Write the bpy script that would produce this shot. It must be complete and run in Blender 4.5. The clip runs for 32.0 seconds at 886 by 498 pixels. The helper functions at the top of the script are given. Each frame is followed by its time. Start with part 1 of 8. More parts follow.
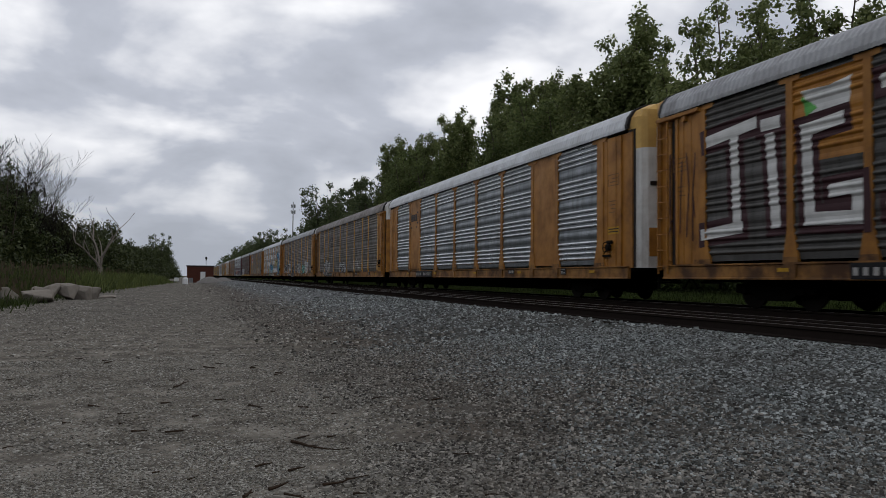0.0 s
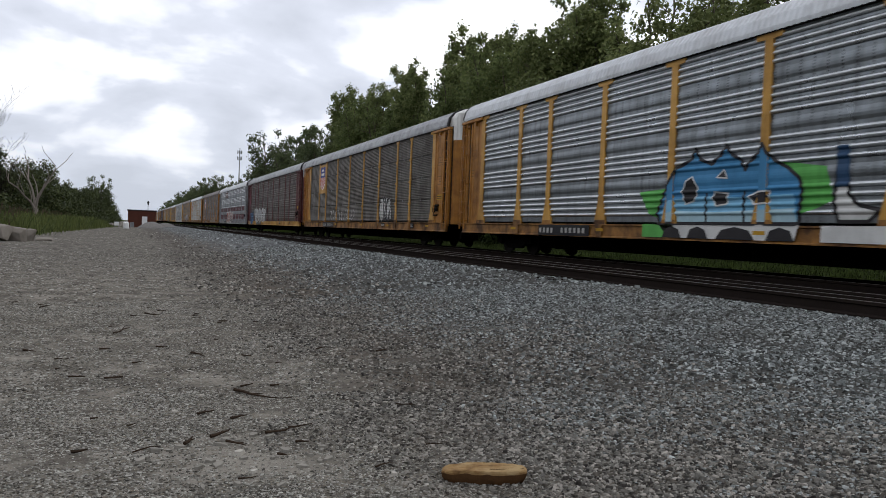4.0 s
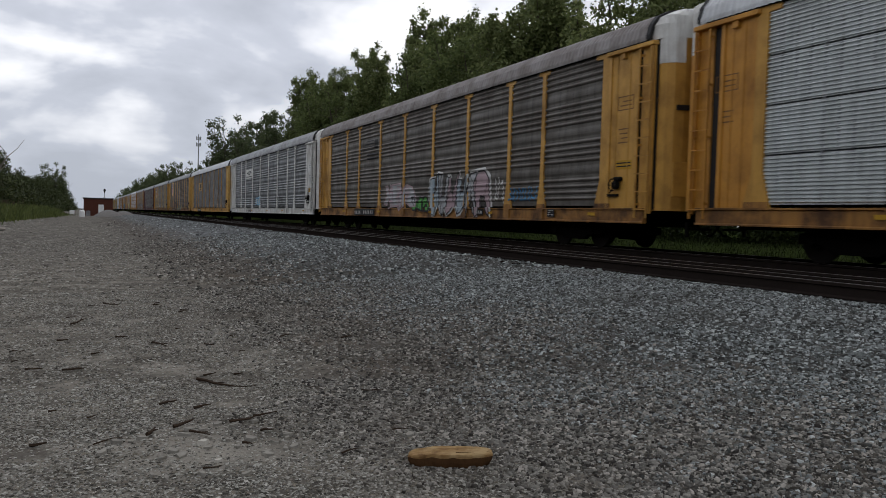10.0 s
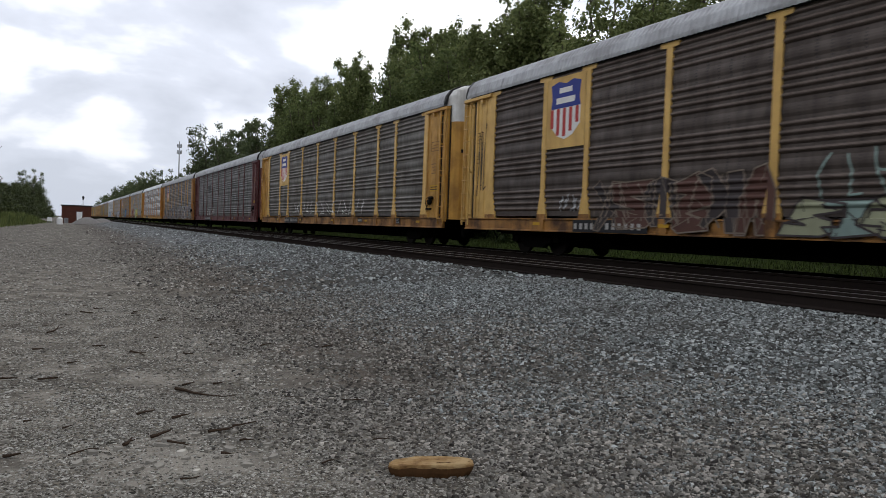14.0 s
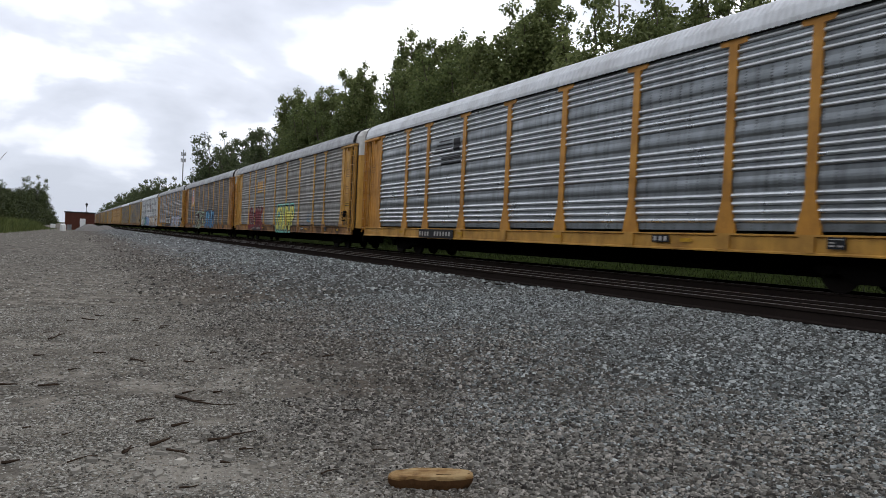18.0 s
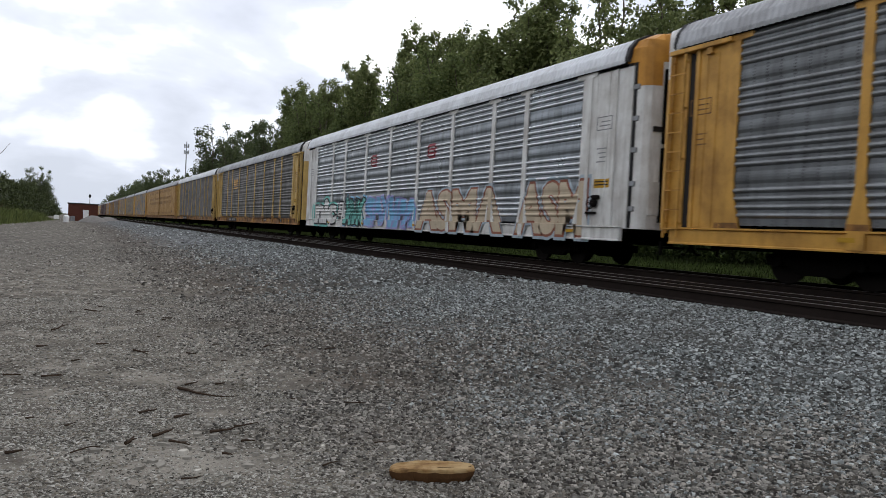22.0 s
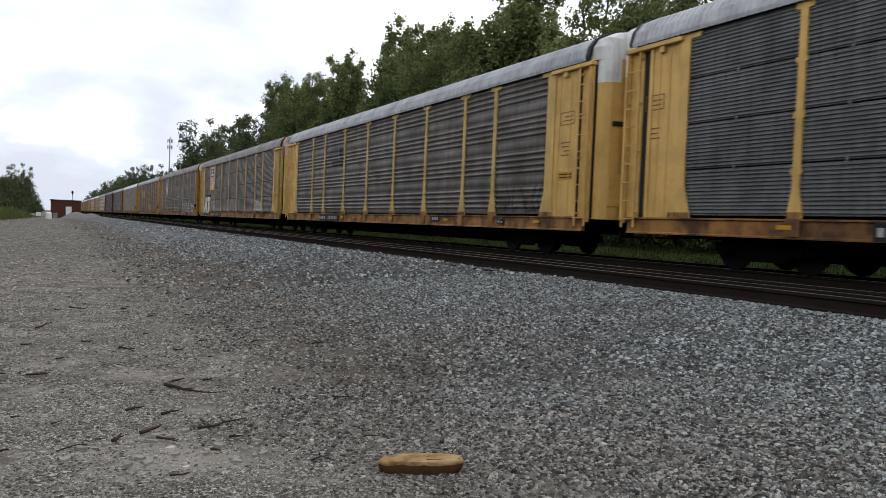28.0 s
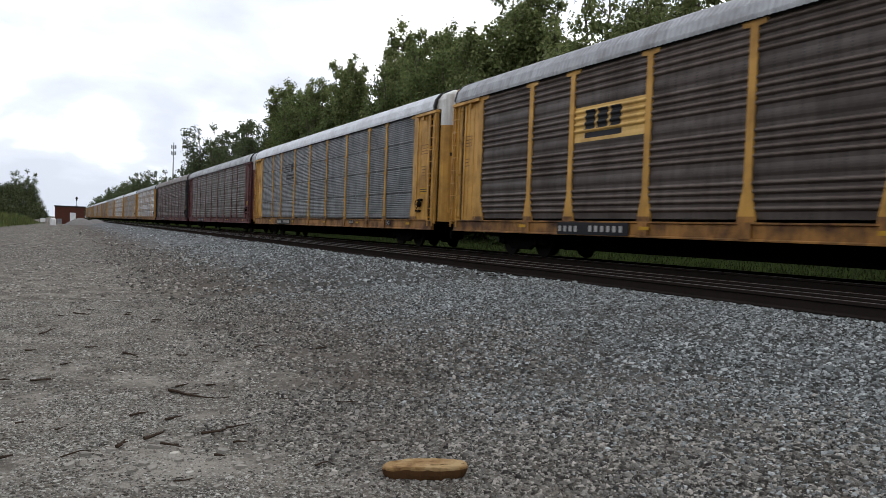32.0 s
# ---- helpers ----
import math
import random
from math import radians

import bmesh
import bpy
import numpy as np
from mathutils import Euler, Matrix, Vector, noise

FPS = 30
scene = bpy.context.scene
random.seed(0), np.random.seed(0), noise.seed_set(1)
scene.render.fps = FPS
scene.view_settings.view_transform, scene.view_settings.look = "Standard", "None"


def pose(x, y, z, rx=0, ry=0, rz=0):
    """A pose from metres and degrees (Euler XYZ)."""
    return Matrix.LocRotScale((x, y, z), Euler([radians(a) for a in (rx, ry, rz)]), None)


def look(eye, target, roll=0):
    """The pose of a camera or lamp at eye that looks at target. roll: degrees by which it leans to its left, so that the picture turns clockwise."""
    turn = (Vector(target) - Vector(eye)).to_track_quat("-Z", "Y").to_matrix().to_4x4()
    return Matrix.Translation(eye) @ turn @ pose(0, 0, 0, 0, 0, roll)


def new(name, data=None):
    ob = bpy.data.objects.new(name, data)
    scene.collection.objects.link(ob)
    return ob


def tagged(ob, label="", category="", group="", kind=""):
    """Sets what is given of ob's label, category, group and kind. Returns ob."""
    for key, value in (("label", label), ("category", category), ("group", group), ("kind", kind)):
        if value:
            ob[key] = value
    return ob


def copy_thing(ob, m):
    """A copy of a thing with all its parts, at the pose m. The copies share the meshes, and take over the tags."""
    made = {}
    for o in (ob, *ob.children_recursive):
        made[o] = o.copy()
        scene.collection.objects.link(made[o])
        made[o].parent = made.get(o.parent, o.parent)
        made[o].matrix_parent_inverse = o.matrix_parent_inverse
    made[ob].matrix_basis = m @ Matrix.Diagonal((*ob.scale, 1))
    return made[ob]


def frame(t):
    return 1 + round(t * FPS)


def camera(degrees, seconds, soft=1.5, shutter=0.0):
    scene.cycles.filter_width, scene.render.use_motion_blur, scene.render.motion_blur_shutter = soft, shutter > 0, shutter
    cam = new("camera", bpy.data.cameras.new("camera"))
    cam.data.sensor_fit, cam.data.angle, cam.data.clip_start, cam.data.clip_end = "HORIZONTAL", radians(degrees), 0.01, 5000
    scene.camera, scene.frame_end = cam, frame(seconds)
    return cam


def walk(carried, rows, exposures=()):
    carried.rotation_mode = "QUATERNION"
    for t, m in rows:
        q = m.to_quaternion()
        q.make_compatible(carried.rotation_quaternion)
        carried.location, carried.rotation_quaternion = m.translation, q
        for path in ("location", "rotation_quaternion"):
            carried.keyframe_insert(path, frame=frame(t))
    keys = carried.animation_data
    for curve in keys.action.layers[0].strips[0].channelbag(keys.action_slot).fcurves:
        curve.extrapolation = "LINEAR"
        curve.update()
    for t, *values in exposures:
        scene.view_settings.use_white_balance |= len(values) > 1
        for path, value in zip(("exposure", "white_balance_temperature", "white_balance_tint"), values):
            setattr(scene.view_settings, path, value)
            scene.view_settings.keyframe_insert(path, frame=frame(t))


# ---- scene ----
# camera: hand-held, standing in one spot beside the line; only its aim wanders
EYE = (0.0, 0.0, 1.35)
AIM = [
    (0, 92.19, -0.51, -18.62), (0.5, 92.07, -0.66, -18.68), (1, 92.09, -0.93, -18.53), (1.5, 92.62, -1.04, -18.40),
    (2, 92.54, -0.80, -18.19), (2.5, 92.54, -0.79, -18.02), (3, 91.89, -0.87, -18.89), (3.5, 89.48, -1.66, -21.22),
    (4, 88.71, -2.24, -22.57), (4.5, 89.28, -1.67, -22.20), (6.5, 88.77, -2.66, -23.24), (7, 87.89, -3.07, -24.48),
    (7.5, 87.51, -3.08, -24.72), (8, 88.47, -2.39, -24.46), (8.5, 87.90, -2.68, -24.79), (9, 87.49, -2.10, -24.82),
    (9.5, 87.24, -1.67, -24.65), (10, 87.68, -1.67, -25.35), (10.5, 88.22, -1.71, -26.19), (11, 88.37, -1.85, -26.42),
    (11.5, 89.29, -1.79, -27.10), (12, 89.46, -1.74, -26.92), (12.5, 89.00, -2.05, -26.68), (13, 88.68, -2.10, -26.46),
    (13.5, 88.44, -2.25, -26.61), (14, 88.45, -2.01, -26.72), (14.5, 88.88, -1.86, -26.68), (16.5, 89.14, -2.35, -26.73),
    (17, 89.84, -2.73, -26.66), (17.5, 89.84, -2.80, -26.76), (18, 89.27, -2.66, -26.54), (18.5, 89.42, -2.85, -26.56),
    (19, 89.06, -2.76, -26.49), (19.5, 88.70, -2.82, -26.59), (20, 88.76, -3.01, -26.58), (20.5, 88.43, -2.82, -26.06),
    (21, 88.52, -2.78, -26.39), (21.5, 88.48, -3.02, -26.30), (22, 88.76, -2.99, -26.34), (22.5, 88.65, -2.74, -25.48),
    (23, 88.57, -2.75, -25.95), (23.5, 88.51, -2.97, -26.58), (24, 88.49, -2.76, -26.69), (24.5, 88.71, -2.79, -26.74),
    (25, 88.97, -2.65, -26.66), (25.5, 88.80, -2.74, -27.07), (27.5, 88.71, -2.54, -27.14), (28, 88.26, -2.36, -27.38),
    (28.5, 88.08, -2.05, -27.63), (29, 88.22, -1.89, -27.82), (29.5, 88.22, -2.12, -27.50), (30, 88.19, -1.95, -27.62),
    (30.5, 88.27, -1.82, -27.37), (31, 88.74, -1.48, -26.69), (31.5, 88.93, -1.95, -27.39), (32, 88.62, -2.19, -27.13)]
cam = camera(61.04, 32.0, 0.7, 0.08)
walk(cam, [(t, pose(*EYE, rx, ry, rz)) for t, rx, ry, rz in AIM],
     exposures=[(0, -0.85), (2, -1.00), (3.1, -1.25), (4, -0.23), (7, -0.20), (8.2, -0.23), (9, -0.40), (10, -0.57), (11, -0.25), (12, -0.03), (13, 0.05), (14, -0.17), (16, -0.03), (17, -0.03), (18, -0.13), (19, 0.05), (20, 0.07), (21, -0.10), (22, -0.03), (23, -0.13), (24, 0.05), (25, 0.00), (28, 0.11), (29, -0.09), (30, -0.03), (31, -0.18), (32, 0.11)])

# ---- sky and light: overcast, broken bright patches ----
SUN_EL, SUN_AZ = 52.0, 60.0
world = bpy.data.worlds.new("sky")
scene.world = world
world.use_nodes = True


def wire(nt, kind, operation="", data_type="", blend="", **kw):
    """A node with its inputs set by name or number, or linked where a socket is given."""
    n = nt.nodes.new(kind)
    if operation:
        n.operation = operation
    if data_type:
        n.data_type = data_type
    if blend:
        n.blend_type = blend
    for k, v in kw.items():
        key = int(k[1:]) if k[0] == "i" and k[1:].isdigit() else k.replace("_", " ")
        if isinstance(v, bpy.types.NodeSocket):
            nt.links.new(v, n.inputs[key])
        else:
            n.inputs[key].default_value = v
    return n


def build_sky():
    nt = world.node_tree
    nt.nodes.clear()
    sky = wire(nt, "ShaderNodeTexSky")
    sky.sky_type, sky.sun_disc, sky.dust_density = "NISHITA", False, 3.0
    sky.sun_elevation, sky.sun_rotation = radians(SUN_EL), radians(SUN_AZ)
    tc = wire(nt, "ShaderNodeTexCoord")
    sep = wire(nt, "ShaderNodeSeparateXYZ", Vector=tc.outputs["Generated"])
    up = wire(nt, "ShaderNodeMath", operation="MAXIMUM", i0=sep.outputs["Z"], i1=0.0)
    den = wire(nt, "ShaderNodeMath", operation="ADD", i0=up.outputs[0], i1=0.33)
    px = wire(nt, "ShaderNodeMath", operation="DIVIDE", i0=sep.outputs["X"], i1=den.outputs[0])
    py = wire(nt, "ShaderNodeMath", operation="DIVIDE", i0=sep.outputs["Y"], i1=den.outputs[0])
    deck = wire(nt, "ShaderNodeCombineXYZ", X=px.outputs[0], Y=py.outputs[0], Z=0.0)
    big = wire(nt, "ShaderNodeTexNoise", Vector=deck.outputs[0], Scale=2.0, Detail=5.0, Roughness=0.45, Distortion=0.5)
    small = wire(nt, "ShaderNodeTexNoise", Vector=deck.outputs[0], Scale=6.5, Detail=4.0, Roughness=0.5)
    both = wire(nt, "ShaderNodeMix", data_type="FLOAT", Factor=0.22, i2=big.outputs[0], i3=small.outputs[0])
    ramp = wire(nt, "ShaderNodeValToRGB", Fac=both.outputs[0])
    cr = ramp.color_ramp
    cr.elements[0].position, cr.elements[0].color = 0.38, (0.80, 0.85, 0.975, 1)
    cr.elements[1].position, cr.elements[1].color = 0.62, (1.95, 1.96, 2.02, 1)
    mid = cr.elements.new(0.48)
    mid.color = (0.99, 1.045, 1.19, 1)
    low = wire(nt, "ShaderNodeMapRange", Value=sep.outputs["Z"], i1=0.0, i2=0.2, i3=0.6, i4=0.0)
    haze = wire(nt, "ShaderNodeMix", data_type="RGBA", Factor=low.outputs[0], i6=ramp.outputs[0], i7=(0.68, 0.745, 0.86, 1))
    cloud = wire(nt, "ShaderNodeBackground", Color=haze.outputs[2], Strength=1.0)
    blue = wire(nt, "ShaderNodeBackground", Color=sky.outputs[0], Strength=0.06)
    mix = wire(nt, "ShaderNodeMixShader", Fac=0.92, i1=blue.outputs[0], i2=cloud.outputs[0])
    wire(nt, "ShaderNodeOutputWorld", Surface=mix.outputs[0])


build_sky()
sun = new("sun", bpy.data.lights.new("sun", "SUN"))
sun.data.energy, sun.data.angle, sun.data.color = 0.5, radians(30), (1.0, 0.96, 0.9)
sun.matrix_world = look((0, 0, 60), (-60 * math.sin(radians(SUN_AZ)) / math.tan(radians(SUN_EL)),
                                     -60 * math.cos(radians(SUN_AZ)) / math.tan(radians(SUN_EL)), 0))

# ---- materials ----
MATS = {}


def begin(name):
    m = bpy.data.materials.new(name)
    m.use_nodes = True
    nt = m.node_tree
    nt.nodes.clear()
    b = wire(nt, "ShaderNodeBsdfPrincipled")
    b.inputs["Specular IOR Level"].default_value = 0.12
    wire(nt, "ShaderNodeOutputMaterial", Surface=b.outputs[0])
    return m, nt, b


def mixc(nt, fac, a, b, blend="MIX"):
    return wire(nt, "ShaderNodeMix", data_type="RGBA", blend=blend, Factor=fac, i6=a, i7=b).outputs[2]


def rgb(c):
    return (*c, 1.0)


def ranged(nt, v, a, b, lo=0.0, hi=1.0):
    return wire(nt, "ShaderNodeMapRange", Value=v, i1=a, i2=b, i3=lo, i4=hi).outputs[0]


def shifted(nt, spread=37.0):
    """Object coordinates moved by the object's own random number, so alike parts wear differently."""
    tc = wire(nt, "ShaderNodeTexCoord")
    info = wire(nt, "ShaderNodeObjectInfo")
    k = wire(nt, "ShaderNodeMath", operation="MULTIPLY", i0=info.outputs["Random"], i1=spread)
    v = wire(nt, "ShaderNodeVectorMath", operation="ADD", i0=tc.outputs["Object"], i1=k.outputs[0])
    return v.outputs[0], info.outputs["Random"], tc.outputs["Object"]


def weathered(name, col, dirt, amount=0.5, rough=0.6, metal=0.0, streak=0.6, vary=0.15, bump=0.15, cut=(0.42, 0.72)):
    """Painted or galvanised steel with grime: broad blotches, downward streaks, fine speckle."""
    if name in MATS:
        return MATS[name]
    m, nt, b = begin(name)
    v, rnd, raw = shifted(nt)
    blot = wire(nt, "ShaderNodeTexNoise", Vector=v, Scale=1.3, Detail=5.0, Roughness=0.6)
    lng = wire(nt, "ShaderNodeMapping", Vector=v, Scale=(4.5, 4.5, 0.5))
    strk = wire(nt, "ShaderNodeTexNoise", Vector=lng.outputs[0], Scale=1.0, Detail=4.0, Roughness=0.65)
    fine = wire(nt, "ShaderNodeTexNoise", Vector=v, Scale=38.0, Detail=3.0, Roughness=0.6)
    base = mixc(nt, ranged(nt, rnd, 0, 1, 0, vary), rgb(col), rgb([c * 0.55 for c in col]))
    base = mixc(nt, ranged(nt, blot.outputs[0], cut[0], cut[1], 0, amount), base, rgb(dirt))
    base = mixc(nt, ranged(nt, strk.outputs[0], 0.45, 0.75, 0, streak), base, rgb([0.6 * d + 0.1 * c for d, c in zip(dirt, col)]))
    base = mixc(nt, ranged(nt, fine.outputs[0], 0.55, 0.75, 0, 0.22), base, rgb([d * 0.5 for d in dirt]))
    nt.links.new(base, b.inputs["Base Color"])
    nt.links.new(ranged(nt, blot.outputs[0], 0.3, 0.7, rough - 0.1, rough + 0.15), b.inputs["Roughness"])
    b.inputs["Metallic"].default_value = metal
    b.inputs["Specular IOR Level"].default_value = 0.3
    bp = wire(nt, "ShaderNodeBump", Strength=bump, Distance=0.01, Height=fine.outputs[0])
    nt.links.new(bp.outputs[0], b.inputs["Normal"])
    MATS[name] = m
    return m


def pressed_sheet(name, col, dirt, amount, rough, metal=0.1):
    """Galvanised side sheet: grime, rain streaks, and columns of small punched holes."""
    m = weathered(name, col, dirt, amount, rough, metal, 0.75, 0.5)
    nt = m.node_tree
    b = next(n for n in nt.nodes if n.type == "BSDF_PRINCIPLED")
    under = b.inputs["Base Color"].links[0].from_socket
    tc = wire(nt, "ShaderNodeTexCoord")
    sep = wire(nt, "ShaderNodeSeparateXYZ", Vector=tc.outputs["Object"])
    jit = wire(nt, "ShaderNodeTexNoise", Vector=tc.outputs["Object"], Scale=0.9, Detail=2.0)

    def beat(v, period, duty):
        k = wire(nt, "ShaderNodeMath", operation="DIVIDE", i0=v, i1=period)
        r = wire(nt, "ShaderNodeMath", operation="FRACT", i0=k.outputs[0])
        return wire(nt, "ShaderNodeMath", operation="LESS_THAN", i0=r.outputs[0], i1=duty).outputs[0]
    col_ = wire(nt, "ShaderNodeMath", operation="MULTIPLY", i0=beat(sep.outputs["Y"], 0.31, 0.16), i1=beat(sep.outputs["Z"], 0.062, 0.5)).outputs[0]
    some = wire(nt, "ShaderNodeMath", operation="MULTIPLY", i0=col_, i1=ranged(nt, jit.outputs[0], 0.38, 0.6, 0.08, 0.75)).outputs[0]
    c = mixc(nt, some, under, (0.012, 0.011, 0.010, 1))
    nt.links.new(c, b.inputs["Base Color"])
    b.inputs["Specular IOR Level"].default_value = 0.5
    return m


def plain(name, col, rough=0.7, metal=0.0, noise_scale=20.0, depth=0.3, sheen=0.12):
    """A simple surface with a two-scale mottling."""
    if name in MATS:
        return MATS[name]
    m, nt, b = begin(name)
    v, rnd, raw = shifted(nt)
    n1 = wire(nt, "ShaderNodeTexNoise", Vector=v, Scale=noise_scale, Detail=5.0, Roughness=0.65)
    n2 = wire(nt, "ShaderNodeTexNoise", Vector=v, Scale=noise_scale * 0.12, Detail=3.0)
    c = mixc(nt, ranged(nt, n1.outputs[0], 0.35, 0.7, 0, depth), rgb(col), rgb([q * 0.5 for q in col]))
    c = mixc(nt, ranged(nt, n2.outputs[0], 0.35, 0.7, 0, depth), c, rgb([min(1, q * 1.3) for q in col]))
    nt.links.new(c, b.inputs["Base Color"])
    b.inputs["Roughness"].default_value, b.inputs["Metallic"].default_value = rough, metal
    b.inputs["Specular IOR Level"].default_value = sheen
    bp = wire(nt, "ShaderNodeBump", Strength=0.3, Distance=0.01, Height=n1.outputs[0])
    nt.links.new(bp.outputs[0], b.inputs["Normal"])
    MATS[name] = m
    return m


def leafy(name, col, col2, trans=0.25):
    if name in MATS:
        return MATS[name]
    m, nt, b = begin(name)
    g = wire(nt, "ShaderNodeNewGeometry")
    info = wire(nt, "ShaderNodeObjectInfo")
    c = mixc(nt, g.outputs["Random Per Island"], rgb(col), rgb(col2))
    c = mixc(nt, ranged(nt, info.outputs["Random"], 0, 1, 0, 0.35), c, rgb([q * 0.6 for q in col]))
    nt.links.new(c, b.inputs["Base Color"])
    b.inputs["Roughness"].default_value = 0.55
    b.inputs["Transmission Weight"].default_value = 0.0
    tr = wire(nt, "ShaderNodeBsdfTranslucent", Color=c)
    mx = wire(nt, "ShaderNodeMixShader", Fac=trans, i1=b.outputs[0], i2=tr.outputs[0])
    out = next(n for n in nt.nodes if n.type == "OUTPUT_MATERIAL")
    nt.links.new(mx.outputs[0], out.inputs["Surface"])
    MATS[name] = m
    return m


def island_stone(name, cols, rough=0.85):
    """Loose stones: each one takes its own tone."""
    m, nt, b = begin(name)
    g = wire(nt, "ShaderNodeNewGeometry")
    ramp = wire(nt, "ShaderNodeValToRGB", Fac=g.outputs["Random Per Island"])
    cr = ramp.color_ramp
    cr.interpolation = "CONSTANT"
    for i, c in enumerate(cols):
        e = cr.elements[i] if i < 2 else cr.elements.new(i / len(cols))
        e.position, e.color = i / len(cols), rgb(c)
    n = wire(nt, "ShaderNodeTexNoise", Vector=g.outputs["Position"], Scale=45.0, Detail=3.0)
    c = mixc(nt, ranged(nt, n.outputs[0], 0.35, 0.75, 0.0, 0.28), ramp.outputs[0], (0.035, 0.032, 0.029, 1))
    wide = wire(nt, "ShaderNodeTexNoise", Vector=g.outputs["Position"], Scale=0.9, Detail=3.0)
    c = mixc(nt, ranged(nt, wide.outputs[0], 0.45, 0.7, 0.0, 0.3), c, (0.06, 0.046, 0.033, 1))
    nt.links.new(c, b.inputs["Base Color"])
    b.inputs["Roughness"].default_value = rough
    MATS[name] = m
    return m


def ground_material():
    """Packed gravel by the camera, grey crushed ballast towards the track, rough grass on either side."""
    m, nt, b = begin("ground_gravel")
    g = wire(nt, "ShaderNodeNewGeometry")
    pos = g.outputs["Position"]
    sep = wire(nt, "ShaderNodeSeparateXYZ", Vector=pos)
    wob = wire(nt, "ShaderNodeTexNoise", Vector=pos, Scale=0.55, Detail=5.0, Roughness=0.6)
    off = wire(nt, "ShaderNodeMath", operation="MULTIPLY_ADD", i0=wob.outputs[0], i1=4.0, i2=-2.0)
    xs = wire(nt, "ShaderNodeMath", operation="ADD", i0=sep.outputs["X"], i1=off.outputs[0]).outputs[0]
    cell = wire(nt, "ShaderNodeTexVoronoi", Vector=pos, Scale=34.0)
    cell2 = wire(nt, "ShaderNodeTexVoronoi", Vector=pos, Scale=17.0)
    spread = wire(nt, "ShaderNodeTexNoise", Vector=pos, Scale=1.7, Detail=6.0, Roughness=0.7)
    fine = wire(nt, "ShaderNodeTexNoise", Vector=pos, Scale=70.0, Detail=4.0, Roughness=0.7)
    tone = wire(nt, "ShaderNodeSeparateColor", Color=cell.outputs["Color"])
    tone2 = wire(nt, "ShaderNodeSeparateColor", Color=cell2.outputs["Color"])
    patch = wire(nt, "ShaderNodeTexNoise", Vector=pos, Scale=7.0, Detail=6.0, Roughness=0.75)
    grit = wire(nt, "ShaderNodeTexNoise", Vector=pos, Scale=21.0, Detail=5.0, Roughness=0.8)
    brown = mixc(nt, tone.outputs[0], (0.068, 0.060, 0.052, 1), (0.275, 0.255, 0.222, 1))
    brown = mixc(nt, ranged(nt, spread.outputs[0], 0.5, 0.68, 0, 0.8), brown, (0.25, 0.225, 0.185, 1))
    brown = mixc(nt, ranged(nt, spread.outputs[0], 0.46, 0.28, 0, 0.6), brown, (0.078, 0.068, 0.06, 1))
    brown = mixc(nt, ranged(nt, patch.outputs[0], 0.55, 0.7, 0, 0.7), brown, (0.055, 0.047, 0.041, 1))
    brown = mixc(nt, ranged(nt, grit.outputs[0], 0.6, 0.75, 0, 0.8), brown, (0.37, 0.35, 0.315, 1))
    grey = mixc(nt, tone2.outputs[0], (0.045, 0.047, 0.047, 1), (0.225, 0.235, 0.24, 1))
    grey = mixc(nt, ranged(nt, fine.outputs[0], 0.4, 0.7, 0, 0.4), grey, (0.05, 0.047, 0.044, 1))
    grey = mixc(nt, ranged(nt, patch.outputs[0], 0.54, 0.72, 0, 0.6), grey, (0.040, 0.036, 0.032, 1))
    grey = mixc(nt, ranged(nt, grit.outputs[0], 0.58, 0.75, 0, 0.8), grey, (0.26, 0.275, 0.285, 1))
    lumps = wire(nt, "ShaderNodeTexVoronoi", Vector=pos, Scale=4.5)
    lumps2 = wire(nt, "ShaderNodeTexVoronoi", Vector=pos, Scale=9.0)
    la = wire(nt, "ShaderNodeSeparateColor", Color=lumps.outputs["Color"]).outputs[0]
    lb = wire(nt, "ShaderNodeSeparateColor", Color=lumps2.outputs["Color"]).outputs[0]
    lump = wire(nt, "ShaderNodeMath", operation="MULTIPLY", i0=la, i1=lb).outputs[0]
    away = ranged(nt, sep.outputs["Y"], 12.0, 32.0, 0.0, 0.6)
    far_tone = mixc(nt, ranged(nt, lump, 0.05, 0.6), (0.06, 0.054, 0.047, 1), (0.27, 0.255, 0.228, 1))
    brown = mixc(nt, away, brown, far_tone)
    grey = mixc(nt, away, grey, mixc(nt, ranged(nt, lump, 0.05, 0.6), (0.055, 0.055, 0.054, 1), (0.31, 0.318, 0.318, 1)))
    grass = mixc(nt, fine.outputs[0], (0.020, 0.032, 0.009, 1), (0.052, 0.068, 0.020, 1))
    # track bed: the shade under the train is put into this near-black ballast
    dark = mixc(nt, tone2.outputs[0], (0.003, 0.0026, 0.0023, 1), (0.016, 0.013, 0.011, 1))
    c = mixc(nt, ranged(nt, xs, 1.2, 5.2), brown, grey)
    packed = mixc(nt, ranged(nt, spread.outputs[0], 0.42, 0.62), (0.125, 0.112, 0.094, 1), (0.305, 0.281, 0.24, 1))
    packed = mixc(nt, ranged(nt, patch.outputs[0], 0.5, 0.68, 0, 0.55), packed, (0.05, 0.044, 0.037, 1))
    packed = mixc(nt, ranged(nt, grit.outputs[0], 0.52, 0.72, 0, 0.5), packed, (0.27, 0.258, 0.225, 1))
    # towards the rails: shade in the gaps between chips is put into darker ground
    packed = mixc(nt, ranged(nt, xs, 0.6, 4.4), packed, mixc(nt, patch.outputs[0], (0.032, 0.030, 0.027, 1), (0.115, 0.110, 0.100, 1)))
    c = mixc(nt, ranged(nt, sep.outputs["Y"], 14.0, 26.0, 0.8, 0.0), c, packed)
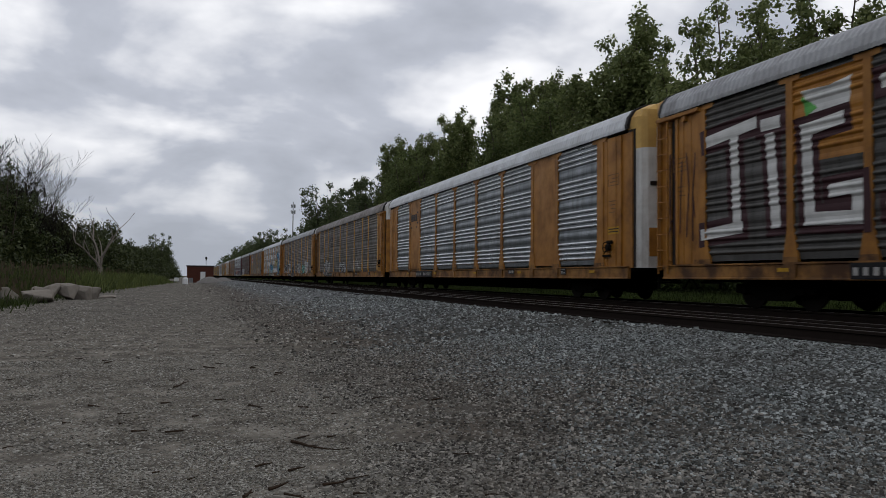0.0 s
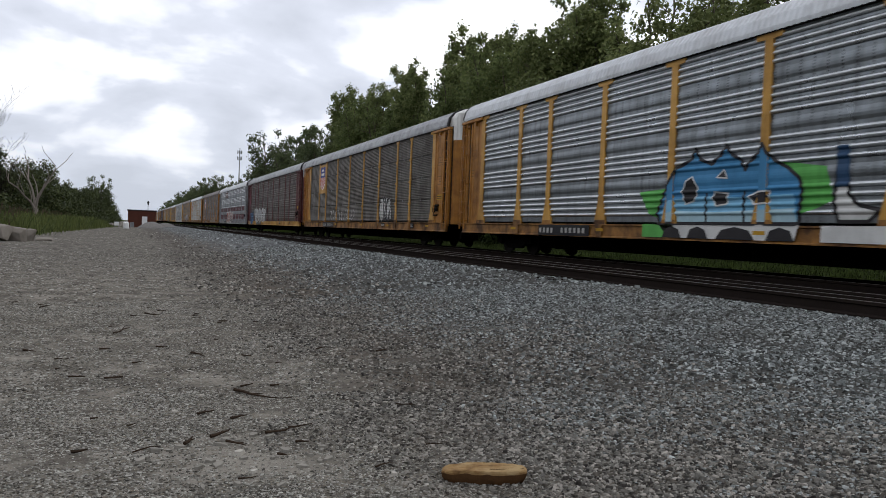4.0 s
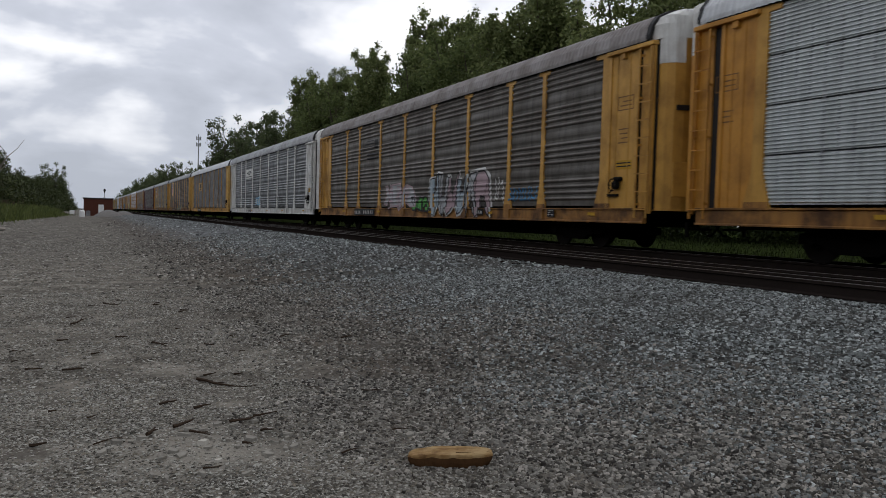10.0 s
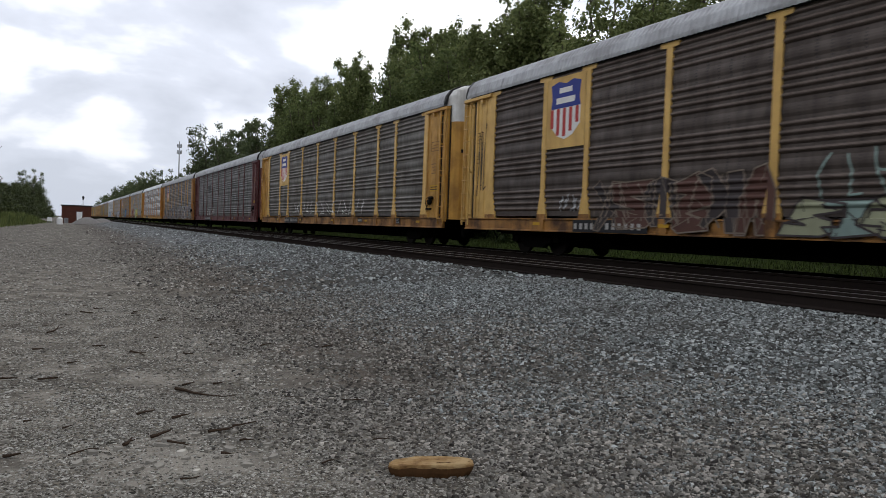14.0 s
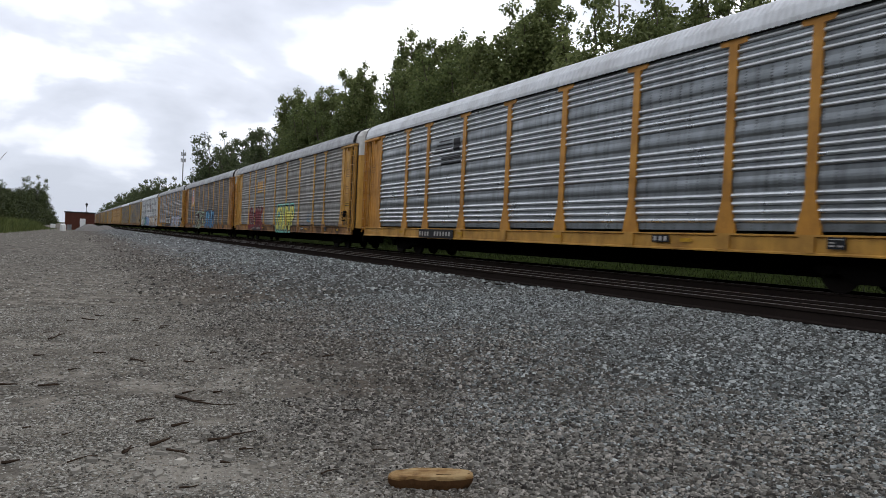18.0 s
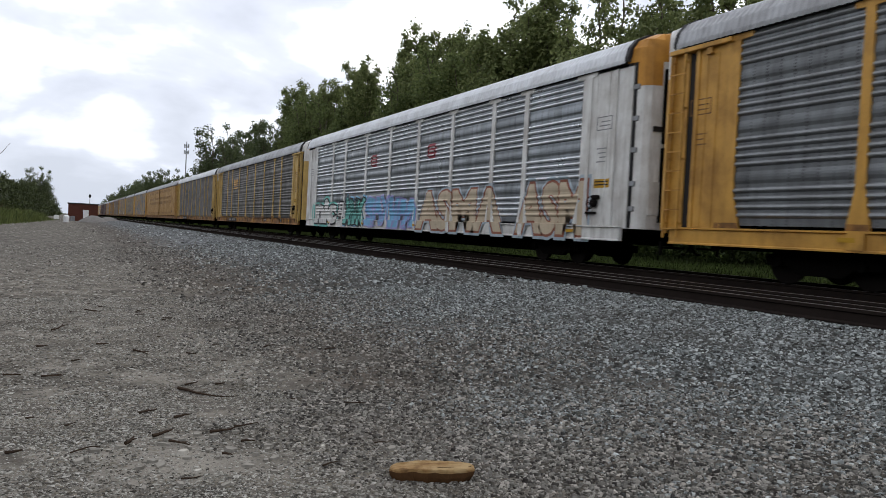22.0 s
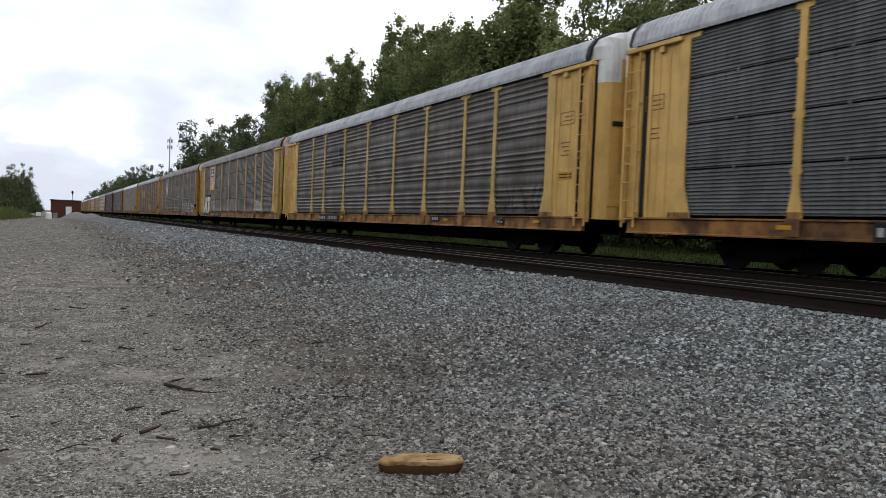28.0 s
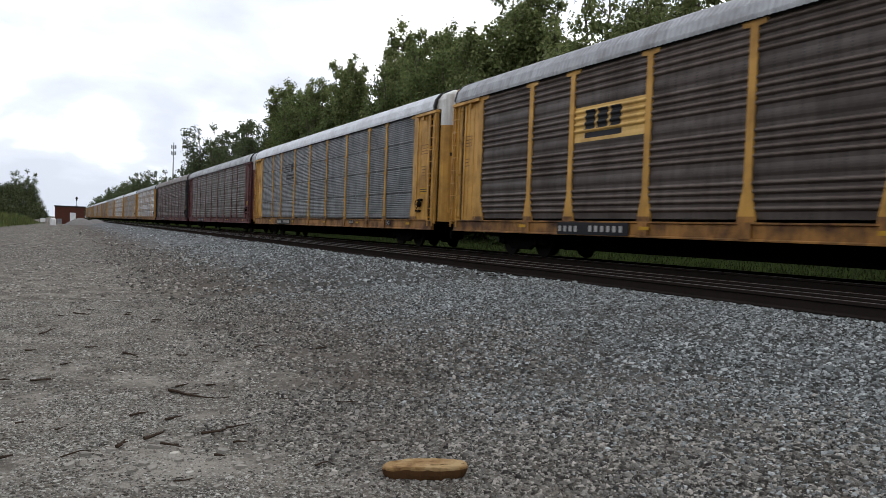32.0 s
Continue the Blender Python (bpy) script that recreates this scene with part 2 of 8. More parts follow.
    spot = wire(nt, "ShaderNodeVectorMath", operation="DISTANCE", i0=pos, i1=(0.62, 4.3, 0.0))
    ragged = wire(nt, "ShaderNodeMath", operation="MULTIPLY_ADD", i0=patch.outputs[0], i1=0.9, i2=spot.outputs["Value"])
    c = mixc(nt, ranged(nt, ragged.outputs[0], 1.1, 0.6, 0.0, 0.75), c, (0.31, 0.287, 0.245, 1))
    band = wire(nt, "ShaderNodeMath", operation="MULTIPLY", i0=ranged(nt, xs, 1.2, 2.4), i1=ranged(nt, xs, 4.6, 3.2)).outputs[0]
    band = wire(nt, "ShaderNodeMath", operation="MULTIPLY", i0=band, i1=ranged(nt, spread.outputs[0], 0.4, 0.6, 0.1, 0.6)).outputs[0]
    c = mixc(nt, band, c, (0.085, 0.064, 0.048, 1))
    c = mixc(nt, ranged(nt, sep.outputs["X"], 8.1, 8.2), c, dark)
    c = mixc(nt, ranged(nt, xs, 15.6, 16.6), c, grass)
    c = mixc(nt, ranged(nt, xs, -6.6, -8.2), c, grass)
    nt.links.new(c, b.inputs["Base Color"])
    b.inputs["Roughness"].default_value = 0.95
    b.inputs["Specular IOR Level"].default_value = 0.0
    hgt = wire(nt, "ShaderNodeMath", operation="ADD", i0=cell2.outputs["Distance"], i1=fine.outputs[0])
    bp = wire(nt, "ShaderNodeBump", Strength=0.7, Distance=0.03, Height=hgt.outputs[0])
    nt.links.new(bp.outputs[0], b.inputs["Normal"])
    return m


GROUND = ground_material()
RUSTY = weathered("rusty_yellow_sill", (0.32, 0.150, 0.034), (0.042, 0.018, 0.010), 0.9, 0.6, 0.0, 0.6, cut=(0.42, 0.62))
YELLOW = weathered("yellow_paint", (0.54, 0.29, 0.055), (0.13, 0.055, 0.016), 0.65, 0.5, 0.0, 0.3)
ORANGE = weathered("orange_paint", (0.39, 0.168, 0.024), (0.085, 0.032, 0.010), 0.75, 0.5, 0.0, 0.3)
OCHRE = weathered("dirty_ochre_paint", (0.17, 0.082, 0.022), (0.04, 0.019, 0.009), 0.9, 0.6, 0.0, 0.4)
AMBER = weathered("amber_paint", (0.52, 0.24, 0.033), (0.13, 0.05, 0.013), 0.6, 0.5, 0.0, 0.25)
LEMON = weathered("pale_yellow_paint", (0.64, 0.40, 0.115), (0.20, 0.11, 0.04), 0.45, 0.5, 0.0, 0.25)
FADED = weathered("faded_red_hood", (0.50, 0.37, 0.31), (0.22, 0.075, 0.045), 0.8, 0.6, 0.0, 0.4, cut=(0.42, 0.58))
TAN = weathered("dusty_tan_paint", (0.40, 0.265, 0.125), (0.14, 0.075, 0.035), 0.6, 0.6, 0.0, 0.35)
STRAW = weathered("straw_yellow_paint", (0.50, 0.335, 0.100), (0.17, 0.10, 0.035), 0.55, 0.55, 0.0, 0.3)
WHITE = weathered("white_paint", (0.70, 0.70, 0.67), (0.24, 0.20, 0.16), 0.5, 0.5)
MAROON = weathered("maroon_paint", (0.095, 0.017, 0.018), (0.05, 0.02, 0.018), 0.5, 0.55)
GREYPAINT = weathered("grey_paint", (0.29, 0.30, 0.31), (0.12, 0.11, 0.10), 0.5, 0.5)
BLACKPAINT = weathered("black_paint", (0.010, 0.010, 0.011), (0.028, 0.023, 0.02), 0.4, 0.6)
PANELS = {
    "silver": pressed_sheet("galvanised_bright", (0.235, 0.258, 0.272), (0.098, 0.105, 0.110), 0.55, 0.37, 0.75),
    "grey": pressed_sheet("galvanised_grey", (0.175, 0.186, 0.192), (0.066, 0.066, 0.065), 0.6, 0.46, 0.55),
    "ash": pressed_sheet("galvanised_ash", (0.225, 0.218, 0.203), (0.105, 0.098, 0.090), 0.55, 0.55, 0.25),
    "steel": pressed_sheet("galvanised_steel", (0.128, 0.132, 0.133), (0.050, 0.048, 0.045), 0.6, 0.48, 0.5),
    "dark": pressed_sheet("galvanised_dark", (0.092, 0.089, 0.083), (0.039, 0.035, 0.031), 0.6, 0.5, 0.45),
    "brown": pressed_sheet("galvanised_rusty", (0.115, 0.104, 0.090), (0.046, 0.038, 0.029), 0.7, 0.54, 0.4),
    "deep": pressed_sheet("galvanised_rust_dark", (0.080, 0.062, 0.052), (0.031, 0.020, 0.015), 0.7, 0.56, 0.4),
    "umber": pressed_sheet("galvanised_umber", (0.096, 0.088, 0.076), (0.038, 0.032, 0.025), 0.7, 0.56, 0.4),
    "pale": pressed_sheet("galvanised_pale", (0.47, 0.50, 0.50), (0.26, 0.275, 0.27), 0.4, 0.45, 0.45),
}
# rib crests: the sky's glint on the ribs is put into a paler colour
CREST_GLINTS = {
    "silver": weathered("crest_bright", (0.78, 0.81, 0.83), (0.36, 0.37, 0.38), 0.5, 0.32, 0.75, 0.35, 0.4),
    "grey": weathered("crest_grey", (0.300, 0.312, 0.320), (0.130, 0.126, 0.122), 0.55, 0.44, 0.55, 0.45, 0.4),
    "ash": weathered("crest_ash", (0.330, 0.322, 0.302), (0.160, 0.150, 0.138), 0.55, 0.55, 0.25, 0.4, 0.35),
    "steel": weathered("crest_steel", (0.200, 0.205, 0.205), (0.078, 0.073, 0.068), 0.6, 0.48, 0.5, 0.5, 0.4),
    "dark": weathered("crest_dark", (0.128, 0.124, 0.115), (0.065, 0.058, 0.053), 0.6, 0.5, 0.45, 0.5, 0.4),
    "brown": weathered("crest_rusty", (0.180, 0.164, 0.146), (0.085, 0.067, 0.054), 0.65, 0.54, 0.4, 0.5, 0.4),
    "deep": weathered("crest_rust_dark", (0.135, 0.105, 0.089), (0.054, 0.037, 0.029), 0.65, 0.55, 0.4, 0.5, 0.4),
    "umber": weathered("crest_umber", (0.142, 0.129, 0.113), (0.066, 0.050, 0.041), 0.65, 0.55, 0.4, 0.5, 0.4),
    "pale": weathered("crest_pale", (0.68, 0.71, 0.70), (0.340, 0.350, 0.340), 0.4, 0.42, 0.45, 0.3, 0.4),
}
ROOFS = {
    "white": weathered("roof_bright", (0.66, 0.68, 0.70), (0.33, 0.32, 0.31), 0.4, 0.45, 0.1, 0.3),
    "grey": weathered("roof_grey", (0.42, 0.43, 0.44), (0.16, 0.15, 0.145), 0.55, 0.5, 0.2, 0.4),
    "dark": weathered("roof_brown", (0.30, 0.28, 0.27), (0.12, 0.09, 0.075), 0.6, 0.6, 0.1, 0.5),
}
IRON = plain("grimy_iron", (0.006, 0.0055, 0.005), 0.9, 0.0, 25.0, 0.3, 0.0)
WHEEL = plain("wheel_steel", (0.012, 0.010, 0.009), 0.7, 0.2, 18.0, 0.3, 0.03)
RAILHEAD = plain("polished_rail_head", (0.16, 0.145, 0.135), 0.42, 0.8, 30.0, 0.15)
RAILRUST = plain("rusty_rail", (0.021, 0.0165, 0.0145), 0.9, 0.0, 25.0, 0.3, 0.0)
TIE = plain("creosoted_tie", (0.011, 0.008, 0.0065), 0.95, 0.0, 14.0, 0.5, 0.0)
BARK = plain("bark", (0.085, 0.07, 0.055), 0.95, 0.0, 9.0, 0.5)
DEADWOOD = plain("bleached_wood", (0.22, 0.19, 0.165), 0.9, 0.0, 7.0, 0.5)
TWIGS = plain("bare_twig", (0.018, 0.014, 0.012), 0.95, 0.0, 9.0, 0.4)
PALE_STONE = plain("pale_stone", (0.42, 0.395, 0.345), 0.9, 0.0, 30.0, 0.4)
SHARD = plain("stone_shard", (0.235, 0.22, 0.19), 0.9, 0.0, 26.0, 0.5)
ROCK = plain("pale_boulder", (0.20, 0.178, 0.152), 0.95, 0.0, 4.0, 0.7)
BRICK = plain("red_brick_wall", (0.105, 0.040, 0.028), 0.9, 0.0, 12.0, 0.4)
TANKWHITE = plain("white_plastic", (0.75, 0.75, 0.74), 0.45, 0.0, 6.0, 0.12)


def split_wood():
    """Fresh split face: long grain, a darker rim and torn streaks."""
    m, nt, b = begin("split_wood")
    tc = wire(nt, "ShaderNodeTexCoord")
    lng = wire(nt, "ShaderNodeMapping", Vector=tc.outputs["Object"], Scale=(5.0, 60.0, 40.0))
    grain = wire(nt, "ShaderNodeTexNoise", Vector=lng.outputs[0], Scale=1.0, Detail=5.0, Roughness=0.65)
    cloud = wire(nt, "ShaderNodeTexNoise", Vector=tc.outputs["Object"], Scale=9.0, Detail=4.0, Roughness=0.6)
    c = mixc(nt, ranged(nt, grain.outputs[0], 0.35, 0.68), (0.30, 0.19, 0.082, 1), (0.135, 0.068, 0.022, 1))
    c = mixc(nt, ranged(nt, cloud.outputs[0], 0.46, 0.66, 0, 0.75), c, (0.36, 0.26, 0.13, 1))
    c = mixc(nt, ranged(nt, cloud.outputs[0], 0.44, 0.32, 0, 0.8), c, (0.085, 0.040, 0.014, 1))
    nt.links.new(c, b.inputs["Base Color"])
    b.inputs["Roughness"].default_value = 0.8
    bp = wire(nt, "ShaderNodeBump", Strength=0.6, Distance=0.008, Height=grain.outputs[0])
    nt.links.new(bp.outputs[0], b.inputs["Normal"])
    return m


SPLIT = split_wood()
LOGSIDE = plain("log_side", (0.075, 0.037, 0.015), 0.85, 0.0, 34.0, 0.9)
LOGBARK = plain("log_bark", (0.040, 0.026, 0.017), 0.9, 0.0, 20.0, 0.5)
LEAF_A = leafy("oak_leaf", (0.095, 0.122, 0.042), (0.25, 0.28, 0.11), 0.45)
LEAF_B = leafy("maple_leaf", (0.072, 0.100, 0.034), (0.185, 0.218, 0.080), 0.45)
TURF = leafy("turf_blade", (0.026, 0.036, 0.011), (0.066, 0.080, 0.027), 0.15)
LEAF_DIM = leafy("woodland_leaf", (0.028, 0.040, 0.015), (0.085, 0.098, 0.036), 0.25)
# leaves of the far trees: distance haze is mixed into the colour
LEAF_HAZED = leafy("hazed_leaf", (0.052, 0.072, 0.030), (0.125, 0.148, 0.066), 0.35)
LEAF_C = leafy("shrub_leaf", (0.022, 0.036, 0.010), (0.070, 0.090, 0.026))
WEED = leafy("weed_blade", (0.064, 0.088, 0.028), (0.165, 0.185, 0.062), 0.3)
REED = leafy("reed_blade", (0.036, 0.052, 0.015), (0.095, 0.105, 0.036), 0.2)
REEDTOP = leafy("reed_plume", (0.08, 0.06, 0.04), (0.14, 0.105, 0.07), 0.2)
STONE_GREY = island_stone("ballast_stone", [(0.061, 0.066, 0.062), (0.154, 0.166, 0.162), (0.237, 0.256, 0.251), (0.103, 0.105, 0.097), (0.319, 0.343, 0.336), (0.187, 0.2, 0.196), (0.04, 0.041, 0.039), (0.458, 0.484, 0.47)])
STONE_DULL = island_stone("slate_chip", [(0.057, 0.054, 0.047), (0.139, 0.132, 0.118), (0.208, 0.199, 0.177), (0.096, 0.086, 0.072), (0.275, 0.262, 0.232), (0.167, 0.157, 0.14), (0.038, 0.034, 0.031), (0.388, 0.361, 0.319)])
STONE_BROWN = island_stone("gravel_stone", [(0.103, 0.095, 0.081), (0.233, 0.221, 0.191), (0.308, 0.296, 0.259), (0.147, 0.139, 0.123), (0.367, 0.356, 0.314), (0.199, 0.174, 0.138), (0.058, 0.053, 0.044), (0.449, 0.435, 0.388)])


def paint(name, col):
    """Spray paint, sun-faded, laid over whatever is beneath."""
    return weathered("spray_" + name, col, [c * 0.45 for c in col], 0.35, 0.6, 0.0, 0.25, 0.0, 0.05)


# ---- mesh helpers ----
def mesh_of(name, verts, faces, material, smooth=False):
    me = bpy.data.meshes.new(name)
    me.from_pydata([tuple(v) for v in verts], [], [tuple(q) for q in faces])
    me.materials.append(material)
    if smooth:
        me.polygons.foreach_set("use_smooth", [True] * len(me.polygons))
    me.update()
    return me


def bm_mesh(name, bm, material, smooth=False):
    me = bpy.data.meshes.new(name)
    bmesh.ops.recalc_face_normals(bm, faces=bm.faces)
    bm.to_mesh(me)
    bm.free()
    me.materials.append(material)
    if smooth:
        me.polygons.foreach_set("use_smooth", [True] * len(me.polygons))
    return me


def put(name, me, parent=None, at=(0, 0, 0), label="", rot=None):
    ob = new(name, me)
    ob.parent = parent
    ob.location = at
    if rot is not None:
        ob.rotation_euler = rot
    if label:
        ob["label"] = label
    return ob


def part(name, bm, material, parent, label="", smooth=False):
    return put(name, bm_mesh(name, bm, material, smooth), parent, (0, 0, 0), label)


def box(bm, x0, x1, y0, y1, z0, z1, bevel=0.0):
    r = bmesh.ops.create_cube(bm, size=1.0)
    bmesh.ops.scale(bm, vec=(x1 - x0, y1 - y0, z1 - z0), verts=r["verts"])
    bmesh.ops.translate(bm, vec=((x0 + x1) / 2, (y0 + y1) / 2, (z0 + z1) / 2), verts=r["verts"])
    if bevel:
        ed = list({e for v in r["verts"] for e in v.link_edges})
        bmesh.ops.bevel(bm, geom=ed, offset=bevel, segments=1, affect="EDGES")
    return bm


def tube(bm, a, b, r0, r1=None, n=8, caps=True):
    r1 = r0 if r1 is None else r1
    a, b = Vector(a), Vector(b)
    d = (b - a).normalized()
    u = d.orthogonal().normalized()
    w = d.cross(u)
    ra, rb = [], []
    for i in range(n):
        q = math.cos(2 * math.pi * i / n) * u + math.sin(2 * math.pi * i / n) * w
        ra.append(bm.verts.new(a + q * r0))
        rb.append(bm.verts.new(b + q * r1))
    for i in range(n):
        bm.faces.new((ra[i], ra[(i + 1) % n], rb[(i + 1) % n], rb[i]))
    if caps:
        bm.faces.new(ra[::-1])
        bm.faces.new(rb)


def extrude_profile(bm, pts, y0, y1, closed=True):
    """Sweep a section (x, z) along y."""
    a = [bm.verts.new((x, y0, z)) for x, z in pts]
    b = [bm.verts.new((x, y1, z)) for x, z in pts]
    n = len(pts)
    for i in range(n if closed else n - 1):
        j = (i + 1) % n
        bm.faces.new((a[i], a[j], b[j], b[i]))
    if closed:
        bm.faces.new(a[::-1])
        bm.faces.new(b)


# ---- ground ----
RAIL_TOP = 0.70
TRACK_NEAR, TRACK_FAR = 8.92, 13.32


def smooth_step(a, b, x):
    k = min(1.0, max(0.0, (x - a) / (b - a)))
    return k * k * (3 - 2 * k)


def ground_z(x, y):
    z = 0.52 * smooth_step(1.2, 8.0, x)
    z += 0.3 * smooth_step(15.8, 23.0, x)
    z -= 0.35 * smooth_step(-7.0, -9.0, x)
    flat = 1.0 - smooth_step(7.6, 8.2, x) * (1.0 - smooth_step(15.5, 17.5, x))
    z += flat * 0.035 * noise.noise((x * 0.35, y * 0.35, 0.0)) + flat * 0.02 * noise.noise((x * 1.3, y * 1.3, 3.0))
    return z


def build_ground():
    xs = [-2500, -900, -400, -200, -120, -70, -45, -30, -20, -15, -12] + [-10 + 0.4 * i for i in range(72)] + \
         [19.2, 21, 25, 32, 45, 70, 120, 200, 400, 900, 2500]
    ys = [-600, -200, -80, -40, -20, -10, -5] + [-2 + 0.4 * i for i in range(60)] + [22 + 1.5 * i for i in range(30)] + \
         [70, 80, 95, 110, 130, 150, 180, 220, 280, 360, 500, 800, 1500, 3000]
    verts = [(x, y, ground_z(x, y)) for y in ys for x in xs]
    n = len(xs)
    faces = [(j * n + i, j * n + i + 1, (j + 1) * n + i + 1, (j + 1) * n + i) for j in range(len(ys) - 1) for i in range(n - 1)]
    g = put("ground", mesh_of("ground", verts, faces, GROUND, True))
    tagged(g, "packed brown gravel lot rising to grey railway ballast", "ground", kind="structure")


build_ground()


def build_track(name, centre, label, top, spare=()):
    """Two rails on ties; spare: loose rails that lie between them."""
    t = new(name)
    t.location = (centre, 0, top)
    tagged(t, label, "track", kind="structure")
    sec = [(-0.075, -0.185), (0.075, -0.185), (0.075, -0.17), (0.02, -0.15), (0.012, -0.05), (0.036, -0.038), (0.036, -0.006),
           (0.028, 0.0), (-0.028, 0.0), (-0.036, -0.006), (-0.036, -0.038), (-0.012, -0.05), (-0.02, -0.15), (-0.075, -0.17)]
    for s in (-0.72, 0.72) + spare:
        bm = bmesh.new()
        extrude_profile(bm, [(x + s, z) for x, z in sec], -60, 1500)
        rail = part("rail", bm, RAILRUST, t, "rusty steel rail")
        bm = bmesh.new()
        box(bm, s - 0.027, s + 0.027, -60, 1500, 0.0005, 0.004)
        part("running_surface", bm, RAILHEAD, rail, "polished running surface")
    bm = bmesh.new()
    box(bm, -1.3, 1.3, -0.115, 0.115, -0.37, -0.20, 0.012)
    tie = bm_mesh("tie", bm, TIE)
    for i in range(210):
        put("tie", tie, t, (random.uniform(-0.03, 0.03), -6 + 0.55 * i, random.uniform(-0.006, 0.004)), rot=(0, 0, random.uniform(-0.012, 0.012)))
    return t


build_track("track_1", TRACK_NEAR, "railway track of rusty rails on dark ties", 0.715, (-0.06,))
build_track("track_2", TRACK_FAR, "railway track that carries the freight train", RAIL_TOP)


# ---- the freight train: enclosed car carriers ----
SPEED, JOINT0, PITCH = 26.2, 46.35, 28.6
POST_Y = (-9.03, -7.12, -4.27, -1.42, 1.42, 4.27, 7.12, 9.03)
END_Y = 11.87
PANEL_LO, PANEL_HI, SKIN = 1.095, 4.925, 1.46
CACHE = {}
MOVING = []


def cached(key, make):
    if key not in CACHE:
        CACHE[key] = make()
    return CACHE[key]


def rib_section(style):
    """The pressed sheet's section from sill to eave: heights and how far each stands out."""
    pts = [(PANEL_LO, 0.0)]
    if style == "dense":
        step = (PANEL_HI - PANEL_LO) / 4
        for g in range(4):
            z = PANEL_LO + g * step
            if g:
                pts += [(z - 0.020, 0.0), (z - 0.018, -0.05), (z + 0.010, -0.05), (z + 0.012, 0.0)]
            for k in range(12):
                q = z + 0.030 + k * 0.0755
                pts += [(q, 0.0), (q + 0.018, 0.021), (q + 0.036, 0.021), (q + 0.060, 0.0)]
    else:
        for g in range(4):
            z = 1.30 + 1.015 * g
            if g:
                pts += [(z - 0.40, 0.0), (z - 0.33, 0.016), (z - 0.27, 0.019), (z - 0.22, 0.015), (z - 0.15, 0.0)]
            for k in range(4):
                q = z + k * 0.164
                pts += [(q - 0.062, 0.0), (q - 0.042, 0.014), (q - 0.020, 0.035), (q, 0.041), (q + 0.020, 0.035), (q + 0.040, 0.014), (q + 0.058, 0.0)]
    pts.append((PANEL_HI, 0.0))
    return pts


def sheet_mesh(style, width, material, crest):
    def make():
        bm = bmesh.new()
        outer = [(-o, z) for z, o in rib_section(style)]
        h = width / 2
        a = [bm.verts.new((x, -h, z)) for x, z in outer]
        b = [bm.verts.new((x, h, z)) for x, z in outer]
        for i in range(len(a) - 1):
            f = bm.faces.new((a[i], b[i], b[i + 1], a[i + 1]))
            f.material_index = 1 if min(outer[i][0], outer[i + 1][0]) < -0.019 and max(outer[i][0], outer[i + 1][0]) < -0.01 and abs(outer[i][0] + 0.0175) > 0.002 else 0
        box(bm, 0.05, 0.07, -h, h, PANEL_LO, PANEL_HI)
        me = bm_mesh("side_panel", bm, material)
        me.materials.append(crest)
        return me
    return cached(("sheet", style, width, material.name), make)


def post_mesh(material, wide=0.21, nubs=False, straight=False):
    def make():
        bm = bmesh.new()
        h = wide / 2
        if nubs:
            k = 1.2 if straight else 2.0
            prof = [(0.99, h * k), (1.16, h * k), (1.56, h), (4.80, h), (4.815, h * (0.4 + k)), (4.925, h * (0.4 + k))]
        else:
            prof = [(0.99, h * 2.5), (1.15, h * 2.3), (1.74, h), (4.80, h), (4.815, h * 3.1), (4.90, h * 3.3), (4.925, h * 3.1)]
        fr = [(bm.verts.new((-0.05, -w, z)), bm.verts.new((-0.05, w, z))) for z, w in prof]
        bk = [(bm.verts.new((0.0, -w, z)), bm.verts.new((0.0, w, z))) for z, w in prof]
        for i in range(len(prof) - 1):
            bm.faces.new((fr[i][0], fr[i][1], fr[i + 1][1], fr[i + 1][0])).material_index = 1 if i == 0 else 0
            bm.faces.new((fr[i][0], fr[i + 1][0], bk[i + 1][0], bk[i][0]))
            bm.faces.new((fr[i][1], bk[i][1], bk[i + 1][1], fr[i + 1][1]))
        bm.faces.new((fr[-1][0], fr[-1][1], bk[-1][1], bk[-1][0]))
        bm.faces.new((fr[0][1], fr[0][0], bk[0][0], bk[0][1]))
        for z in (1.9, 2.9, 3.9) if nubs else ():
            for s in (-1, 1):
                box(bm, -0.07, -0.02, s * (h + 0.02) - 0.018, s * (h + 0.02) + 0.018, z - 0.05, z + 0.05)
        me = bm_mesh("post", bm, material)
        me.materials.append(RUSTY if material in (YELLOW, ORANGE, LEMON, TAN, STRAW) else material)
        return me
    return cached(("post", material.name, wide, nubs, straight), make)


ROOF_SEC = [(-1.56, 4.93), (-1.57, 5.02), (-1.50, 5.26), (-1.32, 5.47), (-0.98, 5.63), (-0.5, 5.72), (0, 5.75),
            (0.5, 5.72), (0.98, 5.63), (1.32, 5.47), (1.50, 5.26), (1.57, 5.02), (1.56, 4.93)]


def roof_mesh(half, material):
    """Cross-ribbed arched roof."""
    def make():
        verts, faces = [], []
        n = len(ROOF_SEC)
        ys = []
        y = -half
        while y < half:
            ys += [(y, 0), (y + 0.06, 0), (y + 0.085, 1), (y + 0.135, 1)]
            y += 0.16
        ys.append((half, 0))
        for y, up in ys:
            for x, z in ROOF_SEC:
                s = 1.0 + 0.017 * up
                verts.append((x * s, y, 4.9 + (z - 4.9) * (1.0 + 0.04 * up)))
        for j in range(len(ys) - 1):
            for i in range(n - 1):
                faces.append((j * n + i, j * n + i + 1, (j + 1) * n + i + 1, (j + 1) * n + i))
        return mesh_of("roof", verts, faces, material)
    return cached(("roof", half, material.name), make)


